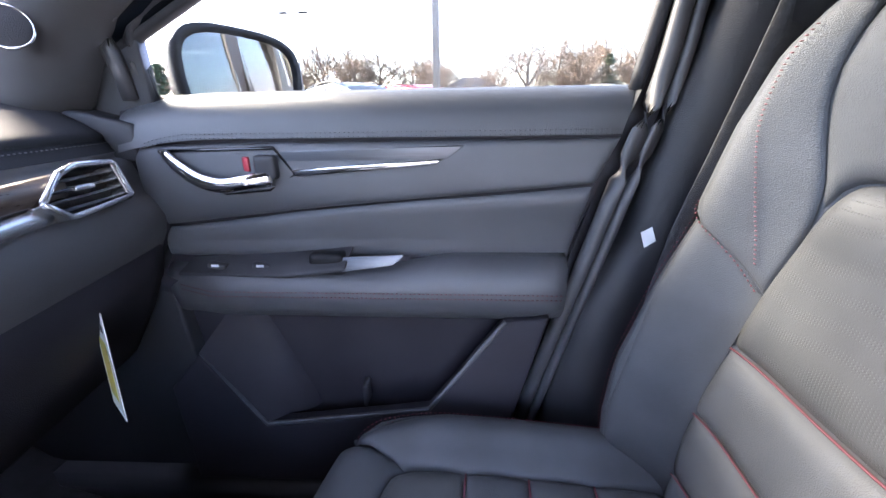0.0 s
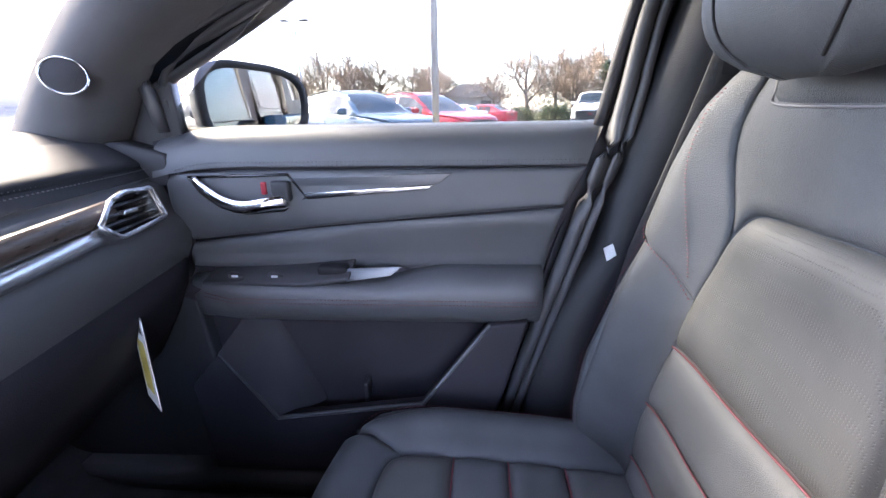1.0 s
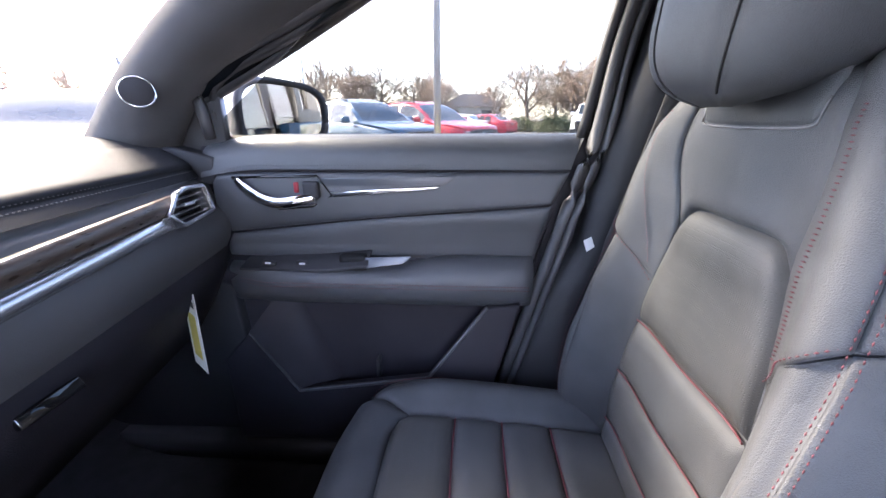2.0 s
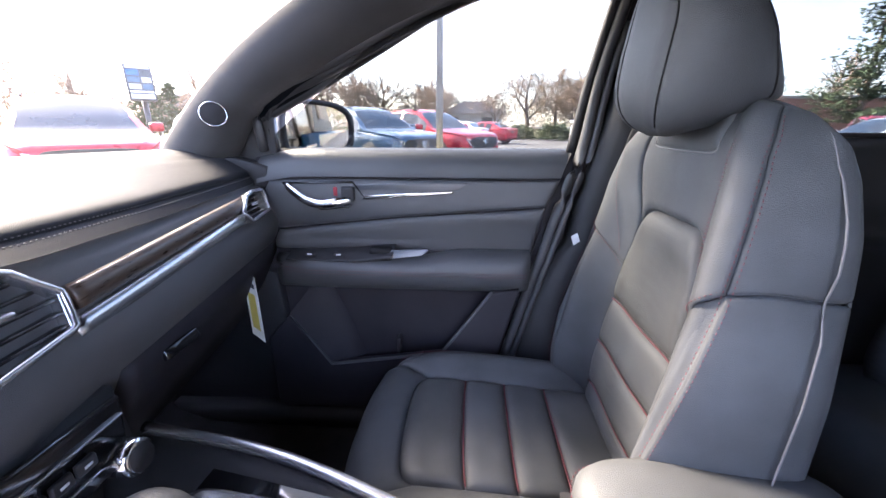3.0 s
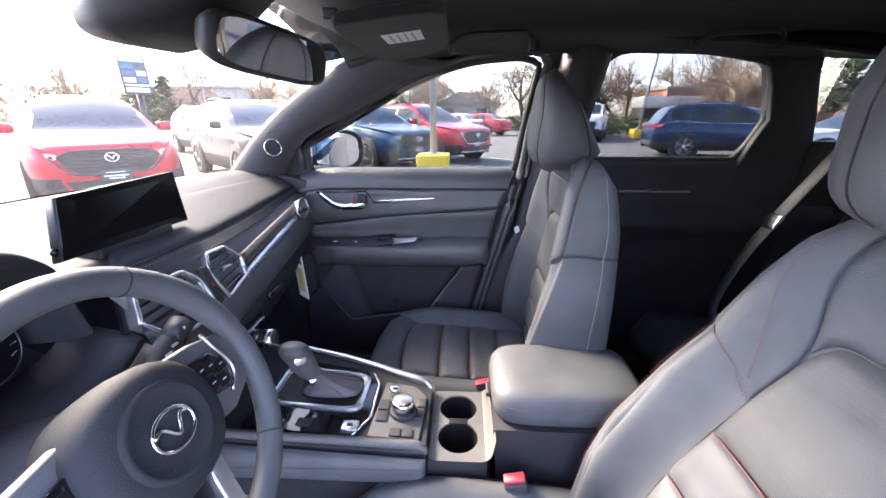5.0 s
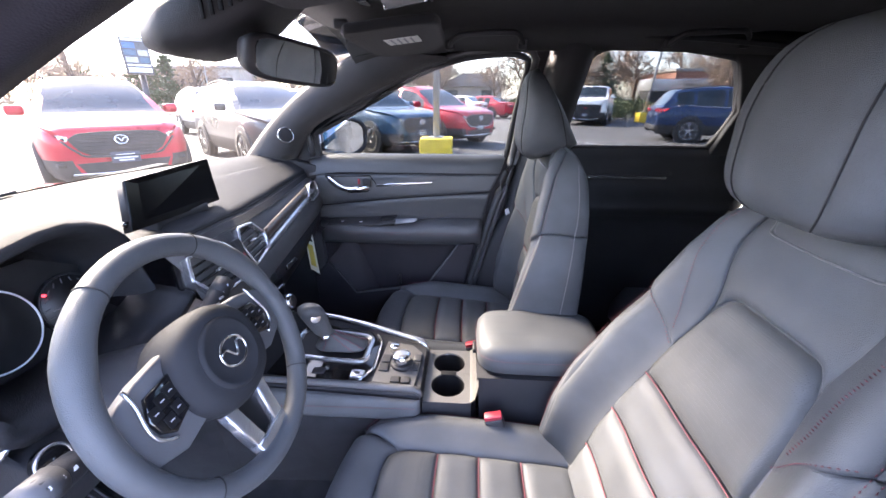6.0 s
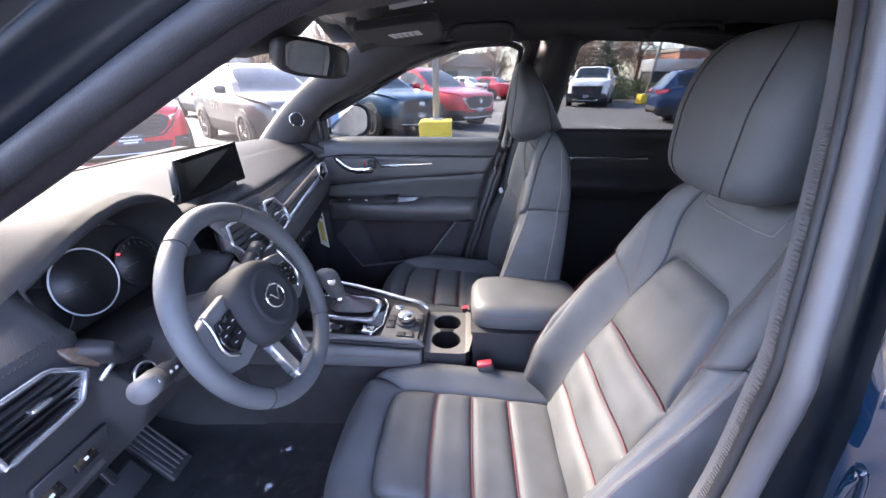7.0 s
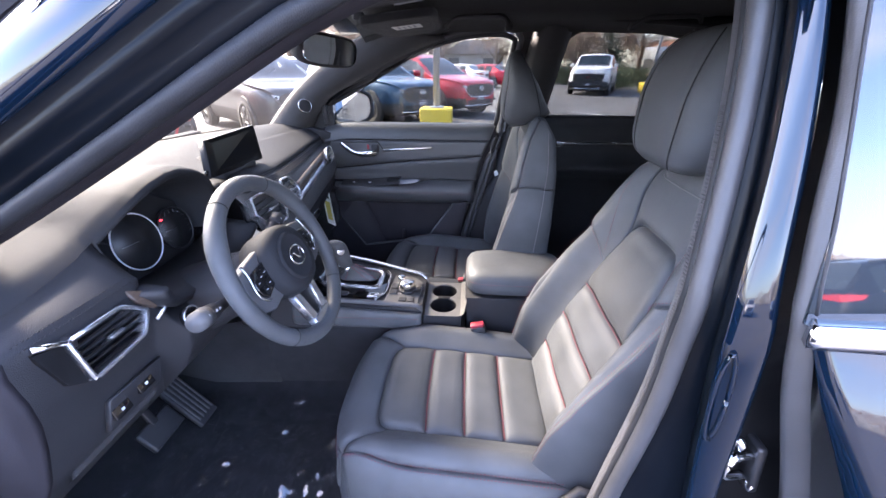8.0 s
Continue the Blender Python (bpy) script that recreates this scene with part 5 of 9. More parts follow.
def dash_top(y, v):
    """v from the screen's foot (0) to the stitched brow (1)."""
    x0, x1, z1 = foot_x(y), brow_x(y), brow_z(y)
    x = x0 + (x1 - x0) * v
    crown = 0.022 * math.sin(math.pi * min(v * 1.25, 1)) ** 1.0
    rise = max(0, (v - 0.45) / 0.55) ** 2 if z1 < 1.112 else math.sin(math.pi / 2 * max(0, (v - 0.25) / 0.75)) ** 1.5
    z = 1.112 + (z1 - 1.112) * rise + crown * (1 - v)
    if v > 0.93:
        z -= 0.010 * ((v - 0.93) / 0.07) ** 2
    return Vector((x, y, z))


YS = [-0.735 + 1.44 * j / 120 for j in range(121)]
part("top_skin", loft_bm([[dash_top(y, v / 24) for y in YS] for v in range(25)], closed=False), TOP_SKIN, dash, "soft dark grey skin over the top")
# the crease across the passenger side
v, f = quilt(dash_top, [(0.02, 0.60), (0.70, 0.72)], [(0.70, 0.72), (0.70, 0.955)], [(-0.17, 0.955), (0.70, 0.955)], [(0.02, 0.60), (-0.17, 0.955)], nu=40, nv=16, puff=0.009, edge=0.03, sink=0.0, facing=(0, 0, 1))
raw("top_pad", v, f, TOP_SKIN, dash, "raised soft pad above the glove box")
for off, mt in ((0.955, THREAD_GREY), (0.975, THREAD_GREY)):
    pts = [dash_top(-0.15 + 0.85 * i / 150, off) + Vector((0, 0, 0.003)) for i in range(151)]
    v, f = stitches(pts, 0.005, 0.002, 0.0008)
    raw("stitching", v, f, mt, dash, "row of grey stitches")
    pts = [Vector((-0.467 - 0.4 * (off - 0.955), -0.715 + 0.185 * i / 40, 1.024 + 0.35 * (off - 0.955))) for i in range(41)]
    v, f = stitches(pts, 0.005, 0.002, 0.0008)
    raw("stitching", v, f, SEAM, dash, "row of dark stitches")


def face_profile(y):
    xb, zb, xf = brow_x(y), brow_z(y), face_x(y)
    if y < -0.515:
        return [(xb, zb - 0.010), (xb + 0.002, zb - 0.020), (xb * 0.55 - 0.478 * 0.45, zb * 0.45 + 0.55 * 1.026), (-0.480, 1.031), (-0.468, 1.022), (-0.472, 0.998), (-0.463, 0.955), (-0.464, 0.915), (-0.477, 0.865), (-0.505, 0.79), (-0.56, 0.70), (-0.70, 0.66)]
    if y < -0.195:
        return [(-0.60, 1.06), (-0.62, 1.02), (-0.62, 0.98), (-0.56, 0.955), (-0.50, 0.94), (-0.445, 0.925), (-0.425, 0.90), (-0.43, 0.86), (-0.46, 0.80), (-0.52, 0.74), (-0.62, 0.68), (-0.78, 0.66)]
    return [(xb, zb - 0.010), (xb - 0.004, zb - 0.018), (xf - 0.020, 1.034), (xf - 0.012, 1.010), (xf - 0.004, 0.985), (xf + 0.008, 0.972), (xf + 0.016, 0.945), (xf + 0.008, 0.915), (xf - 0.02, 0.865), (xf - 0.05, 0.80), (xf - 0.10, 0.70), (xf - 0.26, 0.66)]


for y0, y1, n, mt, lab in ((-0.735, -0.196, 32, HARD, "grained dark lower cover on the driver side"), (-0.194, 0.705, 50, SOFT, "soft dark grey front skin")):
    rings = []
    for y in [y0 + (y1 - y0) * j / n for j in range(n + 1)]:
        rings.append([(x, y, z) for x, z in face_profile(y)])
    part("front_skin", loft_bm(rings, closed=False), mt, dash, lab)
for y0, sgn in ((-0.735, -1), (0.705, 1)):
    pr = [(foot_x(y0), 1.112), *[(dash_top(y0, k / 8).x, dash_top(y0, k / 8).z) for k in range(1, 9)], *face_profile(y0)]
    part("end_cap", slab_bm([(x, y0, z) for x, z in pr] + [(foot_x(y0) - 0.1, y0, 0.66)], (0, sgn * 0.012, 0), 0.0), END_BLACK, dash, "black plastic end cover")

# brown inlay and silver line from the middle to the outer vent
def strip(name, y0, y1, z0, z1, out, mat, lab, n=30, thick=0.006, tilt=0.0):
    rings = []
    for i in range(n + 1):
        y = y0 + (y1 - y0) * i / n
        x = face_x(y) + out
        dz = tilt * (1 - i / n)
        rings.append([(x - thick, y, z0 - dz), (x, y, z0 + 0.002 - dz), (x + 0.001, y, (z0 + z1) / 2 - dz), (x - 0.004, y, z1 - 0.001 - dz), (x - thick - 0.006, y, z1 - dz)])
    return part(name, loft_bm(rings), mat, dash, lab)


strip("wood_inlay", 0.10, 0.55, 1.008, 1.036, 0.002, WOOD, "dark brown wood inlay", tilt=0.014)
strip("silver_line", 0.085, 0.515, 0.984, 1.006, 0.008, SATIN, "satin silver line", tilt=0.017)
part("wood_inlay", slab_bm([(-0.478, -0.547, 1.014), (-0.462, -0.500, 0.988), (-0.455, -0.488, 0.970), (-0.458, -0.520, 0.962), (-0.468, -0.540, 0.985)], (0.008, 0, 0.002), 0.003), WOOD, dash, "dark brown wood inlay")
part("silver_line", tube_bm([(-0.450, -0.527, 0.944), (-0.449, -0.500, 0.955), (-0.452, -0.484, 0.967)], 0.0045, 10), SATIN, dash, "satin silver line")


def vent(outline, slats, wheel, parent=dash, tab=True):
    """An air vent: outline in world points (counter-clockwise from the driver), sunk towards the front of the car."""
    o = [Vector(p) for p in outline]
    c = sum(o, Vector()) / len(o)
    n = (o[1] - o[0]).cross(o[2] - o[0]).normalized()
    if n.x < 0:
        n = -n
    v = part("air_vent", slab_bm([p - n * 0.030 for p in o], n * 0.006, 0.001), GLOSS, parent, "black air vent with satin surround", smooth=False)
    inner = [c + (p - c) * 0.90 for p in o]
    bm = bmesh.new()
    k = len(o)
    rims = [[bm.verts.new(q) for q in ring] for ring in ([p - n * 0.012 for p in o], [p + n * 0.005 for p in o], [c + (p - c) * 0.955 + n * 0.008 for p in o], [q + n * 0.003 for q in inner], [q - n * 0.030 for q in inner])]
    for a, b in zip(rims, rims[1:]):
        for i in range(k):
            bm.faces.new((a[i], a[(i + 1) % k], b[(i + 1) % k], b[i]))
    part("surround", bm, SATIN, v, "satin silver surround", smooth=False)
    rim = [a.lerp(b, t) for a, b in zip(o, o[1:] + o[:1]) for t in (0.06, 0.5, 0.94)]
    rim = [c + (p - c) * 0.965 + n * 0.0055 for p in rim]
    part("bright_edge", tube_bm(rim + rim[:1], 0.0038, 10), SATIN, v, "bright rounded edge")
    zs = [p.z for p in inner]
    z0, z1 = min(zs), max(zs)
    for i in range(slats):
        z = z0 + (z1 - z0) * (i + 0.9) / (slats + 0.8)
        xs = []
        for a, b in zip(inner, inner[1:] + inner[:1]):
            if (a.z - z) * (b.z - z) < 0:
                xs.append(a.lerp(b, (z - a.z) / (b.z - a.z)))
        if len(xs) >= 2:
            xs.sort(key=lambda q: q.y)
            a, b = xs[0], xs[-1]
            mid = (a + b) / 2 - n * 0.010
            ln = (b - a).length
            d = (b - a).normalized()
            turn = Matrix((d, n, d.cross(n))).transposed()
            turn = turn @ Matrix.Rotation(radians(18), 3, "X")
            part("slat", box_bm((ln - 0.002, 0.020, 0.0035), mid, turn, 0.0012), GLOSS, v, "black vent slat")
    if tab:
        d = (o[1] - o[0]).normalized()
        part("tab", box_bm((0.012, 0.026, 0.006), c + n * 0.001, None, 0.002), SATIN, v, "silver slider tab")
    if wheel:
        q = min(inner, key=lambda p: p.y) if wheel < 0 else max(inner, key=lambda p: p.y)
        w = q.lerp(c, 0.10) - n * 0.009
        part("thumb_wheel", disc_bm(w - Vector((0, 0.006, 0)), (0, 1, 0), 0.013, 0.010, 24, 0.002), HARD, v, "ribbed black thumb wheel")
    return v


def fx(y, z, out=0.0):
    return (face_x(y) - 0.002 + (1.01 - z) * (0.30 if z < 1.01 else 0.50) + out, y, z)


vent([fx(-0.034, 1.032), fx(-0.010, 1.060), fx(0.056, 1.053), fx(0.090, 1.018), fx(0.082, 0.982), fx(-0.020, 0.974)], 5, 0)
vent([fx(-0.185, 1.060), fx(-0.082, 1.055), fx(-0.058, 1.030), fx(-0.055, 0.990), fx(-0.074, 0.968), fx(-0.165, 0.972), fx(-0.205, 1.022)], 5, 1)
part("hazard_button", box_bm((0.012, 0.020, 0.074), fx(-0.0445, 1.012, 0.002), Matrix.Rotation(radians(-16), 3, "Y"), 0.003), HARD, dash, "black hazard switch")
part("hazard_mark", slab_bm([fx(-0.048, 1.012, 0.0095), fx(-0.041, 1.012, 0.0095), fx(-0.0445, 1.019, 0.0095)], (0.0008, 0, 0), 0), RED_BUTTON, dash, "red triangle mark", smooth=False)
vent([(-0.492, 0.539, 1.036), (-0.498, 0.569, 1.043), (-0.504, 0.630, 1.039), (-0.496, 0.638, 0.989), (-0.476, 0.525, 0.986), (-0.480, 0.500, 1.008)], 4, 0)
vent([(-0.464, -0.670, 1.003), (-0.466, -0.572, 1.001), (-0.459, -0.530, 0.970), (-0.449, -0.562, 0.937), (-0.449, -0.666, 0.931)], 5, -1)

# black corner beside the outer vent, under a silver strip
part("vent_corner", slab_bm([(-0.462, -0.672, 1.001), (-0.449, -0.669, 0.932), (-0.454, -0.693, 0.946), (-0.466, -0.707, 1.011)], (-0.010, 0, 0), 0.001), CUP_BLACK, dash, "black corner piece", smooth=False)
part("corner_strip", tube_bm([(-0.459, -0.668, 1.004), (-0.465, -0.705, 1.019)], 0.0046, 10), CHROME, dash, "bright corner strip")

# lower driver side: switch panel
panel = part("switch_panel", slab_bm([(-0.482, -0.642, 0.858), (-0.482, -0.527, 0.854), (-0.492, -0.534, 0.802), (-0.498, -0.600, 0.790), (-0.496, -0.650, 0.795)], (0.012, 0, 0.004), 0.003), HARD, dash, "black switch panel")
for y, z in ((-0.571, 0.833), (-0.626, 0.828)):
    part("switch", box_bm((0.010, 0.034, 0.024), (-0.478, y, z), Matrix.Rotation(radians(-15), 3, "Y"), 0.002), GLOSS, panel, "small black switch")
    part("switch_mark", box_bm((0.001, 0.006, 0.005), (-0.4725, y, z), Matrix.Rotation(radians(-15), 3, "Y"), 0), WHITE_MARK, panel, "pale switch marking", smooth=False)

# instrument hood and dials
hood = thing("instrument_cluster", (-0.55, -0.37, 0.98), "instrument hood with dark dials and bright rings", "instruments")
lip = [Vector((-0.492, -0.519, 1.005)), Vector((-0.512, -0.517, 1.055))]
for k in range(41):
    y = -0.513 + 0.312 * k / 40
    lip.append(Vector((brow_x(y), y, brow_z(y) - 0.010)))
lip += [Vector((-0.506, -0.198, 1.050)), Vector((-0.492, -0.198, 1.005))]
rings = []
for scale, dx, dz in ((1.0, -0.004, 0.003), (1.005, 0.002, -0.002), (0.985, 0.003, -0.006), (0.955, -0.006, -0.008), (0.90, -0.06, -0.010), (0.86, -0.10, -0.012), (0.80, -0.13, -0.012)):
    rings.append([(max(p.x + dx, -0.615), -0.360 + (p.y + 0.360) * scale, 1.02 + (p.z - 1.02) * scale + dz) for p in lip])
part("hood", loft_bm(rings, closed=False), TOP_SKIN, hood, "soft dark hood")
part("backing", slab_bm([(-0.560, -0.505, 0.955), (-0.560, -0.235, 0.955), (-0.5845, -0.240, 1.070), (-0.592, -0.300, 1.105), (-0.592, -0.450, 1.105), (-0.5845, -0.505, 1.070)], (-0.01, 0, 0), 0), DIAL, hood, "black dial plate", smooth=False)
part("lower_lip", sweep_bm(smooth_line([(-0.478, -0.522, 1.005), (-0.485, -0.49, 0.968), (-0.49, -0.37, 0.955), (-0.485, -0.25, 0.968), (-0.475, -0.19, 1.005)], 24), [(-0.06, -0.012), (0.05, -0.02), (0.055, -0.004), (0.02, 0.006), (-0.06, 0.012)]), HARD, hood, "black lip under the dials")
dn = Vector((0.94, 0.0, 0.20)).normalized()
for y, z, rad in ((-0.470, 1.035, 0.046), (-0.372, 1.030, 0.058), (-0.285, 1.030, 0.048)):
    c = Vector((-0.590, y + 0.0, z))
    if y == -0.372:
        c = Vector((-0.560, -0.395, 1.036))
    if y == -0.285:
        c = Vector((-0.562, -0.283, 1.022))
    if y == -0.470:
        c = Vector((-0.562, -0.478, 1.020))
    d = part("dial", disc_bm(c - dn * 0.012, dn, rad * 0.97, 0.012, 40), DIAL, hood, "black round dial")
    # Middle ring is painted pale where its chrome shines; the others stay dark.
    part("dial_ring", ring_bm(c, dn, rad, 0.0015, 48, 8), WHITE_MARK if y == -0.372 else DARK_ALLOY, d, "dial ring painted pale for its shine" if y == -0.372 else "dark dial ring")
    u = Vector((0, 1, 0))
    w = dn.cross(u)
    for i in range(13 if y > -0.3 else 0):
        a = radians(-210 + 20 * i)
        p = c + rad * 0.82 * (math.cos(a) * u - math.sin(a) * w) + dn * 0.0008
        part("dial_mark", box_bm((0.0008, 0.0016, 0.008), p, Matrix.Rotation(a - math.pi / 2, 3, "X"), 0), DIM_MARK, d, "", smooth=False)
    part("needle", tube_bm([c + dn * 0.002, c + dn * 0.002 + rad * 0.75 * (-0.92 * u + 0.05 * w)], 0.0009, 6), DIM_MARK, d, "grey needle")
part("warning_light", disc_bm((-0.566, -0.318, 1.052), dn, 0.0022, 0.004, 12), glow_material("red warning lamp", (0.9, 0.04, 0.05), 0.25), hood, "small red warning light")

# display on the dashboard
display = thing("display_screen", (-0.525, -0.045, 1.10), "wide black display standing on the dashboard", "screen")
scr = [Vector((-0.512, -0.190, 1.112)), Vector((-0.520, 0.080, 1.103)), Vector((-0.527, 0.076, 1.203)), Vector((-0.530, -0.158, 1.197))]
nn = (scr[1] - scr[0]).cross(scr[3] - scr[0]).normalized()
if nn.x < 0:
    nn = -nn
part("housing", slab_bm([p - nn * 0.018 for p in scr], nn * 0.017, 0.004, 3), HARD, display, "black housing")
mid = sum(scr, Vector()) / 4
part("glass", slab_bm([mid + (p - mid) * 0.985 - nn * 0.0005 for p in scr], nn * 0.0015, 0.0), SCREEN, display, "switched off dark glass", smooth=False)
part("foot", box_bm((0.06, 0.16, 0.03), (-0.545, -0.05, 1.096), None, 0.006), HARD, display, "black foot")
part("camera_dot", disc_bm((-0.524, -0.186, 1.125), (1, -0.3, 0), 0.006, 0.004, 16), GLOSS, display, "small black button")
part("air_outlet", slab_bm([(-0.99, 0.02, 1.124), (-0.94, -0.30, 1.124), (-0.915, -0.30, 1.126), (-0.965, 0.02, 1.126)], (0, 0, 0.008), 0.002), HARD, dash, "dark defroster slot")

# climate panel under the middle vents
climate = thing("climate_panel", (-0.42, -0.02, 0.83), "black climate panel with a row of keys and chrome knobs", "controls")
cp = [Vector((-0.405, -0.150, 0.905)), Vector((-0.405, 0.082, 0.900)), Vector((-0.412, 0.082, 0.815)), Vector((-0.412, -0.150, 0.815))]
part("panel", slab_bm(cp, (0.012, 0, 0.003), 0.004), GLOSS, climate, "piano black panel")
for i in range(7):
    y = -0.115 + 0.024 * i
    part("key", box_bm((0.006, 0.020, 0.014), (-0.391, y, 0.862), None, 0.002), HARD, climate, "black key")
    part("key_mark", box_bm((0.001, 0.008, 0.0025), (-0.3875, y, 0.862), None, 0), WHITE_MARK, climate, "pale key marking", smooth=False)
part("trim_line", box_bm((0.004, 0.225, 0.003), (-0.393, -0.034, 0.882), None, 0.001), SATIN, climate, "thin satin line")
part("trim_line", box_bm((0.004, 0.225, 0.003), (-0.395, -0.034, 0.840), None, 0.001), SATIN, climate, "thin satin line")
for y in (-0.128, 0.063):
    k = part("knob", disc_bm((-0.398, y, 0.836), (1, 0, 0.1), 0.020, 0.030, 32, 0.003, 0.92), CHROME, climate, "chrome turning knob")
    part("knob_face", disc_bm((-0.3675, y, 0.839), (1, 0, 0.1), 0.015, 0.002, 24), HARD, k, "dark knob face")
part("front_body", loft_bm([[(-0.42, y, 0.90), (-0.41, y, 0.815), (-0.47, y, 0.76), (-0.49, y, 0.66), (-0.55, y, 0.66), (-0.55, y, 0.90)] for y in (-0.165, -0.02, 0.10)]), HARD, climate, "black lower stack")

# glove box line and lower trim
glove = thing("glove_box", (-0.52, 0.37, 0.72), "closed black glove box lid", "glove box")
rings = []
for y in [0.13 + 0.56 * j / 20 for j in range(21)]:
    xf = face_x(y) + 0.016
    rings.append([(xf - 0.035, y, 0.905), (xf - 0.012, y, 0.895), (xf - 0.025, y, 0.845), (xf - 0.06, y, 0.78), (xf - 0.12, y, 0.69), (xf - 0.15, y, 0.69)])
# Lid is nearly black: the shade of its downward face is in the colour.
part("lid", loft_bm(rings), END_BLACK, glove, "grained lid blackened for its downward shade")
part("latch", box_bm((0.010, 0.070, 0.016), (-0.446, 0.24, 0.868), Matrix.Rotation(radians(-25), 3, "Y"), 0.003), GLOSS, glove, "black latch")

# ---- steering wheel ----
WT = radians(25)
W_N = Vector((math.cos(WT), 0, math.sin(WT)))
W_UP = Vector((-math.sin(WT), 0, math.cos(WT)))
W_R = Vector((0, 1, 0))
W_C = Vector((-0.274, -0.372, 0.994))
def on_wheel(a, b, n=0.0):
    """a to the passenger side, b up, n out towards the driver."""
    return W_C + W_R * a + W_UP * b + W_N * n
steering = thing("steering_wheel", W_C - W_N * 0.1, "black leather steering wheel with silver lower spokes", "steering wheel")
rim_pts, rim_r = [], []
for k in range(72):
    a = 2 * math.pi * k / 72
    rim_pts.append(on_wheel(0.1695 * math.cos(a), 0.1695 * math.sin(a), 0.004))
    g = math.degrees(a) % 360
    grip = max(0, 1 - abs(((g - 35) + 180) % 360 - 180) / 22) + max(0, 1 - abs(((g - 145) + 180) % 360 - 180) / 22)
    rim_r.append(0.0165 + 0.0022 * min(1, grip))
part("rim", tube_bm(rim_pts, rim_r, 14, True, up=W_N), LEATHER, steering, "black leather rim")
for a in (62, 118, 225, 315):
    a = radians(a)
    ring = [on_wheel((0.1695 + 0.0168 * math.cos(t)) * math.cos(a), (0.1695 + 0.0168 * math.cos(t)) * math.sin(a), 0.004 + 0.0168 * math.sin(t)) for t in [2 * math.pi * k / 16 for k in range(16)]]
    part("rim_seam", tube_bm(ring, 0.0009, 5, True), SEAM, steering)
pts = [on_wheel(0.160 * math.cos(radians(g)), 0.160 * math.sin(radians(g)), 0.008) for g in range(-40, 41, 2)]
for sg in (1, -1):
    line = [on_wheel(sg * 0.1602 * math.cos(radians(g)), 0.1602 * math.sin(radians(g)), 0.010) for g in range(-45, 62, 2)]
    v, f = stitches(line, 0.005, 0.003, 0.0009, cross=W_N)
    raw("stitching", v, f, THREAD_GREY, steering, "grey rim stitching")
hub_out = []
for k in range(36):
    a = 2 * math.pi * k / 36
    ca, sa = math.cos(a), math.sin(a)
    hub_out.append((0.082 * math.copysign(abs(ca) ** 0.85, ca), 0.076 * math.copysign(abs(sa) ** 0.85, sa) - 0.004))
rings = [[on_wheel(x * g, y * g, n) for x, y in hub_out] for g, n in ((0.90, -0.045), (0.96, -0.020), (0.97, 0.004), (0.94, 0.016), (0.84, 0.026), (0.70, 0.029), (0.45, 0.030), (0.2, 0.030))]
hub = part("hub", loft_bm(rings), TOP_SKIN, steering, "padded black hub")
rings = [[on_wheel(0.0 + math.cos(t) * r, -0.002 + math.sin(t) * r, n) for t in [2 * math.pi * k / 36 for k in range(36)]] for r, n in ((0.053, 0.027), (0.050, 0.033), (0.045, 0.0335), (0.042, 0.031), (0.02, 0.031))]
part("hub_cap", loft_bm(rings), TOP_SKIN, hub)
part("emblem", ring_bm(on_wheel(0, -0.002, 0.034), W_N, 0.025, 0.0022, 40, 8, 0.80, W_UP), CHROME, hub, "oval chrome emblem")
wing = smooth_line([on_wheel(-0.022, 0.004, 0.034), on_wheel(-0.012, 0.006, 0.035), on_wheel(0, -0.009, 0.036), on_wheel(0.012, 0.006, 0.035), on_wheel(0.022, 0.004, 0.034)], 24)
part("emblem", tube_bm(wing, 0.0022, 6), CHROME, hub, "oval chrome emblem")
for sg in (-1, 1):
    arm = [(sg * 0.050, 0.052), (sg * 0.105, 0.046), (sg * 0.164, 0.030), (sg * 0.170, -0.020), (sg * 0.146, -0.044), (sg * 0.105, -0.058), (sg * 0.058, -0.050)]
    part("side_spoke", slab_bm([on_wheel(a, b, -0.016) for a, b in arm], W_N * 0.018, 0.005, 3), SOFT, steering, "black side spoke")
    keys = [(sg * 0.072, 0.030), (sg * 0.112, 0.026), (sg * 0.125, 0.002), (sg * 0.122, -0.018), (sg * 0.108, -0.030), (sg * 0.072, -0.018)]
    pod = part("key_pod", slab_bm([on_wheel(a, b, 0.001) for a, b in keys], W_N * 0.008, 0.003, 3), GLOSS, steering, "piano black key pod")
    for i, (a, b) in enumerate(((0.086, 0.014), (0.101, 0.011), (0.115, 0.004), (0.090, -0.008), (0.106, -0.014))):
        part("key", slab_bm([on_wheel(sg * a + dx, b + dy, 0.009) for dx, dy in ((-0.007, -0.008), (0.007, -0.008), (0.007, 0.008), (-0.007, 0.008))], W_N * 0.002, 0.001), CUP_BLACK, pod, "black key", smooth=False)
        part("key_mark", slab_bm([on_wheel(sg * a + dx, b + dy, 0.0112) for dx, dy in ((-0.003, -0.0007), (0.003, -0.0007), (0.003, 0.0007), (-0.003, 0.0007))], W_N * 0.0004, 0), WHITE_MARK, pod, "pale key marking", smooth=False)
    part("pod_trim", tube_bm(smooth_line([on_wheel(sg * 0.122, 0.048, 0.004), on_wheel(sg * 0.124, 0.026, 0.007), on_wheel(sg * 0.131, -0.004, 0.008), on_wheel(sg * 0.127, -0.022, 0.007), on_wheel(sg * 0.110, -0.035, 0.006)], 16), 0.0027, 8), SATIN, steering, "satin silver edge trim")
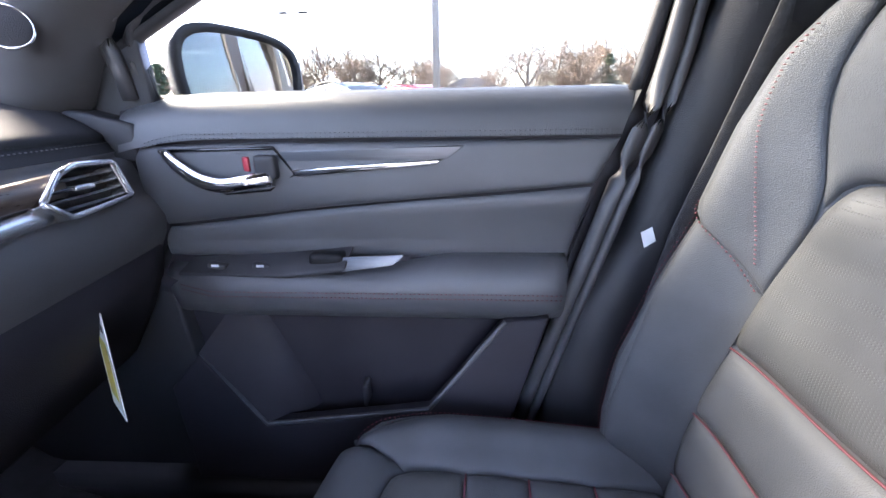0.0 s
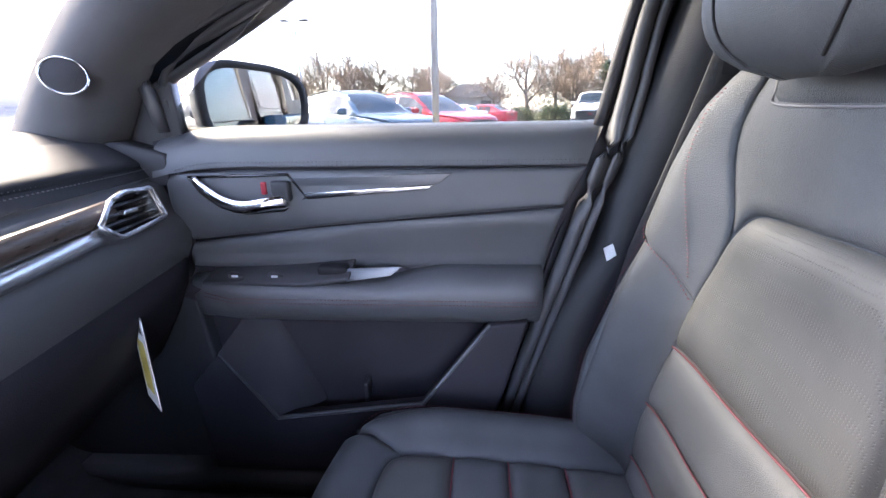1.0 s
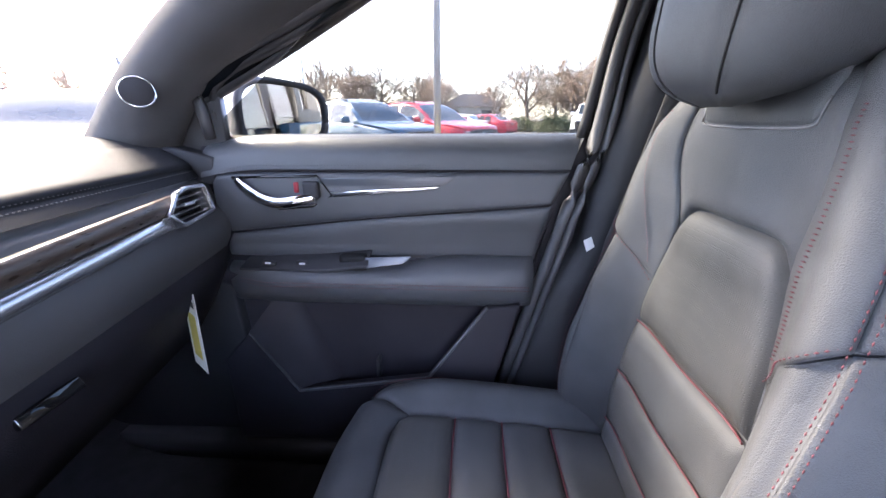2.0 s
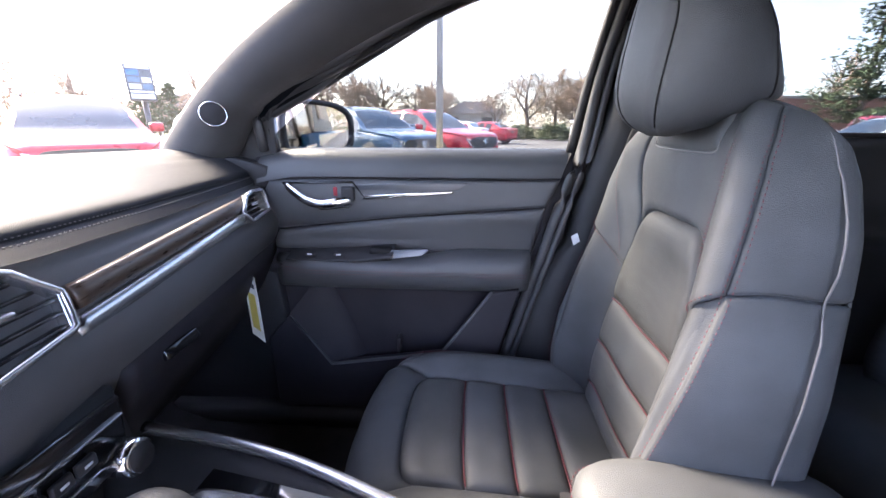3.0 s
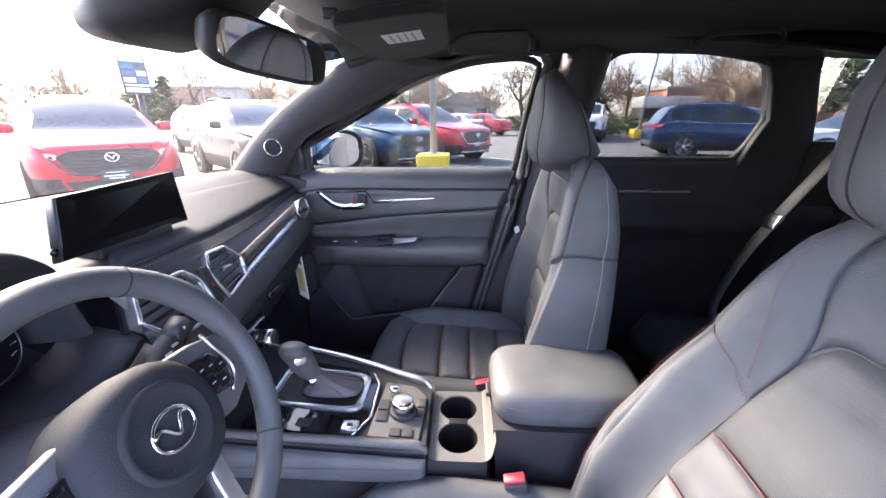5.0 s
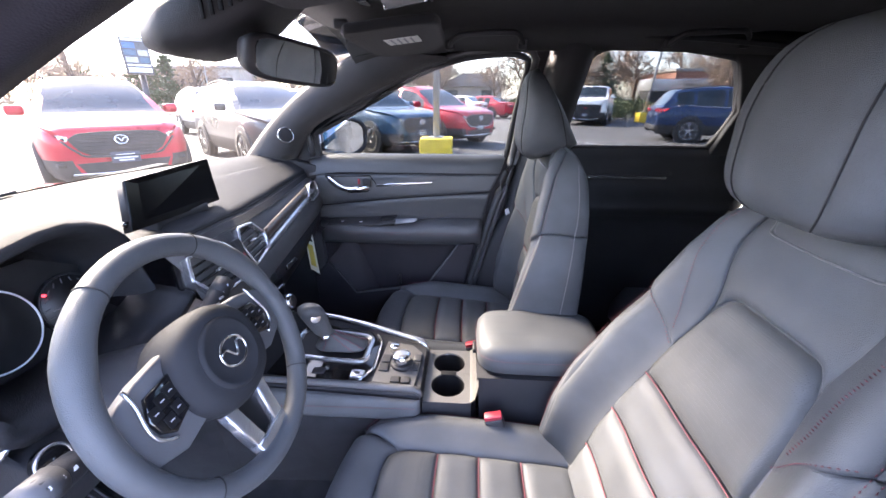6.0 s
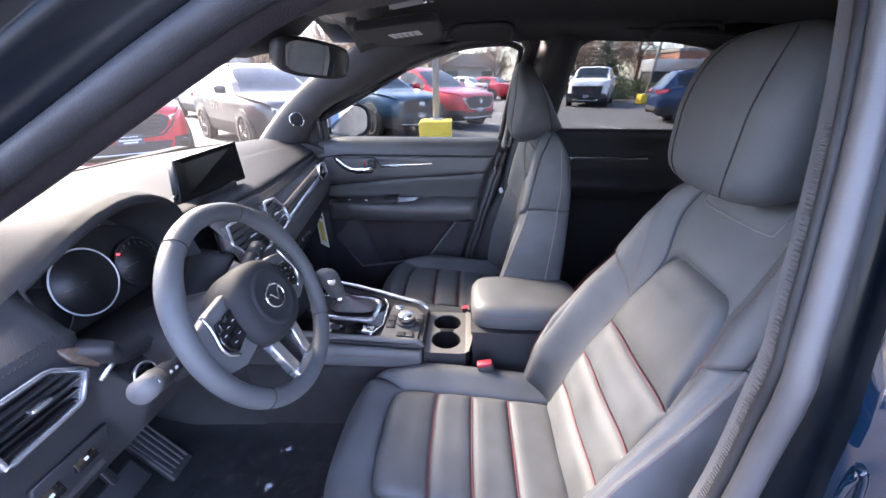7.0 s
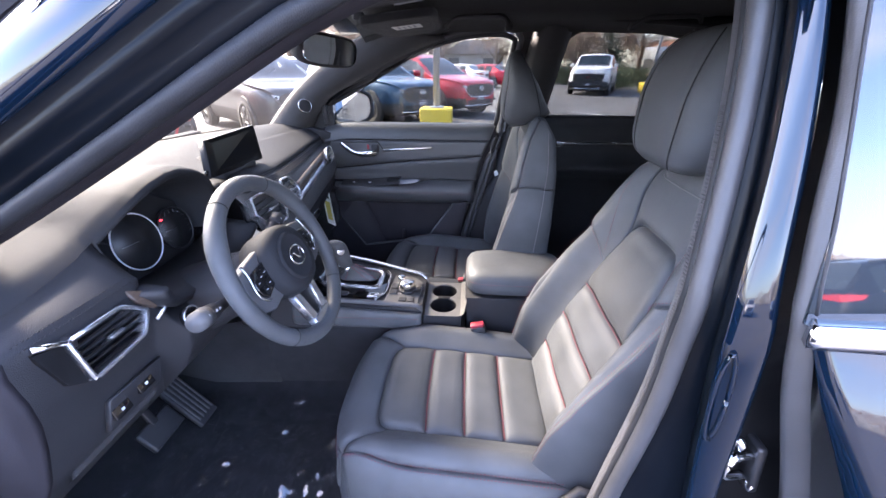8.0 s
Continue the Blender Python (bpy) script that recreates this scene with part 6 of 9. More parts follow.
back_plate = [(-0.036, -0.060), (0.036, -0.060), (0.026, -0.150), (-0.026, -0.150)]
# Plate behind the open fork; the gap's shade is painted as its black.
part("spoke_back", slab_bm([on_wheel(a, b, -0.016) for a, b in back_plate], W_N * 0.010, 0.003), CUP_BLACK, steering, "black plate painting the fork gap dark")
for sg in (-1, 1):
    fork = [(sg * 0.048, -0.062), (sg * 0.026, -0.064), (sg * 0.013, -0.142), (sg * 0.036, -0.150)]
    part("lower_spoke", slab_bm([on_wheel(a, b, -0.014) for a, b in fork], W_N * 0.019, 0.004, 3), SATIN, steering, "satin silver forked lower spoke")
clasp = [(-0.038, -0.138), (0.038, -0.138), (0.035, -0.160), (0.028, -0.168), (-0.028, -0.168), (-0.035, -0.160)]
part("spoke_clasp", slab_bm([on_wheel(a, b, -0.012) for a, b in clasp], W_N * 0.020, 0.004, 3), SATIN, steering, "satin silver clasp at the rim")
# column with stalks and start button
column_thing = thing("steering_column", (-0.42, -0.372, 0.85), "black steering column cover with two stalks", "steering column")
rings = []
for d, r1, r2 in ((-0.06, 0.055, 0.050), (-0.09, 0.066, 0.058), (-0.14, 0.074, 0.066), (-0.22, 0.085, 0.075), (-0.32, 0.09, 0.08)):
    rings.append([W_C + W_N * d + W_R * (r1 * math.cos(t)) + W_UP * (r2 * math.sin(t) - 0.006) for t in [2 * math.pi * k / 28 for k in range(28)]])
part("cover", loft_bm(rings), HARD, column_thing, "grained black cover")
for sg, end, z0 in ((1, Vector((-0.370, -0.180, 1.014)), 0.0), (-1, Vector((-0.318, -0.590, 1.030)), 0.0)):
    root = W_C - W_N * 0.10 + W_R * sg * 0.05
    if sg == -1:
        end = Vector((-0.325, -0.585, 0.985))
        root = W_C - W_N * 0.12 + W_R * sg * 0.05 - W_UP * 0.02
    line = [root.lerp(end, f) for f in (0, 0.3, 0.55, 0.62, 0.95, 1.0)]
    st = part("stalk", tube_bm(line, [0.010, 0.010, 0.012, 0.016, 0.0175, 0.015], 14), HARD, column_thing, "black control stalk")
    d = (end - root).normalized()
    part("stalk_tip", tube_bm([root.lerp(end, 0.80), root.lerp(end, 1.005)], [0.0182, 0.0172], 16), SOFT if sg == -1 else HARD, st, "grey turning stalk tip")
    for i in range(4):
        p = root.lerp(end, 0.62 + 0.10 * i) + W_N * 0.0165
        part("stalk_mark", box_bm((0.0015, 0.011, 0.004), p, Matrix.Rotation(-WT, 3, "Y"), 0), WHITE_MARK, st, "pale stalk marking", smooth=False)
for y, z, x in ((-0.497, 0.930, -0.415), (-0.245, 0.925, -0.418)):
    bz = part("start_button", disc_bm((x, y, z), (1, 0, 0.25), 0.020, 0.012, 28, 0.003), GLOSS, column_thing, "round black start button")
    part("button_ring", ring_bm((x + 0.010, y, z + 0.002), (1, 0, 0.25), 0.0195, 0.0022, 28), SATIN, bz, "satin button ring")

# hanging card under the glove box
tag = thing("hanging_tag", (-0.50, 0.53, 0.71), "white card with a yellow field hanging from the dash", "card")
tp = [Vector((-0.543, 0.571, 0.856)), Vector((-0.497, 0.539, 0.853)), Vector((-0.470, 0.499, 0.712)), Vector((-0.516, 0.531, 0.716))]
tn = (tp[1] - tp[0]).cross(tp[3] - tp[0]).normalized()
part("card", slab_bm(tp, tn * 0.0012, 0), PAPER, tag, "white card", smooth=False)
def on_tag(a, b):
    return tp[0].lerp(tp[1], a).lerp(tp[3].lerp(tp[2], a), b)
for side in (0.0018, -0.0006):
    part("printed_field", slab_bm([on_tag(0.2, 0.30) + tn * side, on_tag(0.8, 0.30) + tn * side, on_tag(0.8, 0.86) + tn * side, on_tag(0.2, 0.86) + tn * side], tn * 0.0003, 0), YELLOW_CARD, tag, "yellow printed field", smooth=False)
    part("text_bar", slab_bm([on_tag(0.15, 0.12) + tn * side, on_tag(0.85, 0.12) + tn * side, on_tag(0.85, 0.20) + tn * side, on_tag(0.15, 0.20) + tn * side], tn * 0.0003, 0), DIAL, tag, "dark unreadable line", smooth=False)
part("string", tube_bm([(-0.519, 0.553, 0.85), (-0.525, 0.556, 0.885), (-0.545, 0.56, 0.91)], 0.001, 5), PAPER, tag, "thin white string")

# ---- centre console ----
console = thing("centre_console", (-0.1, 0.04, 0.36), "black centre console with silver rails and a gear selector", "centre console")
def con_left(x):
    return table([(-0.50, -0.10), (-0.30, -0.092), (0.0, -0.086), (0.12, -0.080), (0.45, -0.078)], x)
def con_right(x):
    return table([(-0.52, 0.225), (-0.34, 0.215), (-0.20, 0.175), (-0.02, 0.112), (0.12, 0.125), (0.45, 0.14)], x)
def con_top(x):
    return table([(-0.52, 0.725), (-0.35, 0.708), (-0.18, 0.700), (-0.02, 0.690), (-0.012, 0.57), (0.45, 0.57)], x)
rings = []
for x in (-0.52, -0.44, -0.36, -0.28, -0.20, -0.12, -0.06, -0.022, -0.0121, 0.0, 0.06, 0.115):
    l, r, t = con_left(x), con_right(x), con_top(x)
    rings.append([(x, l + 0.02, 0.36), (x, l, 0.55), (x, l - 0.004, t - 0.05), (x, l + 0.002, t - 0.012), (x, l + 0.016, t - 0.002), (x, (l + r) / 2, t - 0.004), (x, r - 0.016, t - 0.002), (x, r - 0.002, t - 0.012), (x, r, t - 0.05), (x, r - 0.01, 0.55), (x, r - 0.03, 0.36)])
part("body", loft_bm(rings), HARD, console, "grained black body", auto=40)
# Added black sheet over the console side; it paints the footwell shadow there.
part("lower_side", loft_bm([[(x, con_left(x) + 0.014, 0.362), (x, con_left(x) - 0.004, 0.55), (x, con_left(x) - 0.008, 0.607), (x, con_left(x) - 0.001, 0.612)] for x in (-0.525, -0.36, -0.20, -0.06, 0.0, 0.108)], closed=False), CARPET, console, "black sheet painting the shaded lower side")
part("tunnel_cover", loft_bm([[(x, -0.085 + k, 0.34), (x, -0.093 + k, 0.55), (x, -0.090 + k, 0.69), (x, -0.07, 0.712), (x, 0.16, 0.712), (x, 0.195, 0.69), (x, 0.20, 0.55), (x, 0.185, 0.34)] for x, k in ((-1.0, -0.02), (-0.75, -0.012), (-0.515, -0.003))]), CARPET, console, "black carpet over the tunnel")
for sg, fn in ((-1, con_left), (1, con_right)):
    pts = smooth_line([(x, fn(x) - sg * 0.006, con_top(x) + 0.004) for x in (-0.52, -0.40, -0.30, -0.20, -0.10, -0.035)] + [(-0.022, fn(-0.02) - sg * 0.012, con_top(-0.02) - 0.016)], 36)
    part("side_rail", sweep_bm(pts, [(0.009 * math.cos(t), 0.008 * math.sin(t)) for t in [2 * math.pi * k / 10 for k in range(10)]]), SATIN if sg == 1 else SOFT, console, "satin silver side rail" if sg == 1 else "soft padded side rail")
# soft padded flank towards the driver with red stitches
flank = lambda x, z: Vector((x, con_left(x) - 0.008 - 0.010 * math.sin(math.pi * min(1, max(0, (z - 0.62) / 0.08))), z))
v, f = quilt(flank, [(-0.42, 0.628), (-0.02, 0.618)], [(-0.02, 0.618), (-0.02, 0.680)], [(-0.42, 0.702), (-0.02, 0.680)], [(-0.42, 0.628), (-0.42, 0.702)], nu=26, nv=14, puff=0.010, edge=0.02)
raw("padded_flank", v, f, LEATHER, console, "padded black leather flank")
pts = [flank(-0.41 + 0.38 * i / 60, 0.665) + Vector((0, -0.012, 0.004)) for i in range(61)]
v, f = stitches(pts, 0.005, 0.002, 0.0008)
raw("stitching", v, f, THREAD, console, "row of dark red stitches")
# gear gate
def con(x, y, up=0.0):
    return Vector((x, y, con_top(x) + up))
panel_out = [(-0.395, -0.066), (-0.175, -0.072), (-0.148, -0.020), (-0.150, 0.090), (-0.185, 0.138), (-0.375, 0.165)]
part("gate_panel", slab_bm([con(x, y, -0.003) for x, y in panel_out], (0, 0, 0.006), 0.002), GLOSS, console, "piano black selector panel", auto=40)
gate_o = []
for k in range(40):
    a = 2 * math.pi * k / 40
    u, v = math.copysign(abs(math.cos(a)) ** 0.32, math.cos(a)), math.copysign(abs(math.sin(a)) ** 0.32, math.sin(a))
    gate_o.append((-0.273 + 0.104 * u, 0.060 + (0.062 - 0.003 * u) * v - 0.006 * u))
gc = Vector((-0.273, 0.060))
bm = bmesh.new()
rims = [[bm.verts.new(con(gc.x + (x - gc.x) * g, gc.y + (y - gc.y) * g, u)) for x, y in gate_o] for g, u in ((1.04, 0.002), (1.03, 0.010), (0.96, 0.012), (0.88, 0.007), (0.86, 0.002))]
for a, b in zip(rims, rims[1:]):
    for i in range(40):
        bm.faces.new((a[i], a[(i + 1) % 40], b[(i + 1) % 40], b[i]))
part("gate_frame", bm, SATIN, console, "satin silver gate frame", auto=35)
part("gate_floor", slab_bm([con(gc.x + (x - gc.x) * 0.88, gc.y + (y - gc.y) * 0.88, 0.0035) for x, y in gate_o], (0, 0, 0.001), 0), DIAL, console, "black gate floor", smooth=False)
# boot and lever
lever_top, lever_low = Vector((-0.288, -0.004, 0.838)), Vector((-0.272, 0.048, 0.716))
rings = []
for f, a, b, e in ((0.0, 0.066, 0.036, 0.6), (0.05, 0.068, 0.037, 0.65), (0.10, 0.060, 0.035, 0.7), (0.15, 0.058, 0.030, 0.75), (0.22, 0.044, 0.027, 0.8), (0.28, 0.041, 0.023, 0.85), (0.35, 0.027, 0.019, 0.9), (0.44, 0.019, 0.016, 1.0), (0.52, 0.014, 0.014, 1.0)):
    c = Vector((gc.x + 0.026, gc.y, 0.712)).lerp(lever_top, f * 0.9)
    rings.append([c + Vector((a * math.copysign(abs(math.cos(t)) ** e, math.cos(t)), b * math.copysign(abs(math.sin(t)) ** e, math.sin(t)), 0)) for t in [2 * math.pi * k / 28 for k in range(28)]])
seams = [[r[k] + Vector((0.0012 if k < 6 else 0.0, -0.0012 if k > 14 else 0.0, 0.001)) for r in rings] for k in (2, 26, 19, 23)]
selector = part("boot", loft_bm(rings), LEATHER, console, "folded black leather boot")
for line in seams:
    part("seam", tube_bm(line, 0.0009, 6), THREAD, selector, "dark red seam")
axis = (lever_top - lever_low).normalized()
part("lever_collar", tube_bm([lever_low + axis * 0.040, lever_low + axis * 0.060], [0.014, 0.0165], 20), CHROME, selector, "chrome lever collar")
knob_r = [(0.058, 0.0150), (0.068, 0.0185), (0.085, 0.0205), (0.110, 0.0225), (0.138, 0.0245), (0.154, 0.0245), (0.166, 0.0215), (0.174, 0.0140), (0.176, 0.005)]
rings = [[lever_low + axis * d + Vector((r * 1.25 * math.cos(t), r * 1.05 * math.sin(t), 0)) for t in [2 * math.pi * k / 28 for k in range(28)]] for d, r in knob_r]
part("lever_knob", loft_bm(rings), LEATHER, selector, "black leather gear knob")
part("knob_trim", disc_bm(lever_low + axis * 0.142 + Vector((0.0150, -0.0200, 0)), (0.55, -0.80, 0.15), 0.012, 0.004, 28, 0.0015), SATIN, selector, "satin knob trim")
# keys and knobs behind the gate
part("key_field", slab_bm([con(-0.140, -0.066, -0.003), con(-0.036, -0.068, -0.003), con(-0.030, 0.060, -0.003), con(-0.060, 0.092, -0.003), con(-0.130, 0.100, -0.003)], (0, 0, 0.006), 0.002), CONSOLE, console, "matt dark grey key field")
part("trim_line", tube_bm([con(-0.170, -0.070, 0.003), con(-0.143, -0.016, 0.003), con(-0.146, 0.092, 0.003), con(-0.165, 0.125, 0.003)], 0.003, 8), SATIN, console, "satin edge line")
big = part("rotary_knob", disc_bm(con(-0.077, 0.006, 0.0), (0, 0, 1), 0.029, 0.012, 40, 0.003), HARD, console, "black knob base")
part("knob_grip", disc_bm(con(-0.077, 0.006, 0.010), (0, 0, 1), 0.0235, 0.026, 40, 0.004, 0.95), CHROME, big, "ribbed chrome grip")
part("knob_cap", disc_bm(con(-0.077, 0.006, 0.0345), (0, 0, 1), 0.0175, 0.003, 32, 0.001), SATIN, big, "satin knob cap")
part("volume_knob", disc_bm(con(-0.104, 0.060, 0.0), (0, 0, 1), 0.0125, 0.024, 28, 0.003, 0.92), CHROME, console, "small chrome volume knob")
for x, y, w, d in ((-0.120, 0.022, 0.024, 0.030), (-0.120, -0.012, 0.024, 0.030), (-0.040, 0.036, 0.020, 0.026), (-0.044, 0.000, 0.020, 0.030), (-0.085, -0.054, 0.024, 0.020), (-0.060, -0.054, 0.022, 0.020)):
    part("key", box_bm((w, d, 0.006), con(x, y, 0.004), None, 0.002), HARD, console, "black key")
part("parking_switch", box_bm((0.034, 0.026, 0.010), con(-0.178, -0.050, 0.006), None, 0.003), SATIN, console, "satin parking brake switch")
part("switch_mark", box_bm((0.012, 0.008, 0.0008), con(-0.178, -0.050, 0.0115), None, 0), DIAL, console, "dark switch marking", smooth=False)
part("hold_key", box_bm((0.030, 0.022, 0.006), con(-0.275, -0.046, 0.004), None, 0.002), HARD, console, "black key")
# cup holders
CUPS = (0.062, -0.024)
bm = bmesh.new()
cells = [(-0.016, 0.100, 0.019, 0.118, 0.062), (-0.016, 0.100, -0.086, 0.019, -0.024)]
for x0, x1, y0, y1, cy in cells:
    N_R = 40
    outer, inner, lip = [], [], []
    for k in range(N_R):
        t = 2 * math.pi * k / N_R
        ca, sa = math.cos(t), math.sin(t)
        reach = min(((x1 - 0.042) if ca > 0 else (0.042 - x0)) / max(abs(ca), 1e-6), ((y1 - cy) if sa > 0 else (cy - y0)) / max(abs(sa), 1e-6))
        outer.append(bm.verts.new((0.042 + reach * ca, cy + reach * sa, 0.664)))
        inner.append(bm.verts.new((0.042 + 0.0425 * ca, cy + 0.0425 * sa, 0.664)))
        lip.append(bm.verts.new((0.042 + 0.0415 * ca, cy + 0.0415 * sa, 0.660)))
    for k in range(N_R):
        j = (k + 1) % N_R
        bm.faces.new((outer[k], outer[j], inner[j], inner[k]))
        bm.faces.new((inner[k], inner[j], lip[j], lip[k]))
holder = part("cup_tray", bm, CONSOLE, console, "black cup tray", auto=30)
part("tray_wall", loft_bm([[(-0.016, -0.086, z), (0.100, -0.082, z), (0.100, 0.119, z), (-0.016, 0.116, z)] for z in (0.60, 0.6635)], cap=False), HARD, console, "black tray wall", smooth=False)
for cy in CUPS:
    c = Vector((0.042, cy, 0.660))
    rings = [[c + Vector((r * math.cos(t), r * math.sin(t), dz)) for t in [2 * math.pi * k / 40 for k in range(40)]] for r, dz in ((0.0415, 0.0), (0.039, -0.050), (0.037, -0.075), (0.030, -0.080), (0.004, -0.080))]
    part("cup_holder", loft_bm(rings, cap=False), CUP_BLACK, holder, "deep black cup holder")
# Flat black plate paints the shade of the opening that joins the cups.
part("cup_neck", box_bm((0.040, 0.016, 0.003), (0.042, 0.019, 0.6645), None, 0.001), CUP_BLACK, holder, "black plate painting the shaded neck between the cups")
part("tray_slope", loft_bm([[(0.098, y, 0.664), (0.108, y, 0.672), (0.116, y, 0.712)] for y in (-0.082, 0.02, 0.120)], closed=False), CONSOLE, console, "sloping front of the box")
# armrest box
arm = thing("armrest", (0.27, 0.06, 0.42), "padded black leather centre armrest over a storage box", "armrest")
def lid_outline(grow, z):
    pts = []
    cx, cy, hx, hy = 0.270, 0.058, 0.156 + grow, 0.106 + grow
    for k in range(48):
        t = 2 * math.pi * k / 48
        ca, sa = math.cos(t), math.sin(t)
        pts.append((cx + hx * math.copysign(abs(ca) ** 0.42, ca), cy + hy * math.copysign(abs(sa) ** 0.42, sa), z))
    return pts
rings = [lid_outline(g, z) for g, z in ((-0.010, 0.716), (0.0, 0.722), (0.002, 0.742), (0.0, 0.764), (-0.008, 0.778), (-0.022, 0.786), (-0.055, 0.790), (-0.095, 0.791))]
part("lid", loft_bm(rings), LEATHER, arm, "padded black leather lid")
pts = [Vector(p) for p in lid_outline(0.0035, 0.758)]
v, f = stitches(pts + pts[:1], 0.0055, 0.002, 0.0008)
raw("stitching", v, f, THREAD, arm, "row of dark red stitches")
part("box", loft_bm([[(x, y, z) for x, y in ((0.112 + b, -0.052), (0.44, -0.054), (0.44, 0.160), (0.112 + b, 0.158))] for z, b in ((0.36, 0.02), (0.66, 0.006), (0.712, 0.0))]), HARD, arm, "black storage box", smooth=False)
part("latch", box_bm((0.010, 0.040, 0.012), (0.108, 0.058, 0.722), None, 0.003), HARD, arm, "black lid latch")
# belt buckles
for at, turn, nm in (((0.150, -0.112, 0.655), -14, "driver"), ((0.105, 0.172, 0.650), -14, "passenger")):
    bk = thing("belt_buckle", (at[0] + 0.02, at[1], at[2] - 0.10), "black belt buckle with a red release button", "buckle", "belt buckles")
    R = Matrix.Rotation(radians(turn), 3, "Y")
    part("body", box_bm((0.044, 0.026, 0.085), Vector(at) - R @ Vector((0, 0, 0.045)), R, 0.006), HARD, bk, "black plastic body")
    part("button", box_bm((0.040, 0.020, 0.012), Vector(at), R, 0.003), RED_BUTTON, bk, "red release button")
    part("stem", box_bm((0.03, 0.012, 0.16), Vector(at) - R @ Vector((0, 0, 0.15)), R, 0.004), HARD, bk, "black flexible stem")
# belt end at the passenger pillar
pb = thing("passenger_seat_belt", (0.27, 0.68, 0.5), "grey front seat belt along the centre pillar", "seat belt")
part("webbing", sweep_bm(smooth_line([(0.395, 0.655, 1.38), (0.36, 0.655, 1.2), (0.315, 0.655, 1.02), (0.285, 0.655, 0.9), (0.25, 0.66, 0.6), (0.24, 0.66, 0.42)], 20), [(-0.0012, -0.022), (0.0012, -0.022), (0.0012, 0.022), (-0.0012, 0.022)], up=(1, 0.2, 0.2)), BELT, pb, "grey woven webbing")
part("webbing_label", slab_bm([(0.224, 0.640, 0.936), (0.238, 0.640, 0.944), (0.246, 0.640, 0.924), (0.232, 0.640, 0.914)], (0, -0.001, 0), 0), WHITE_MARK, pb, "white woven label", smooth=False)
# pedals and floor cover
pedal = thing("accelerator_pedal", (-0.74, -0.25, 0.35), "black ribbed accelerator pedal", "pedal")
pR = Matrix.Rotation(radians(-38), 3, "Y")
part("plate", box_bm((0.016, 0.075, 0.22), (-0.74, -0.255, 0.455), pR, 0.006), RUBBER, pedal, "black pedal plate")
for i in range(5):
    part("rib", box_bm((0.004, 0.004, 0.18), Vector((-0.731, -0.283 + 0.014 * i, 0.462)), pR, 0.001), SEAL_GREY, pedal, "grey pedal rib")
brake = thing("brake_pedal", (-0.70, -0.37, 0.5), "black rubber brake pedal", "pedal")
part("plate", box_bm((0.018, 0.11, 0.07), (-0.70, -0.385, 0.475), pR, 0.008), RUBBER, brake, "black rubber plate")
part("arm", box_bm((0.012, 0.02, 0.26), (-0.76, -0.385, 0.60), Matrix.Rotation(radians(-25), 3, "Y"), 0.003), DARK_ALLOY, brake, "dark steel arm")
film = thing("floor_protection_film", (-0.42, -0.35, 0.345), "crumpled clear plastic film lying over the driver carpet", "plastic film")
random.seed(7)
fr = []
for i in range(137):
    row = []
    for j in range(91):
        x, y = -0.86 + 0.78 * i / 136, -0.63 + 0.53 * j / 90
        n1 = 0.6 * noise.noise(Vector((x * 9, y * 9, 3))) + 0.8 * abs(noise.noise(Vector((x * 24, y * 17, 8)))) + 0.25 * abs(noise.noise(Vector((x * 60, y * 45, 1))))
        zb = table([(-0.92, 0.40), (-0.75, 0.348), (-0.3, 0.338), (0.4, 0.338)], x)
        row.append((x, y, zb + 0.010 + 0.026 * max(n1, -0.3)))
    fr.append(row)
part("sheet", loft_bm(fr[:80], closed=False), FILM, film, "clear crumpled sheet")
part("loose_edge", loft_bm([[(x, y, z + 0.004 + 0.012 * max(0, (i - 45) / 12)) for x, y, z in r] for i, r in enumerate(fr[79:])], closed=False), FILM, film, "clear lifted edge of the sheet")
lower_cover = loft_bm([[(-0.50, y, 0.83), (-0.53, y, 0.74), (-0.62, y, 0.67), (-0.80, y, 0.62), (-1.0, y, 0.62)] for y in (-0.70, -0.40, -0.085)], closed=False)
part("knee_panel", lower_cover, CARPET, dash, "black knee panel")

# rear view mirror, visors, overhead console, grab handle
mirror = thing("rear_view_mirror", (-0.26, -0.06, 1.38), "black rear view mirror on a stalk at the windscreen", "mirror")
ml, mr = Vector((-0.262, -0.168, 1.399)), Vector((-0.205, 0.096, 1.387))
md = (mr - ml).normalized()
mn = Vector((0, 0, 1)).cross(md).normalized()
if mn.x < 0:
    mn = -mn
mn = (mn - Vector((0, 0, 0.18))).normalized()
mu = mn.cross(md).normalized()
if mu.z < 0:
    mu = -mu
mc = (ml + mr) / 2
def oct_ring(hx, hy, n, e=0.5):
    return [mc + md * hx * math.copysign(abs(math.cos(t)) ** e, math.cos(t)) + mu * hy * math.copysign(abs(math.sin(t)) ** e, math.sin(t)) + mn * n for t in [2 * math.pi * k / 40 for k in range(40)]]
part("housing", loft_bm([oct_ring(0.08, 0.020, -0.045), oct_ring(0.116, 0.030, -0.034), oct_ring(0.130, 0.036, -0.012), oct_ring(0.131, 0.037, 0.0), oct_ring(0.125, 0.033, 0.004)]), HARD, mirror, "black housing")
part("glass", loft_bm([oct_ring(0.122, 0.031, 0.0035), oct_ring(0.121, 0.030, 0.0055)]), MIRROR, mirror, "silver mirror glass", smooth=False)
part("stalk", tube_bm(smooth_line([mc - mn * 0.04, mc - mn * 0.08 + mu * 0.02, Vector((-0.36, -0.06, 1.47)), Vector((-0.40, -0.06, 1.495))], 14), 0.012, 12), HARD, mirror, "black mirror stalk")
s_rings = []
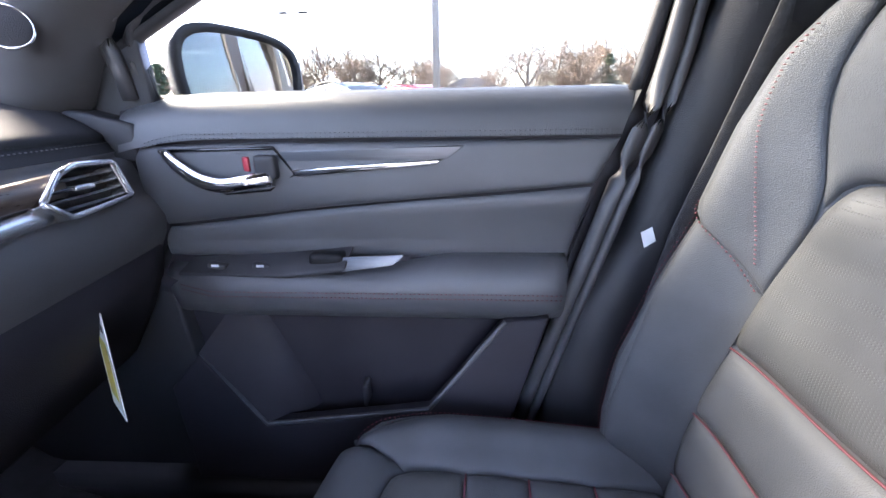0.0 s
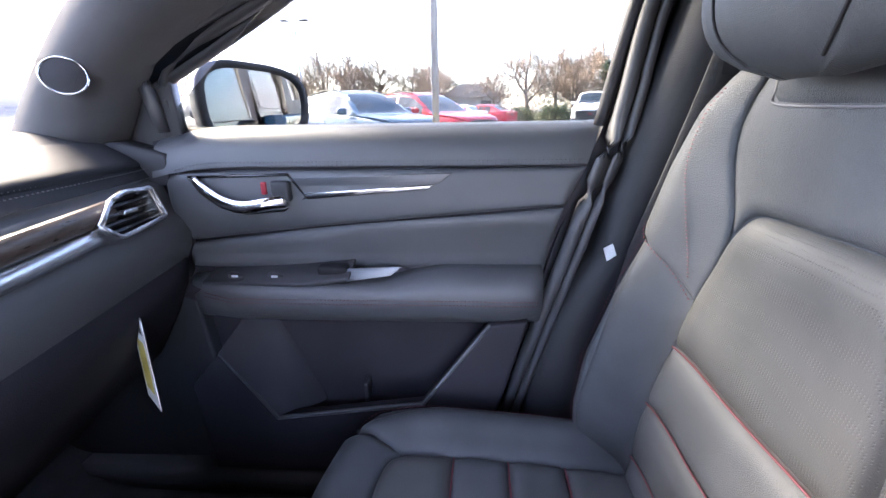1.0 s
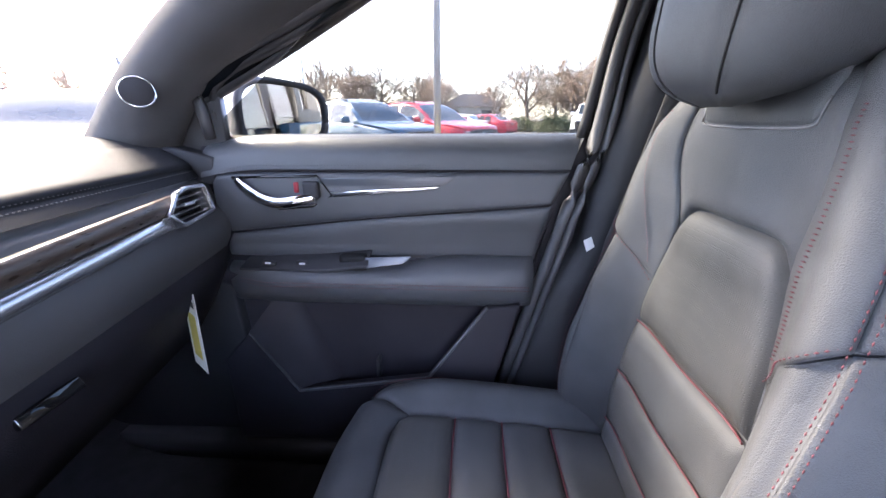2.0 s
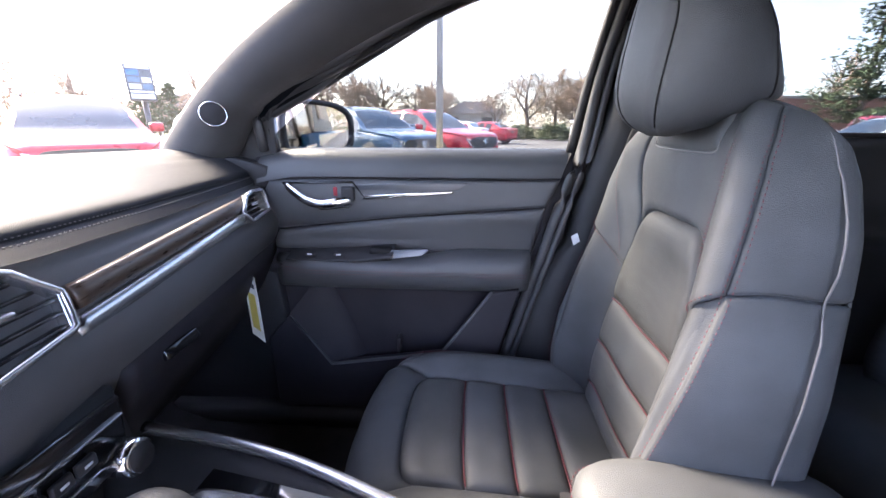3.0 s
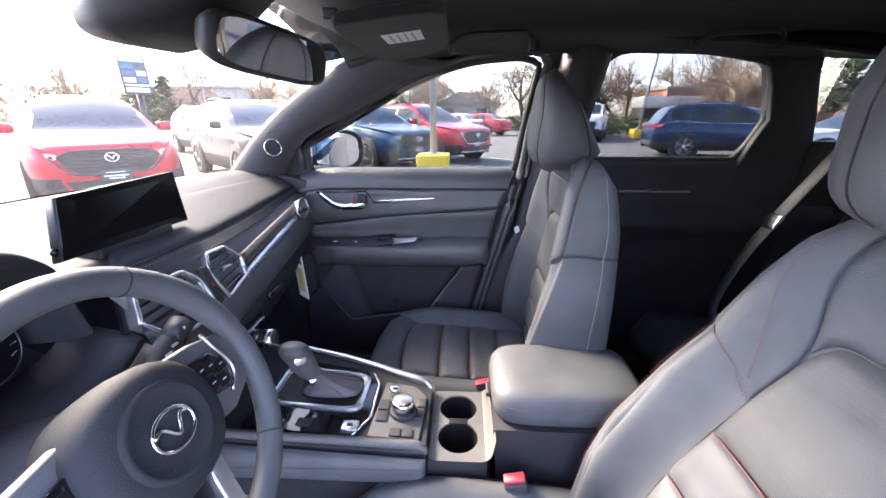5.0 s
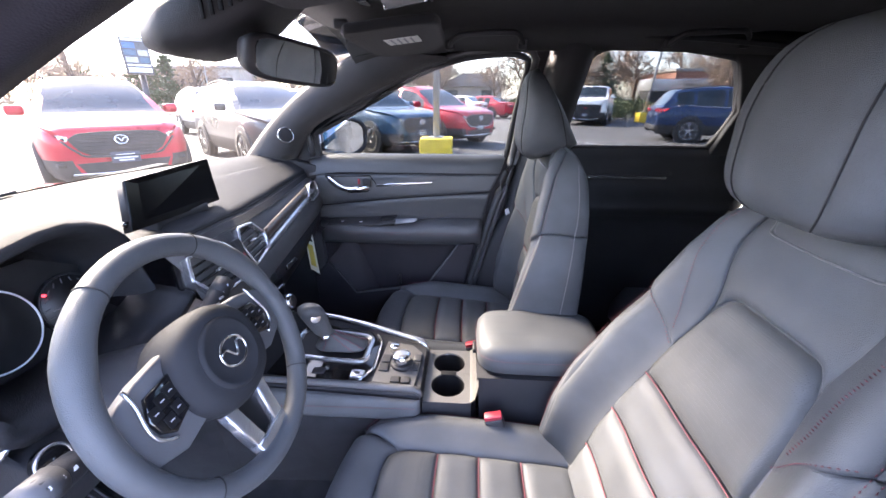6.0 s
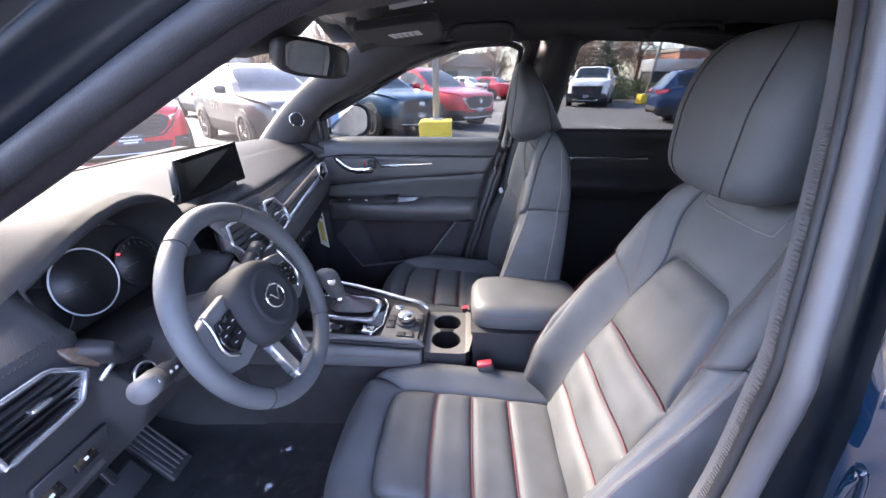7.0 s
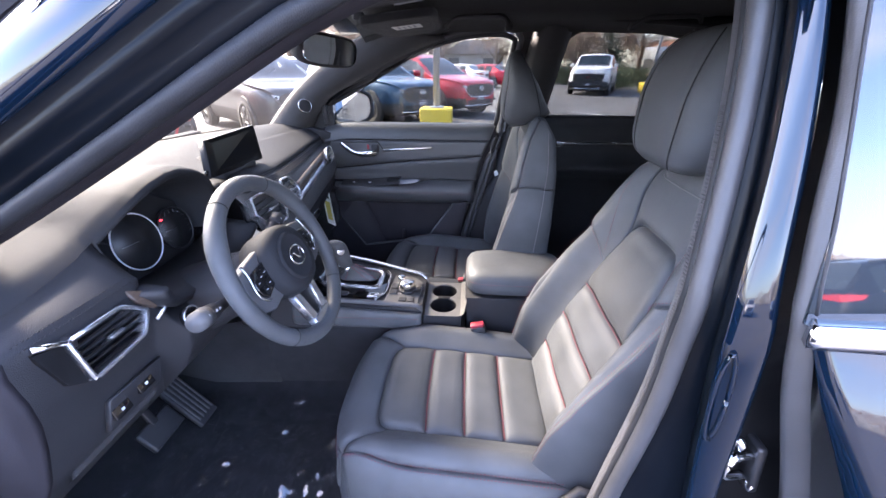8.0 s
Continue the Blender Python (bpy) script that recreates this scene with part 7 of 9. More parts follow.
for x, y, hw, z0, z1 in ((-0.462, -0.066, 0.040, 1.412, 1.440), (-0.452, -0.066, 0.066, 1.404, 1.455), (-0.40, -0.064, 0.090, 1.396, 1.485), (-0.34, -0.060, 0.092, 1.408, 1.515), (-0.28, -0.055, 0.080, 1.440, 1.535), (-0.22, -0.050, 0.060, 1.485, 1.55)):
    s_rings.append([(x, y + hw * math.copysign(abs(math.cos(t)) ** 0.6, math.cos(t)), (z0 + z1) / 2 + (z1 - z0) / 2 * math.copysign(abs(math.sin(t)) ** 0.6, math.sin(t))) for t in [2 * math.pi * q / 24 for q in range(24)]])
part("sensor_cover", loft_bm(s_rings), HARD, mirror, "black sensor cover")
for q in range(5):
    part("cover_slot", box_bm((0.006, 0.004, 0.030), (-0.33 + 0.014 * q, -0.150 + 0.003 * q, 1.462 + 0.006 * q), None, 0.001), CUP_BLACK, mirror, "dark cooling slot")
for sg in (1, -1):
    vis = thing("sun_visor", (-0.10, sg * 0.36, 1.50), "folded up black sun visor with a pale label" if sg > 0 else "folded up black sun visor", "sun visor", "sun visors")
    shape = smooth_line([(-0.205, 0.14, 0), (-0.208, 0.34, 0), (-0.200, 0.50, 0), (-0.172, 0.570, 0), (-0.10, 0.585, 0), (-0.035, 0.560, 0), (0.004, 0.44, 0), (0.006, 0.30, 0), (0.004, 0.16, 0), (-0.06, 0.128, 0), (-0.16, 0.125, 0)], 44, True)
    flat = [(p.x, sg * p.y, 1.502 + 0.12 * p.x + 0.02 * (0.36 - p.y)) for p in shape]
    part("panel", slab_bm(flat if sg > 0 else flat[::-1], (0, 0, -0.022), 0.008, 3), CLOTH, vis, "black cloth panel")
    part("hinge", tube_bm([(-0.215, sg * 0.16, 1.492), (-0.215, sg * 0.50, 1.480)], 0.006, 8), HARD, vis, "black hinge rod")
    part("clip", box_bm((0.03, 0.02, 0.02), (-0.205, sg * 0.145, 1.484), None, 0.006, 3), HARD, vis, "black visor clip")
    if sg > 0:
        tilt = Matrix.Rotation(radians(-6.8), 3, "Y")
        part("label", box_bm((0.085, 0.100, 0.0012), (-0.090, 0.290, 1.4685), tilt, 0), PAPER, vis, "pale warning label", smooth=False)
        for q in range(4):
            part("label_bar", box_bm((0.005, 0.080, 0.0006), (-0.115 + 0.016 * q, 0.290, 1.4646 + 0.12 * 0.016 * q), tilt, 0), SIDING, vis, "grey unreadable line", smooth=False)
over = thing("overhead_console", (-0.06, 0.0, 1.55), "overhead console with reading lamps and bright trim", "overhead console")
o_rings = []
for x, hw, z in ((-0.22, 0.070, 1.520), (-0.19, 0.100, 1.506), (-0.10, 0.112, 1.506), (0.0, 0.112, 1.522), (0.06, 0.095, 1.545), (0.085, 0.060, 1.575)):
    o_rings.append([(x, hw * c, z + 0.05 * abs(c) ** 4) for c in [-1 + 2 * i / 12 for i in range(13)]] + [(x, hw, 1.61), (x, -hw, 1.61)])
part("body", loft_bm(o_rings), HARD, over, "black console body")
lens_turn = Matrix.Rotation(radians(-9), 3, "Y")
for sg in (-1, 1):
    part("lamp_lens", box_bm((0.075, 0.060, 0.008), (-0.055, sg * 0.062, 1.511), lens_turn, 0.004), SIDING, over, "pale lamp lens")
    part("lamp_rim", box_bm((0.090, 0.006, 0.010), (-0.055, sg * 0.098, 1.513), lens_turn, 0.002), SATIN, over, "bright trim bar")
part("trim", box_bm((0.010, 0.196, 0.009), (0.000, 0, 1.519), lens_turn, 0.003), SATIN, over, "bright trim bar")
for q in range(4):
    part("key", box_bm((0.018, 0.022, 0.008), (-0.125, -0.045 + 0.03 * q, 1.503), None, 0.002), GLOSS, over, "black key")
for x, base in ((0.13, 0.604), (0.82, 0.604)):
    grab = thing("grab_handle", (x, 0.60, 1.50), "black folding grab handle at the roof edge", "handle", "grab handles")
    part("grip", tube_bm(smooth_line([(x - 0.122, 0.622, 1.486), (x - 0.112, 0.596, 1.498), (x - 0.095, 0.580, 1.512), (x - 0.06, 0.572, 1.520), (x + 0.07, 0.572, 1.524), (x + 0.10, 0.580, 1.518), (x + 0.112, 0.596, 1.504), (x + 0.122, 0.622, 1.490)], 40), 0.0085, 10), HARD, grab, "black grip")
    for sx in (-0.118, 0.118):
        part("mount", box_bm((0.030, 0.03, 0.036), (x + sx, 0.618, 1.498), None, 0.008, 3), HARD, grab, "black mount")

# ---- front passenger door, inside ----
door = thing("passenger_door", (-0.15, 0.72, 0.4), "closed passenger door with soft skin and satin handle", "car door")
PROF = [(0.36, 0.715), (0.50, 0.712), (0.70, 0.715), (0.77, 0.712), (0.79, 0.690), (0.82, 0.672), (0.842, 0.668), (0.852, 0.676), (0.862, 0.712), (0.90, 0.713), (0.94, 0.706), (0.97, 0.696), (1.00, 0.694), (1.06, 0.698), (1.095, 0.706), (1.115, 0.720), (1.126, 0.742), (1.122, 0.756)]
def door_y(x, z):
    y = table(PROF[:-1], z)
    return y + 0.012 * max(0, (-0.46 - x) / 0.1) ** 2
def door_at(x, z):
    return Vector((x, door_y(x, z), z))
def door_end(z):
    return table([(0.36, 0.02), (0.55, 0.060), (0.776, 0.122), (0.87, 0.150), (0.99, 0.181), (1.126, 0.226)], z)
def line_z(x):
    return table([(-0.56, 0.915), (-0.515, 0.922), (-0.2, 0.958), (0.175, 0.991)], x)
# carrier
car = [[(x, min(door_y(x, z) + 0.010, 0.76), z) for x in [-0.56 + (door_end(z) + 0.56) * i / 20 for i in range(21)]] for z in [0.40 + 0.726 * j / 30 for j in range(31)]]
part("carrier", loft_bm(car, closed=False), END_BLACK, door, "black inner carrier")
ends = [[(door_end(z), 0.70 + 0.008, z), (door_end(z) + 0.003, 0.735, z), (door_end(z), 0.775, z)] for z in [0.40 + 0.72 * j / 20 for j in range(21)]]
part("edge", loft_bm(ends, closed=False), HARD, door, "black panel edge")
part("outer_skin", slab_bm([(-0.75, 0.765, 0.36), (0.16, 0.765, 0.36), (0.27, 0.765, 1.10), (-0.72, 0.765, 1.10)], (0, 0.09, 0), 0.01), BLUE_PAINT, door, "deep blue painted outside")
def door_pad(nm, b, r, t, l, mat=DOOR_SKIN, lab="", **kw):
    v, f = quilt(door_at, b, r, t, l, **kw)
    return raw(nm, v, f, mat, parent=door, label=lab)
roll = [[Vector((x, table(PROF[:-1], z) - 0.006, z)) for x in [-0.545 + (door_end(z) + 0.545) * i / 30 for i in range(31)]] for z in (1.062, 1.075, 1.090, 1.100, 1.110, 1.118, 1.124)]
roll += [[Vector((-0.545 + (0.226 + 0.545) * i / 30, 0.750, 1.1285)) for i in range(31)], [Vector((-0.545 + (0.226 + 0.545) * i / 30, 0.765, 1.126)) for i in range(31)]]
for rr in roll:
    for i, p in enumerate(rr):
        if i < 6:
            p.z -= 0.018 * ((6 - i) / 6) ** 2
        if i > 28:
            p.y += 0.012 * (i - 28) / 2
part("sill_roll", loft_bm(roll, closed=False), DOOR_SKIN, door, "soft rolled window sill")
def lz(x, d=0.0):
    return (x, line_z(x) + d)
xs = [-0.53, -0.4, -0.2, 0.0, 0.172]
door_pad("upper_pad", [lz(x, 0.002) for x in xs], [lz(0.172, 0.002), (0.203, 1.058)], [(-0.53, 1.045), (-0.45, 1.055), (0.203, 1.058)], [lz(-0.53, 0.002), (-0.53, 1.045)], nu=40, nv=16, puff=0.006, edge=0.016)
door_pad("insert_pad", [(-0.53, 0.868), (0.148, 0.868)], [(0.148, 0.868), lz(0.171, -0.003)], [lz(x, -0.003) for x in xs], [(-0.53, 0.868), lz(-0.53, -0.003)], nu=40, nv=14, puff=0.006, edge=0.016)
for d in (1.0635, 1.0695):
    pts = [Vector((-0.50 + 0.70 * i / 120, table(PROF[:-1], d) - 0.008, d - (0.012 * max(0, (-0.42 - (-0.50 + 0.70 * i / 120)) / 0.08) ** 2))) for i in range(121)]
    v, f = stitches(pts, 0.005, 0.002, 0.0008)
    raw("stitching", v, f, THREAD_GREY, door, "row of grey stitches")
# armrest
rings = []
for k in range(31):
    x = -0.52 + (0.142 + 0.52) * k / 30
    e = 1 - max(0, (k - 27) / 3) ** 2 * 0.3
    prot = 0.055 * e * min(1, 0.4 + (x + 0.52) / 0.16)
    rise = 0.022 * max(0, min(1, (x + 0.14) / 0.10))
    rings.append([(x, 0.715, 0.760), (x, 0.712 - prot * 0.55, 0.772), (x, 0.712 - prot * 0.92, 0.795), (x, 0.712 - prot * 1.05, 0.818), (x, 0.712 - prot * 1.03, 0.838), (x, 0.712 - prot * 0.85, 0.850 + rise * 0.6), (x, 0.712 - prot * 0.45, 0.855 + rise), (x, 0.712, 0.857 + rise), (x, 0.735, 0.857)])
armrest = part("armrest", loft_bm(rings), DOOR_SKIN, door, "padded armrest")
for d in (0.822, 0.830):
    pts = [Vector((-0.49 + 0.62 * i / 100, 0.712 - 0.055 * 1.06 * min(1, 0.4 + (0.03 + 0.62 * i / 100) / 0.16) - 0.001, d)) for i in range(101)]
    v, f = stitches(pts, 0.005, 0.002, 0.0008)
    raw("stitching", v, f, THREAD, armrest, "row of dark red stitches")
plate = part("switch_plate", slab_bm([(-0.485, 0.672, 0.848), (-0.30, 0.662, 0.850), (-0.205, 0.664, 0.862), (-0.200, 0.705, 0.884), (-0.30, 0.709, 0.872), (-0.48, 0.709, 0.862)], (0, 0.0, 0.007), 0.003), HARD, door, "black window switch plate", auto=40)
for x in (-0.420, -0.345):
    part("window_switch", box_bm((0.030, 0.014, 0.010), (x, 0.680, 0.864), Matrix.Rotation(radians(12), 3, "Y"), 0.003), HARD, plate, "black window switch")
    part("switch_mark", box_bm((0.012, 0.001, 0.004), (x, 0.672, 0.867), None, 0), WHITE_MARK, plate, "pale switch marking", smooth=False)
part("pull_cup", box_bm((0.062, 0.030, 0.046), (-0.238, 0.690, 0.864), None, 0.014, 4), CUP_BLACK, door, "black pull cup edge")
part("pull_tray", slab_bm([(-0.212, 0.674, 0.858), (-0.132, 0.684, 0.866), (-0.112, 0.692, 0.882), (-0.212, 0.682, 0.880)], (0, -0.003, 0), 0.001), INLAY, door, "pale pull tray")
# handle and strip
part("handle_cup", slab_bm([(-0.475, 0.697, 1.044), (-0.30, 0.697, 1.046), (-0.275, 0.697, 1.010), (-0.315, 0.697, 0.990), (-0.385, 0.697, 0.984), (-0.430, 0.697, 1.004)], (0, -0.006, 0), 0.003), HARD, door, "dark handle cup")
hl = smooth_line([(-0.468, 0.688, 1.040), (-0.445, 0.676, 1.026), (-0.410, 0.668, 1.006), (-0.375, 0.666, 0.998), (-0.340, 0.668, 1.002), (-0.305, 0.682, 1.006)], 26)
part("door_handle", sweep_bm(hl, [(0.006 * math.cos(t), 0.0115 * math.sin(t)) for t in [2 * math.pi * k / 12 for k in range(12)]]), CHROME, door, "bright inner door handle")
part("handle_end", box_bm((0.034, 0.016, 0.036), (-0.312, 0.684, 1.022), None, 0.007, 3), HARD, door, "black handle end piece")
part("cup_bezel", tube_bm([(-0.478, 0.690, 1.046), (-0.30, 0.690, 1.049), (-0.272, 0.690, 1.010), (-0.315, 0.690, 0.987), (-0.385, 0.690, 0.981), (-0.432, 0.690, 1.002), (-0.478, 0.690, 1.046)], 0.0028, 8), GLOSS, door, "black handle bezel")
part("lock_tab", box_bm((0.010, 0.008, 0.022), (-0.345, 0.690, 1.026), None, 0.003), RED_BUTTON, door, "red lock tab")
part("strip_panel", slab_bm([(-0.302, 0.695, 1.044), (-0.018, 0.695, 1.050), (-0.052, 0.695, 1.023), (-0.275, 0.695, 1.005)], (0, -0.005, 0), 0.002), INLAY, door, "brushed grey inlay")
part("strip", slab_bm([(-0.276, 0.692, 1.017), (-0.050, 0.692, 1.031), (-0.060, 0.692, 1.024), (-0.268, 0.692, 1.007)], (0, -0.009, 0), 0.002), CHROME, door, "bright strip")
# lower part: speaker wedge, pocket
wedge = []
for k in range(13):
    f = k / 12
    low = Vector((-0.500, 0.684, 0.688)).lerp(Vector((-0.385, 0.664, 0.552)), f)
    high = Vector((-0.432, 0.704, 0.774)).lerp(Vector((-0.352, 0.690, 0.552)), f)
    wedge.append([low, low.lerp(high, 0.35), low.lerp(high, 0.7), high, high + Vector((0.022, 0.006, 0)), high + Vector((0.045, 0.020, 0)), high + Vector((0.060, 0.045, 0))])
part("speaker_wedge", loft_bm(wedge, closed=False), END_BLACK, door, "black slanted speaker cover")
part("map_pocket", slab_bm([(-0.500, 0.712, 0.685), (-0.385, 0.690, 0.548), (-0.080, 0.690, 0.594), (0.048, 0.690, 0.776), (0.116, 0.690, 0.786), (0.062, 0.690, 0.56), (0.020, 0.690, 0.415), (-0.55, 0.690, 0.405), (-0.56, 0.700, 0.62)], (0, -0.030, 0), 0.006, 3), END_BLACK, door, "proud door pocket panel")
# Edge in the lighter door colour paints the light caught along the pocket.
part("pocket_edge", tube_bm([(-0.498, 0.688, 0.686), (-0.385, 0.664, 0.549), (-0.080, 0.664, 0.595), (0.048, 0.664, 0.777)], 0.0045, 8), DOOR_SKIN, door, "pocket edge with its highlight painted pale")
part("bottle_ridge", box_bm((0.010, 0.03, 0.045), (-0.20, 0.700, 0.600), None, 0.004), HARD, door, "ridge in the pocket")
# outside mirror
wing_m = thing("door_mirror", (-0.48, 0.85, 1.10), "black and blue folding door mirror", "mirror")
mx = Vector((0.62, 0.78, 0)).normalized()
mnorm = Vector((0.84, -0.52, 0.02)).normalized()
m_up = Vector((0, 0, 1))
mcen = Vector((-0.475, 0.965, 1.168))
def wing_ring(hx, hy, n, e=0.62):
    pts = []
    for k in range(36):
        t = 2 * math.pi * k / 36
        ca, sa = math.cos(t), math.sin(t)
        x = hx * math.copysign(abs(ca) ** e, ca)
        z = hy * math.copysign(abs(sa) ** e, sa)
        z *= 1 - 0.12 * (x / max(hx, 1e-6))
        pts.append(mcen + mx * x + m_up * z + mnorm * n)
    return pts
part("housing", loft_bm([wing_ring(0.03, 0.02, -0.115), wing_ring(0.085, 0.055, -0.095), wing_ring(0.115, 0.078, -0.055), wing_ring(0.125, 0.086, -0.010), wing_ring(0.125, 0.086, 0.006), wing_ring(0.110, 0.074, 0.008), wing_ring(0.108, 0.072, -0.004)]), HARD, wing_m, "black mirror housing")
part("glass", loft_bm([wing_ring(0.108, 0.072, -0.003), wing_ring(0.107, 0.071, 0.0005)]), MIRROR, wing_m, "silver mirror glass", smooth=False)
part("foot", box_bm((0.10, 0.16, 0.04), (-0.52, 0.83, 1.10), Matrix.Rotation(radians(-20), 3, "Z"), 0.015, 3), HARD, wing_m, "black mirror foot")

# ---- the car park outside ----
tagged(raw("ground", [(-400, -400, 0), (400, -400, 0), (400, 400, 0), (-400, 400, 0)], [(0, 1, 2, 3)], ASPHALT, smooth=False), "weathered grey asphalt car park", "ground", kind="structure")
bm = slab_bm([(-60, 38, -0.05), (70, 38, -0.05), (160, 140, -0.05), (-150, 140, -0.05)], (0, 0, 0.17), 0.03)
tagged(part("verge", bm, GRASS), "dull winter grass verge beyond the kerb", "grass", kind="structure")
tagged(part("kerb", sweep_bm([(-60, 37.9, 0), (70, 37.9, 0)], [(-0.08, -0.05), (0.08, -0.05), (0.08, 0.13), (0.06, 0.15), (-0.06, 0.15), (-0.08, 0.13)]), CONCRETE), "grey concrete kerb", "kerb", kind="structure")
for x in (-9.3, -6.6, -3.9, 3.6, 6.3):
    d = Vector((0.62, -0.78, 0))
    a = Vector((x, 9.0, 0.004))
    w = Vector((0.78, 0.62, 0)) * 0.05
    tagged(raw("parking_line", [a - w, a + w, a + w - d * 4.5, a - w - d * 4.5], [(0, 1, 2, 3)], WHITE_MARK, smooth=False), "worn white parking line on asphalt", "road marking", "parking lines", "structure")

CAR_KINDS = {
    # profile of the roof line, belt height, half width scale, length, wheel radius
    "suv": dict(length=4.55, half=0.92, top=[(0.0, 0.86), (0.05, 0.925), (0.14, 0.965), (0.40, 1.02), (0.80, 1.065), (1.22, 1.10), (1.60, 1.345), (2.00, 1.565), (2.35, 1.645), (2.80, 1.67), (3.4, 1.645), (3.95, 1.575), (4.10, 1.53), (4.30, 1.28), (4.44, 1.08), (4.52, 0.98), (4.55, 0.80)], belt=[(0, 0.80), (0.2, 0.91), (1.2, 1.02), (3.0, 1.06), (3.9, 1.12), (4.55, 0.98)], wheels=(0.90, 3.60), radius=0.365, glass=(1.22, 2.00, 4.05, 4.42), roof=0.58),
    "sedan": dict(length=4.70, half=0.90, top=[(0.0, 0.66), (0.12, 0.76), (0.4, 0.83), (1.35, 0.94), (2.15, 1.36), (2.6, 1.44), (3.0, 1.44), (3.5, 1.36), (4.20, 1.06), (4.60, 1.03), (4.68, 0.95), (4.70, 0.70)], belt=[(0, 0.64), (0.2, 0.74), (1.2, 0.87), (4.1, 0.97), (4.70, 0.88)], wheels=(0.92, 3.72), radius=0.33, glass=(1.35, 2.15, 3.5, 4.20), roof=0.56),
    "truck": dict(length=5.85, half=1.00, top=[(0.0, 0.98), (0.08, 1.20), (0.3, 1.28), (1.30, 1.36), (1.95, 1.86), (2.3, 1.92), (3.3, 1.92), (3.75, 1.88), (3.95, 1.36), (4.0, 1.34), (5.80, 1.34), (5.85, 1.0)], belt=[(0, 0.98), (0.2, 1.12), (1.2, 1.26), (3.95, 1.30), (5.85, 1.25)], wheels=(1.0, 4.65), radius=0.42, glass=(1.30, 1.95, 3.75, 3.95), roof=0.74),
}


def make_car(kind, color, at, heading, label, plate=True, wheel_mat=ALLOY, clad=True, grille_mat=None):
    """A parked car, its nose towards heading (degrees from +x, counter-clockwise), standing at at (middle of the nose)."""
    k = CAR_KINDS[kind]
    L, H = k["length"], k["half"]
    g0, g1, g2, g3 = k["glass"]
    car = thing("parked_" + kind, (0, 0, 0), label, {"suv": "suv", "sedan": "car", "truck": "pickup truck"}[kind], "parked cars")
    line = smooth_line([(x, 0, z) for x, z in k["top"]], 120)
    top_line = [(p.x, p.z) for p in line]
    doors = (g1 + g2) / 2 - 0.35
    exact = [0.0, 0.015, 0.04, 0.08, 0.13, 0.20, 0.28, g0, g0 + 0.35 * (g1 - g0), g1, doors, doors + 0.07, g2 - 0.55, g2 - 0.47, g2, g3, L - 0.12, L - 0.05, L]
    xs = exact + [x for x in [0.38 + 0.11 * i for i in range(int((L - 0.5) / 0.11))] if min(abs(x - e) for e in exact) > 0.04]
    xs.sort()
    xs = [x for i, x in enumerate(xs) if i == 0 or x - xs[i - 1] > 0.012]

    def half_width(x):
        f, r = x / 0.9, (L - x) / 0.8
        w = H
        if f < 1:
            w *= 0.64 + 0.36 * math.sqrt(max(0, 1 - (1 - f) ** 2.6))
        if r < 1:
            w *= 0.82 + 0.18 * math.sqrt(max(0, 1 - (1 - r) ** 2.2))
        return w

    def section(x):
        w, top, belt = half_width(x), table(top_line, x), table(k["belt"], x)
        belt = min(belt, top - 0.015)
        low = 0.24 + (0.10 if x < 0.05 or x > L - 0.05 else 0)
        pts = [(w * 0.90, low), (w * 0.975, low + 0.12), (w * 0.985, 0.52), (w * 1.0, 0.62), (w * 0.985, (0.62 + belt) / 2), (w * 0.965, belt - 0.03), (w * 0.945, belt)]
        cabin = min(1, max(0, (x - g0) / (g1 - g0))) if x < g1 else min(1, max(0, (g3 - x) / (g3 - g2))) if x > g2 else 1.0
        edge = w * 0.93 * (1 - cabin) + (k["roof"] + 0.05) * cabin
        rise = top - belt
        pts.append((w * 0.925 * (1 - cabin) + (w * 0.93) * cabin, belt + 0.03 * rise))
        pts.append((edge + 0.03 * cabin, belt + rise * (0.62 if cabin < 0.05 else 0.80)))
        pts.append((edge * (0.92 if cabin > 0.5 else 0.86), belt + rise * 0.93))
        pts.append((edge * 0.6, belt + rise * 0.985))
        pts.append((0.0, top))
        return pts

    secs = [section(x) for x in xs]
    n = len(secs[0])
    groups = {"body": [], "windscreen": [], "rear_window": [], "window_l": [], "window_r": [], "cladding": []}
    verts = []
    for x, sec in zip(xs, secs):
        for y, z in sec:
            verts.append((x, y, z))
        for y, z in sec:
            verts.append((x, -y, z))
    m = 2 * n
    for i in range(len(xs) - 1):
        x0, x1 = xs[i], xs[i + 1]
        for s in (0, 1):
            for j in range(n - 1):
                a, b = i * m + s * n + j, (i + 1) * m + s * n + j
                face = (a, b, b + 1, a + 1) if s == 0 else (a, a + 1, b + 1, b)
                where = "body"
                if g0 <= x0 and x1 <= g1 + 0.001 and j >= 9:
                    where = "windscreen"
                elif x0 >= g2 - 0.001 and x1 <= g3 + 0.001 and j >= 9 and kind != "sedan" or (kind == "sedan" and x0 >= g2 - 0.001 and x1 <= g3 and j >= 9):
                    where = "rear_window"
                elif j == 7 and x0 >= g0 + 0.30 * (g1 - g0) and x1 <= g2 + 0.001 and not (abs(x0 - doors) < 0.01) and not (kind != "truck" and abs(x0 - g2 + 0.55) < 0.01):
                    where = "window_l" if s else "window_r"
                elif clad and j <= 1:
                    where = "cladding"
                groups[where].append(face)
    front = [0 * m + j for j in range(n)] + [n + j for j in range(n - 2, -1, -1)]
    last = (len(xs) - 1) * m
    rear = [last + j for j in range(n)] + [last + n + j for j in range(n - 2, -1, -1)]
    groups["body"] += [tuple(front), tuple(rear[::-1])]
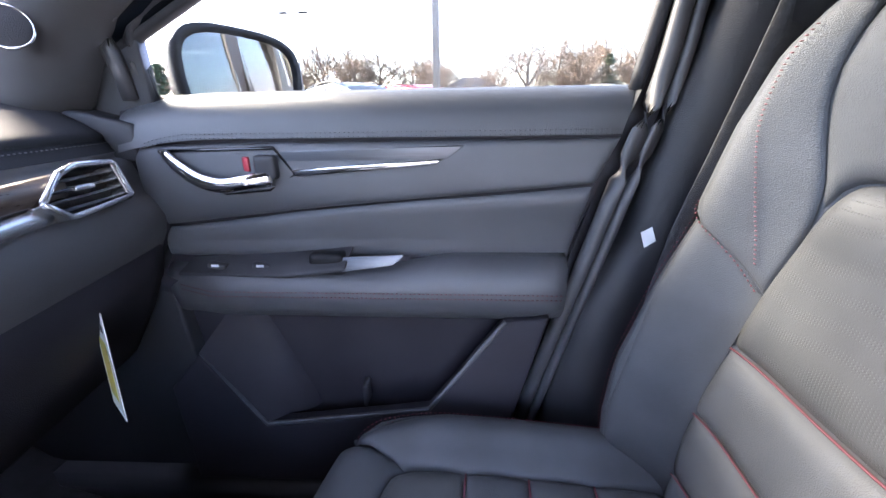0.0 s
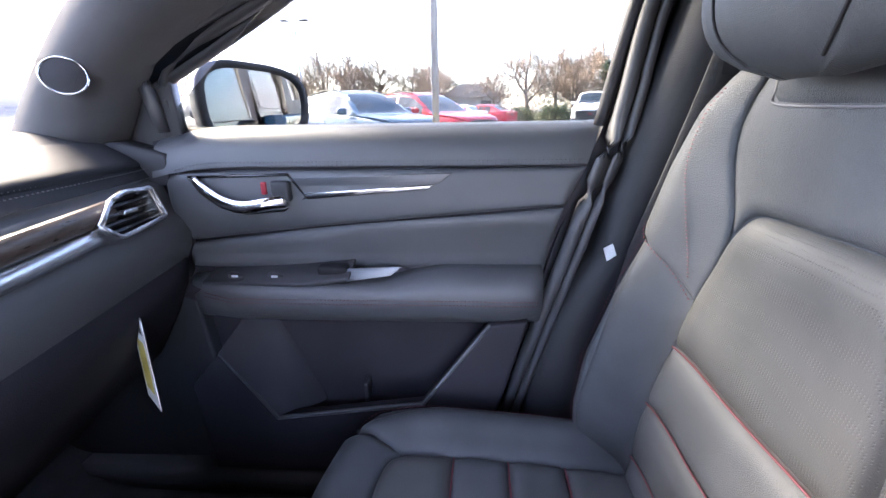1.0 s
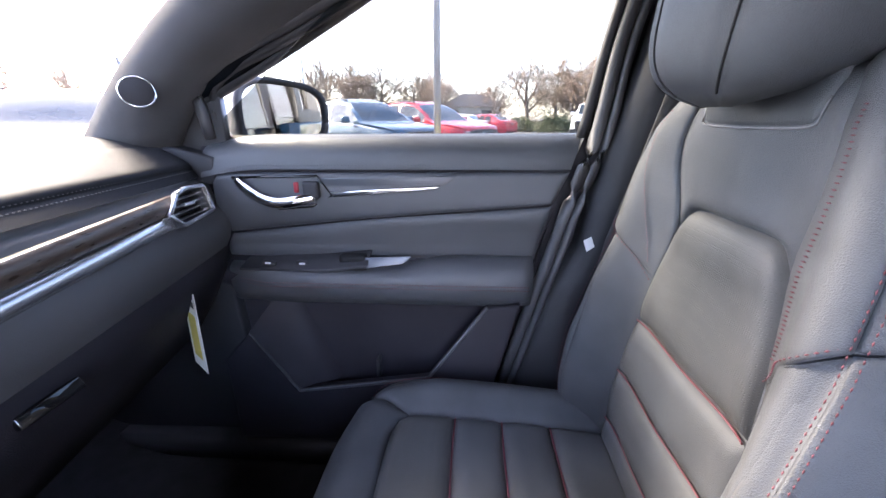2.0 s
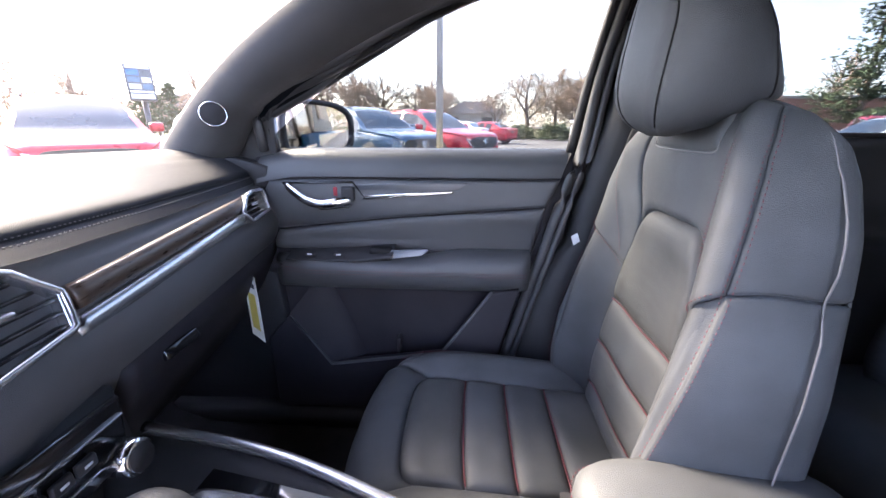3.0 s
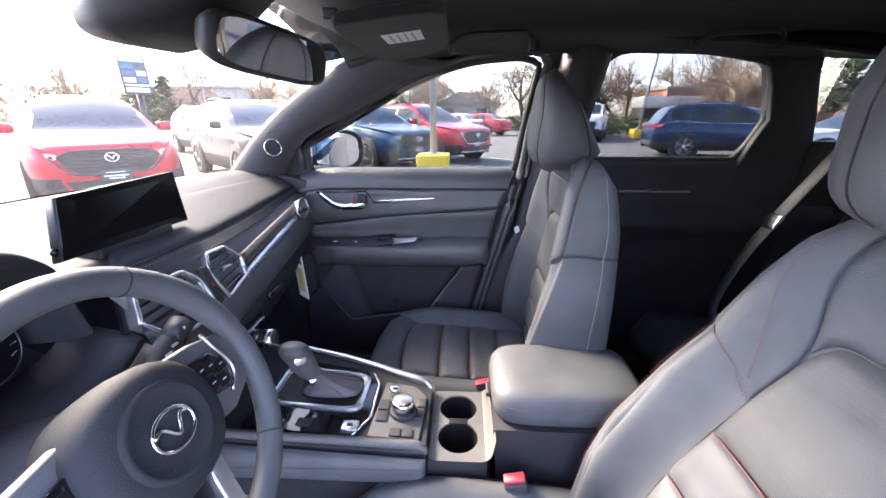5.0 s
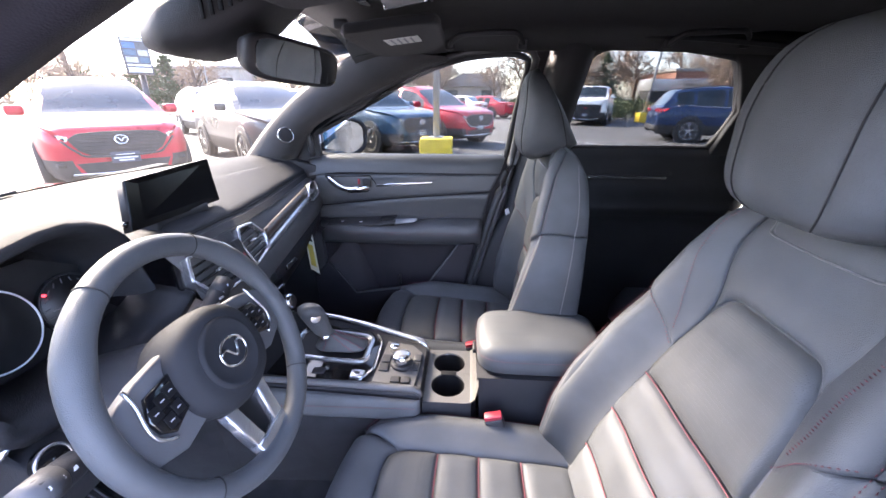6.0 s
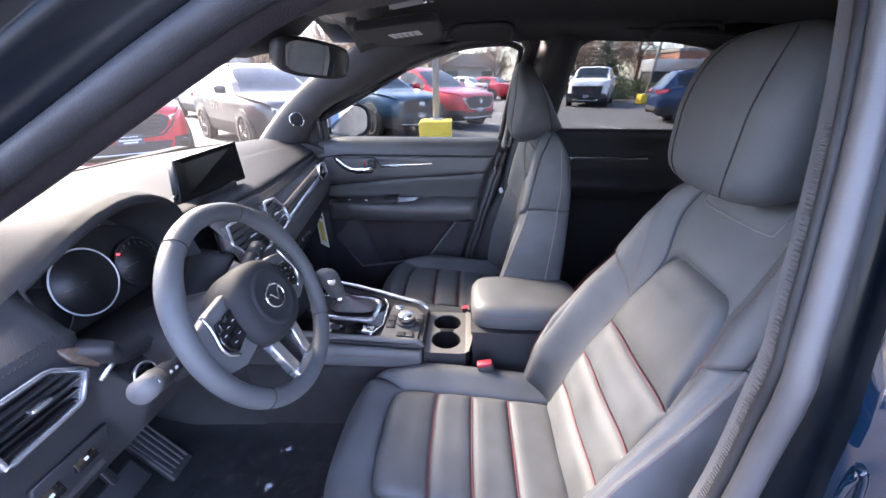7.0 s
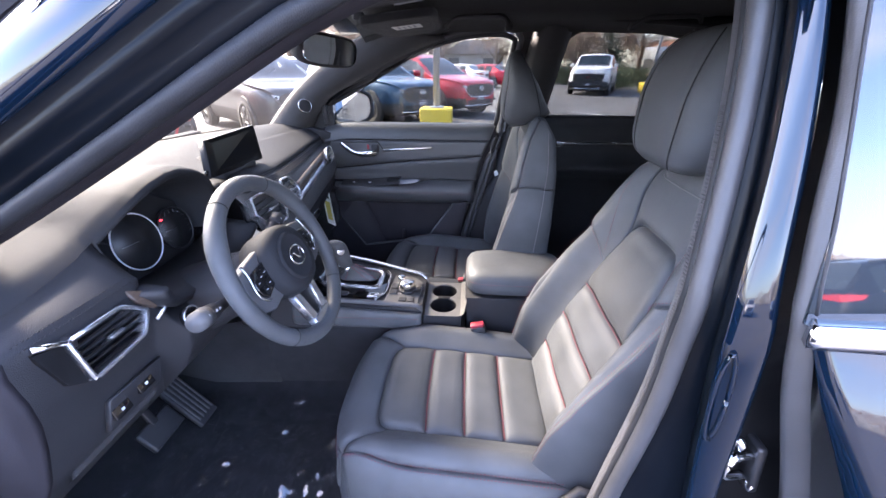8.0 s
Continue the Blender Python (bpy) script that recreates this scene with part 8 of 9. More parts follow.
    for nm, faces in groups.items():
        if not faces:
            continue
        used = sorted({v for f in faces for v in f})
        idx = {v: i for i, v in enumerate(used)}
        vv = [verts[u] for u in used]
        ff = [tuple(idx[v] for v in f) for f in faces]
        name, mat, lab = {"body": ("body", color, ""), "cladding": ("lower_cladding", CLADDING, "matt black lower cladding"), "windscreen": ("windscreen", CAR_GLASS, "dark reflecting windscreen"), "rear_window": ("rear_window", CAR_GLASS, "dark rear window"), "window_l": ("side_window", CAR_GLASS, "dark side window"), "window_r": ("side_window", CAR_GLASS, "dark side window")}[nm]
        data = bpy.data.meshes.new(name)
        data.from_pydata(vv, [], ff)
        bm = bmesh.new()
        bm.from_mesh(data)
        bmesh.ops.remove_doubles(bm, verts=bm.verts, dist=0.0005)
        bpy.data.meshes.remove(data)
        part(name, bm, mat, car, lab, auto=38)
    # window line in bright trim
    for sg in (-1, 1):
        pts = [(x, sg * (half_width(x) * 0.95 + 0.004), table(k["belt"], x) + 0.004) for x in [g0 + 0.2 + (g3 - 0.4 - g0 - 0.2) * i / 12 for i in range(13)]]
        part("belt_trim", tube_bm(pts, 0.009, 6), SATIN, car, "thin bright belt trim")
        if kind == "suv":
            rail_line = [(x, sg * (k["roof"] - 0.02), table(top_line, x) - 0.010 + 0.012 * math.sin(math.pi * i / 10)) for i, x in enumerate([g1 + 0.15 + (g2 - g1 - 0.25) * i / 10 for i in range(11)])]
            part("roof_rail", tube_bm(rail_line, 0.016, 8), CLADDING, car, "black roof rail")
        xm = g0 + 0.28
        yy = half_width(xm) + 0.10
        part("door_mirror", box_bm((0.13, 0.21, 0.15), (xm + 0.10, sg * (yy - 0.02), table(k["belt"], xm) + 0.12), Matrix.Rotation(radians(-14 * sg), 3, "Z"), 0.05, 4), color, car, "small door mirror")
        for xh in ((g0 + g3) / 2 - 0.15, (g0 + g3) / 2 + 0.85):
            if kind != "truck" or xh < 3.6:
                part("door_handle", box_bm((0.17, 0.03, 0.03), (xh, sg * (half_width(xh) * 0.975 + 0.01), table(k["belt"], xh) - 0.12), None, 0.008), color, car, "door handle")
        R = k["radius"]
        for xw in k["wheels"]:
            part("wheel_arch", disc_bm((xw, sg * (half_width(xw) - 0.10), R), (0, sg, 0), R + 0.075, 0.112, 40, 0.01), CLADDING if clad else TYRE, car, "black wheel arch")
            c = Vector((xw, sg * (half_width(xw) - 0.20), R))
            side = Vector((0, sg, 0))
            tyre_prof = [(0.0, R * 0.70), (0.0, R * 0.93), (0.03, R), (0.19, R), (0.222, R * 0.93), (0.225, R * 0.72), (0.18, R * 0.68)]
            rings = [[c + side * d + Vector((r * math.cos(t), 0, r * math.sin(t))) for t in [2 * math.pi * q / 32 for q in range(32)]] for d, r in tyre_prof]
            wheel = part("wheel", loft_bm(rings), TYRE, car, "black tyre on alloy rim")
            part("rim_disc", disc_bm(c + side * 0.15, side, R * 0.69, 0.012, 32), DARK_ALLOY, wheel, "dark inner rim")
            part("rim_edge", ring_bm(c + side * 0.205, side, R * 0.68, 0.010, 32, 6), wheel_mat, wheel, "bright rim edge")
            for q in range(5):
                t = 2 * math.pi * q / 5 + 0.3
                for off in (-0.16, 0.16):
                    p0 = c + side * 0.205 + Vector((R * 0.12 * math.cos(t), 0, R * 0.12 * math.sin(t)))
                    p1 = c + side * 0.208 + Vector((R * 0.66 * math.cos(t + off), 0, R * 0.66 * math.sin(t + off)))
                    part("rim_spoke", tube_bm([p0, p1], [0.022, 0.016], 6, flat=0.6, up=side), wheel_mat, wheel, "")
            part("hub_cap", disc_bm(c + side * 0.20, side, R * 0.15, 0.016, 20, 0.004), wheel_mat, wheel, "")
    # face: grille, lamps, bumper, plate
    def face_pt(y, z, out=0.0):
        q = min(0.995, max(0.0, (abs(y) / (0.96 * H) - 0.64) / 0.36))
        x = 0.9 * (1 - (1 - q * q) ** (1 / 2.6)) + 0.04 * (abs(y) / H) ** 2
        x += 0.5 * max(0, z - table(k["top"], 0.0) - 0.01)
        return Vector((x - out, y, z))
    zt = table(k["top"], 0.03)
    tall = kind == "truck"
    g_out = [(-0.78, zt - 0.06), (0.78, zt - 0.06), (0.80, zt - 0.20), (0.66, zt - 0.44), (-0.66, zt - 0.44), (-0.80, zt - 0.20)] if tall else [(-0.46, zt - 0.03), (-0.2, zt - 0.015), (0.2, zt - 0.015), (0.46, zt - 0.03), (0.57, zt - 0.10), (0.50, zt - 0.25), (0.36, zt - 0.34), (-0.36, zt - 0.34), (-0.50, zt - 0.25), (-0.57, zt - 0.10)]
    half_g = max(y for y, z in g_out)
    rim_top = sorted((y, z) for y, z in g_out if z > zt - 0.15)
    rim_low = sorted((y, z) for y, z in g_out if z < zt - 0.08)
    g_rings = []
    for i in range(25):
        y = -half_g + 2 * half_g * i / 24
        za, zb = table(rim_top, y), min(table(rim_low, y), table(rim_top, y) - 0.01)
        g_rings.append([face_pt(y, za, 0.012), face_pt(y, za, 0.030), face_pt(y, (za + zb) / 2, 0.034), face_pt(y, zb, 0.030), face_pt(y, zb, 0.012)])
    grille = part("grille", loft_bm(g_rings), grille_mat or CLADDING, car, "black mesh grille", auto=40)
    for q in range(6):
        z = zt - 0.06 - (0.065 if tall else 0.048) * q
        wd = (0.74 if tall else 0.50) - 0.022 * q
        part("grille_bar", tube_bm([face_pt(-wd, z, 0.034), face_pt(0, z, 0.034), face_pt(wd, z, 0.034)], 0.006, 5), CLADDING, grille, "")
    if not tall:
        part("grille_trim", tube_bm(smooth_line([face_pt(-0.64, zt - 0.125, 0.030), face_pt(-0.52, zt - 0.26, 0.036), face_pt(-0.36, zt - 0.345, 0.036), face_pt(0.36, zt - 0.345, 0.036), face_pt(0.52, zt - 0.26, 0.036), face_pt(0.64, zt - 0.125, 0.030)], 36), 0.014, 8), DARK_ALLOY if wheel_mat is DARK_ALLOY else SATIN, car, "bright trim under the grille")
        part("emblem", ring_bm(face_pt(0, zt - 0.13, 0.045), (-1, 0, 0.1), 0.075, 0.010, 28, 6, 0.78), CHROME, grille, "oval chrome emblem")
        wl = smooth_line([face_pt(-0.065, zt - 0.115, 0.045), face_pt(-0.03, zt - 0.11, 0.045), face_pt(0, zt - 0.155, 0.05), face_pt(0.03, zt - 0.11, 0.045), face_pt(0.065, zt - 0.115, 0.045)], 16)
        part("emblem", tube_bm(wl, 0.009, 6), CHROME, grille, "oval chrome emblem")
    else:
        part("grille_band", box_bm((0.03, 1.3, 0.05), face_pt(0, zt - 0.24, 0.04), None, 0.01), CLADDING, grille, "dark grille band")
        part("front_bumper", box_bm((0.16, 2 * H * 0.94, 0.26), (0.06, 0, 0.52), None, 0.05, 3), CLADDING, car, "black front bumper")
        part("emblem", box_bm((0.02, 0.16, 0.05), face_pt(0, zt - 0.22, 0.06), None, 0.008), RED_BUTTON, grille, "small red emblem")
    for sg in (-1, 1):
        hl = [(0.56, zt - 0.075), (0.66, zt - 0.045), (0.76, zt - 0.02), (0.85 * H / 0.92, zt - 0.0), (0.90 * H / 0.92, zt - 0.06), (0.86 * H / 0.92, zt - 0.12), (0.76, zt - 0.14), (0.66, zt - 0.145), (0.58, zt - 0.13)]
        rings = [[face_pt(sg * y, z, o) for y, z in hl] for o in (-0.03, 0.020)]
        lamp_body = part("headlamp", loft_bm(rings), HEADLAMP, car, "clear slim headlamp", smooth=False)
        part("lamp_shade", loft_bm([[face_pt(sg * y, z, o) for y, z in ((0.60, zt - 0.085), (0.70, zt - 0.065), (0.80, zt - 0.05), (0.80, zt - 0.10), (0.70, zt - 0.115), (0.60, zt - 0.115))] for o in (0.0, 0.024)]), CAR_GLASS, lamp_body, "dark lamp inside", smooth=False)
        zr = table(k["belt"], L - 0.2) - 0.05
        yr = half_width(L - 0.05)
        lamp = [(L - 0.30, yr + 0.075, zr + 0.06), (L + 0.005, yr * 0.93, zr + 0.05), (L + 0.012, yr * 0.55, zr + 0.02), (L + 0.012, yr * 0.55, zr - 0.05), (L + 0.005, yr * 0.95, zr - 0.07), (L - 0.22, yr + 0.075, zr - 0.02)]
        rings = [[(x, sg * y, z) for x, y, z in lamp], [(x - 0.06, sg * (y - 0.05), z) for x, y, z in lamp]]
        part("tail_lamp", loft_bm(rings), TAILLAMP, car, "red tail lamp", smooth=False)
        part("fog_recess", box_bm((0.05, 0.20, 0.06), face_pt(sg * 0.66, 0.46, 0.0), Matrix.Rotation(radians(25 * sg), 3, "Z"), 0.015), CLADDING, car, "black lamp recess")
    part("lower_grille", loft_bm([[face_pt(y, z, o) for y, z in ((-0.55, 0.47), (0.55, 0.47), (0.48, 0.34), (-0.48, 0.34))] for o in (-0.02, 0.016)]), CLADDING, car, "black lower intake", smooth=False)
    part("skid_trim", tube_bm([face_pt(-0.62, 0.325, 0.01), face_pt(-0.3, 0.315, 0.015), face_pt(0.3, 0.315, 0.015), face_pt(0.62, 0.325, 0.01)], 0.018, 6), SATIN if clad else CLADDING, car, "bright lower lip")
    if plate:
        pl = part("plate_card", box_bm((0.012, 0.34, 0.15), face_pt(0, 0.52, 0.030), None, 0.004), PLATE, car, "dark dealer plate card")
        for q, wd in ((0.035, 0.22), (-0.005, 0.28), (-0.04, 0.18)):
            part("plate_bar", box_bm((0.004, wd, 0.022), face_pt(0, 0.52 + q, 0.037), None, 0), WHITE_MARK, pl, "", smooth=False)
    part("tail_plate", box_bm((0.012, 0.34, 0.15), (L + 0.006, 0, 0.78), None, 0.004), PLATE, car, "dark plate card")
    part("rear_bumper", box_bm((0.10, 2 * H * 0.82, 0.16), (L - 0.03, 0, 0.42), None, 0.04, 3), CLADDING if clad else color, car, "rear bumper")
    part("underbody", box_bm((L - 0.5, 2 * H * 0.78, 0.10), (L / 2, 0, 0.27), None, 0.02), TYRE, car, "dark underbody")
    # local +x runs from nose to tail
    a = radians(heading + 180)
    car.matrix_basis = Matrix.Translation(at) @ Matrix.Rotation(a, 4, "Z")
    return car


make_car("suv", RED_PAINT, (-4.90, 4.68, 0), -42, "bright red parked suv facing the car", wheel_mat=DARK_ALLOY)
make_car("suv", GREY_PAINT, (-3.05, 6.90, 0), -42, "gunmetal grey parked suv with a dark interior", wheel_mat=DARK_ALLOY)
make_car("suv", BLUE_GREY_PAINT, (-1.05, 9.15, 0), -42, "blue grey parked suv with black cladding", wheel_mat=DARK_ALLOY)
make_car("suv", RED_PAINT, (0.43, 11.0, 0), -42, "red parked suv beside the lamp post", wheel_mat=ALLOY)
make_car("sedan", WHITE_PAINT, (-2.6, 29.6, 0), 145, "white parked saloon seen from behind", clad=False)
make_car("suv", WHITE_PAINT, (-5.6, 15.2, 0), -42, "white parked suv in the second row", wheel_mat=ALLOY)
make_car("sedan", RED_PAINT, (-0.9, 29.8, 0), 145, "red parked saloon seen from behind", clad=False)
make_car("suv", NAVY_PAINT, (10.70, 12.45, 0), -12, "navy blue parked suv seen from its side")
make_car("sedan", SILVER_PAINT, (8.6, 11.2, 0), 174, "pale silver parked car with its nose in view", clad=False)
make_car("truck", WHITE_PAINT, (5.95, 20.2, 0), -112, "white pickup truck with a black grille", grille_mat=CLADDING)
make_car("suv", SILVER_PAINT, (8.9, 17.8, 0), -150, "pale silver parked suv behind the navy one")
make_car("suv", BLUE_TRUCK_PAINT, (14.8, 20.2, 0), -110, "mid blue parked suv in the far row")
make_car("suv", RED_PAINT, (18.3, 18.2, 0), -120, "red parked suv at the far side")
make_car("sedan", WHITE_PAINT, (-10.2, 16.0, 0), -60, "white parked car far behind", clad=False)
make_car("suv", SILVER_PAINT, (-7.6, 12.4, 0), -42, "pale silver parked suv in the far row")
make_car("suv", WHITE_PAINT, (-13.5, 13.0, 0), -60, "white parked suv in the far row")
make_car("suv", WHITE_PAINT, (-1.5, 36.0, 0), 10, "white parked suv by the kerb")
make_car("sedan", SILVER_PAINT, (-6.5, 33.0, 0), 15, "silver parked car by the kerb", clad=False)
make_car("suv", BLACK_PAINT, (10.6, -7.3, 0), 3, "black parked suv on the driver side")
make_car("suv", WHITE_PAINT, (-2.8, -9.0, 0), 60, "white parked suv on the driver side")


def lamp_post(at, height, arms, label, lean=0.0, base=0.68, tall=0.52):
    post = thing("lamp_post", at, label, "lamp post", "lamp posts")
    x, y = at[0], at[1]
    if base:
        part("footing", box_bm((base, base, tall), (x, y, tall / 2), None, 0.03, 3), YELLOW, post, "yellow painted concrete footing")
    b = tall if base else 0
    part("base_plate", box_bm((0.30, 0.30, 0.03), (x, y, b + 0.015), None, 0.005), GALVANISED, post, "grey steel base plate")
    part("pole", tube_bm([(x, y, b), (x + lean * 0.5, y, height * 0.5), (x + lean, y, height)], [0.070, 0.066, 0.060], 16), GALVANISED, post, "grey steel pole")
    for sg in arms:
        part("arm", tube_bm([(x + lean, y, height - 0.1), (x + lean + sg * 0.6, y, height)], 0.035, 8), GALVANISED, post, "short steel arm")
        part("lamp_head", box_bm((0.62, 0.30, 0.11), (x + lean + sg * 0.8, y, height + 0.02), None, 0.03, 3), CLADDING, post, "flat dark lamp head")
    return post


lamp_post((-0.59, 7.9, 0), 9.0, (-1, 1), "grey lamp post on a yellow concrete footing")
lamp_post((10.2, 23.5, 0), 8.5, (1,), "grey leaning lamp post on a yellow footing", 0.9)
lamp_post((-13.4, 33.5, 0), 7.8, (-1, 1), "grey lamp post with two flat heads", 0, 0)
lamp_post((-28.0, 43.0, 0), 7.8, (1,), "grey lamp post with a flat head", 0, 0)

# pylon sign far off
sign = thing("pylon_sign", (-20.5, 24.7, 0), "tall leaning dealer sign with blue and white panels", "sign")
sc, su, sr = Vector((-20.5, 24.7, 3.55)), Vector((-0.06, 0.03, 1)).normalized(), Vector((0.66, 0.75, 0)).normalized()
def sgn_rect(x0, x1, z0, z1, out, thick):
    n = sr.cross(su).normalized()
    if n.dot(Vector((1, -1, 0))) < 0:
        n = -n
    return [sc + sr * x + su * z + n * out for x, z in ((x0, z0), (x1, z0), (x1, z1), (x0, z1))], n * thick
o, t = sgn_rect(-0.70, 0.70, -0.95, 1.15, 0, 0.25)
part("cabinet", slab_bm(o, t, 0.02), DARK_ALLOY, sign, "dark sign cabinet")
for x0, x1, z0, z1, mt in ((-0.60, 0.02, 0.52, 0.84, BLUE_TRUCK_PAINT), (0.10, 0.60, 0.52, 0.84, GREY_PAINT), (-0.60, 0.02, 0.12, 0.44, BLUE_GREY_PAINT), (0.10, 0.60, 0.12, 0.44, SIDING), (-0.60, 0.02, -0.28, 0.04, SIDING), (0.10, 0.60, -0.28, 0.04, BLUE_GREY_PAINT), (-0.60, 0.60, -0.48, -0.36, WHITE_MARK), (-0.60, 0.60, -0.82, -0.56, SILVER_PAINT), (-0.60, 0.60, 0.92, 1.08, WHITE_MARK)):
    o, t = sgn_rect(x0, x1, z0, z1, 0.25, 0.02)
    part("sign_panel", slab_bm(o, t, 0), mt, sign, "printed panel", smooth=False)
part("post", tube_bm([(-20.5, 24.8, 0), (-20.5, 24.8, 2.7)], 0.16, 12), DARK_ALLOY, sign, "dark steel post")

# brick building with separate bricks in courses
brick_house = thing("brick_building", (31, 40, 0), "long low red brown brick building with a flat roof", "building")
bx0, bx1, byf, bh = 22.7, 58.0, 47.0, 4.0
part("wall", box_bm((bx1 - bx0, 9.0, bh), ((bx0 + bx1) / 2, byf + 4.6, bh / 2), None, 0.02), BRICK, brick_house, "red brown wall behind the courses")
part("roof_edge", box_bm((bx1 - bx0 + 0.3, 9.3, 0.32), ((bx0 + bx1) / 2, byf + 4.6, bh + 0.16), None, 0.03), CONCRETE, brick_house, "pale roof edge")
verts, faces = [], []
course = 0
z = 0.02
while z < bh - 0.1:
    x = bx0 - (0.30 if course % 2 else 0.0)
    while x < bx1:
        a, b = max(x, bx0), min(x + 0.58, bx1)
        i = len(verts)
        d = 0.012 * random.random()
        for yy in (byf + 0.11, byf + 0.07 - d):
            verts += [(a, yy, z), (b, yy, z), (b, yy, z + 0.18), (a, yy, z + 0.18)]
        faces += [(i + 4, i + 5, i + 6, i + 7), (i, i + 4, i + 7, i + 3), (i + 1, i + 2, i + 6, i + 5), (i + 3, i + 7, i + 6, i + 2), (i, i + 1, i + 5, i + 4)]
        x += 0.60
    z += 0.20
    course += 1
tagged(raw("brickwork", verts, faces, BRICK, brick_house, "courses of red brown brick", smooth=False), kind="stuff")
trailer = thing("white_trailer", (16.1, 33, 0), "pale box trailer parked by the hedge", "trailer")
part("box", box_bm((4.6, 2.2, 0.85), (16.1, 33.0, 2.22), None, 0.05), SILVER_PAINT, trailer, "white box body")
part("chassis", box_bm((4.4, 2.0, 1.0), (16.1, 33.0, 1.3), None, 0.03), CLADDING, trailer, "dark chassis")
for xw in (14.8, 17.4):
    part("wheel", disc_bm((xw, 31.95, 0.42), (0, -1, 0), 0.42, 0.25, 24, 0.03), TYRE, trailer, "black wheel")
low_house = thing("low_house", (-40, 62, 0), "low grey building with a flat roof", "building")
part("wall", box_bm((16, 10, 5.0), (-40, 62, 2.5), None, 0.03), MORTAR, low_house, "pale grey wall")
part("roof", box_bm((16.6, 10.6, 0.4), (-40, 62, 5.2), None, 0.05), ROOFING, low_house, "grey flat roof")
for q in range(6):
    w = part("window", box_bm((1.8, 0.08, 1.3), (-46.0 + 2.4 * q, 56.97, 3.2), None, 0.02), CAR_GLASS, low_house, "dark window")
hut = thing("gabled_house", (1.5, 50, 0), "pale house with a pitched grey roof", "house")
part("wall", box_bm((7, 6, 2.6), (0.5, 52, 1.3), None, 0.03), SIDING, hut, "pale grey siding")
part("roof", slab_bm([(-3.6, 48.4, 2.5), (4.6, 48.4, 2.5), (1.6, 48.4, 3.9), (-0.6, 48.4, 3.9)], (0, 7.0, 0), 0.02), ROOFING, hut, "grey shingle roof", smooth=False)
for xq in (-2.2, 2.8):
    part("window", box_bm((1.2, 0.08, 1.2), (xq * 0.8, 48.97, 1.5), None, 0.02), CAR_GLASS, hut, "dark window")


# ---- trees ----
def limb(verts, faces, a, b, r0, r1, sides):
    d = (b - a).normalized()
    s = d.orthogonal().normalized()
    t = d.cross(s)
    i = len(verts)
    for p, r in ((a, r0), (b, r1)):
        for k in range(sides):
            an = 2 * math.pi * k / sides
            verts.append(p + r * (math.cos(an) * s + math.sin(an) * t))
    for k in range(sides):
        faces.append((i + k, i + (k + 1) % sides, i + sides + (k + 1) % sides, i + sides + k))


def bare_tree(height, spread_out, seed, label, droop=0.0, levels=5, trunk_part=0.22, at=(0, 0, 0)):
    rnd = random.Random(seed)
    tv, tf, cv, cf = [], [], [], []

    def grow(p, d, ln, r, level):
        v, f = (tv, tf) if level < 2 else (cv, cf)
        steps = 3 if level < 3 else 2
        q = p
        for s in range(steps):
            d = (d + Vector((rnd.uniform(-1, 1), rnd.uniform(-1, 1), rnd.uniform(-0.6, 0.8) - droop * level * 0.25)) * 0.16).normalized()
            nx = q + d * ln / steps
            limb(v, f, q, nx, r * (1 - 0.22 * s / steps), r * (1 - 0.22 * (s + 1) / steps), 7 if level < 2 else 4 if level < 4 else 3)
            q = nx
            if level < levels and s > 0 or (level < levels and level > 1):
                for c in range(rnd.choice((1, 2)) if level < levels - 1 else 2):
                    side = d.orthogonal().normalized()
                    side.rotate(Matrix.Rotation(rnd.uniform(0, 6.28), 3, d))
                    nd = (d * rnd.uniform(0.5, 0.9) + side * spread_out * rnd.uniform(0.6, 1.1)).normalized()
                    grow(q, nd, ln * rnd.uniform(0.55, 0.80), r * rnd.uniform(0.42, 0.58), level + 1)
        if level < levels:
            grow(q, d, ln * 0.7, r * 0.72, level + 1)

    base = Vector(at)
    grow(base, Vector((0, 0, 1)), height * trunk_part, height * 0.022, 0)
    tree = thing("bare_tree", at, label, "tree", "bare trees")
    raw("trunk", tv, tf, BARK, tree, "grey brown trunk and limbs")
    tagged(raw("crown", cv, cf, TWIG, tree, "crown of leafless brown twigs"), kind="stuff")
    return tree


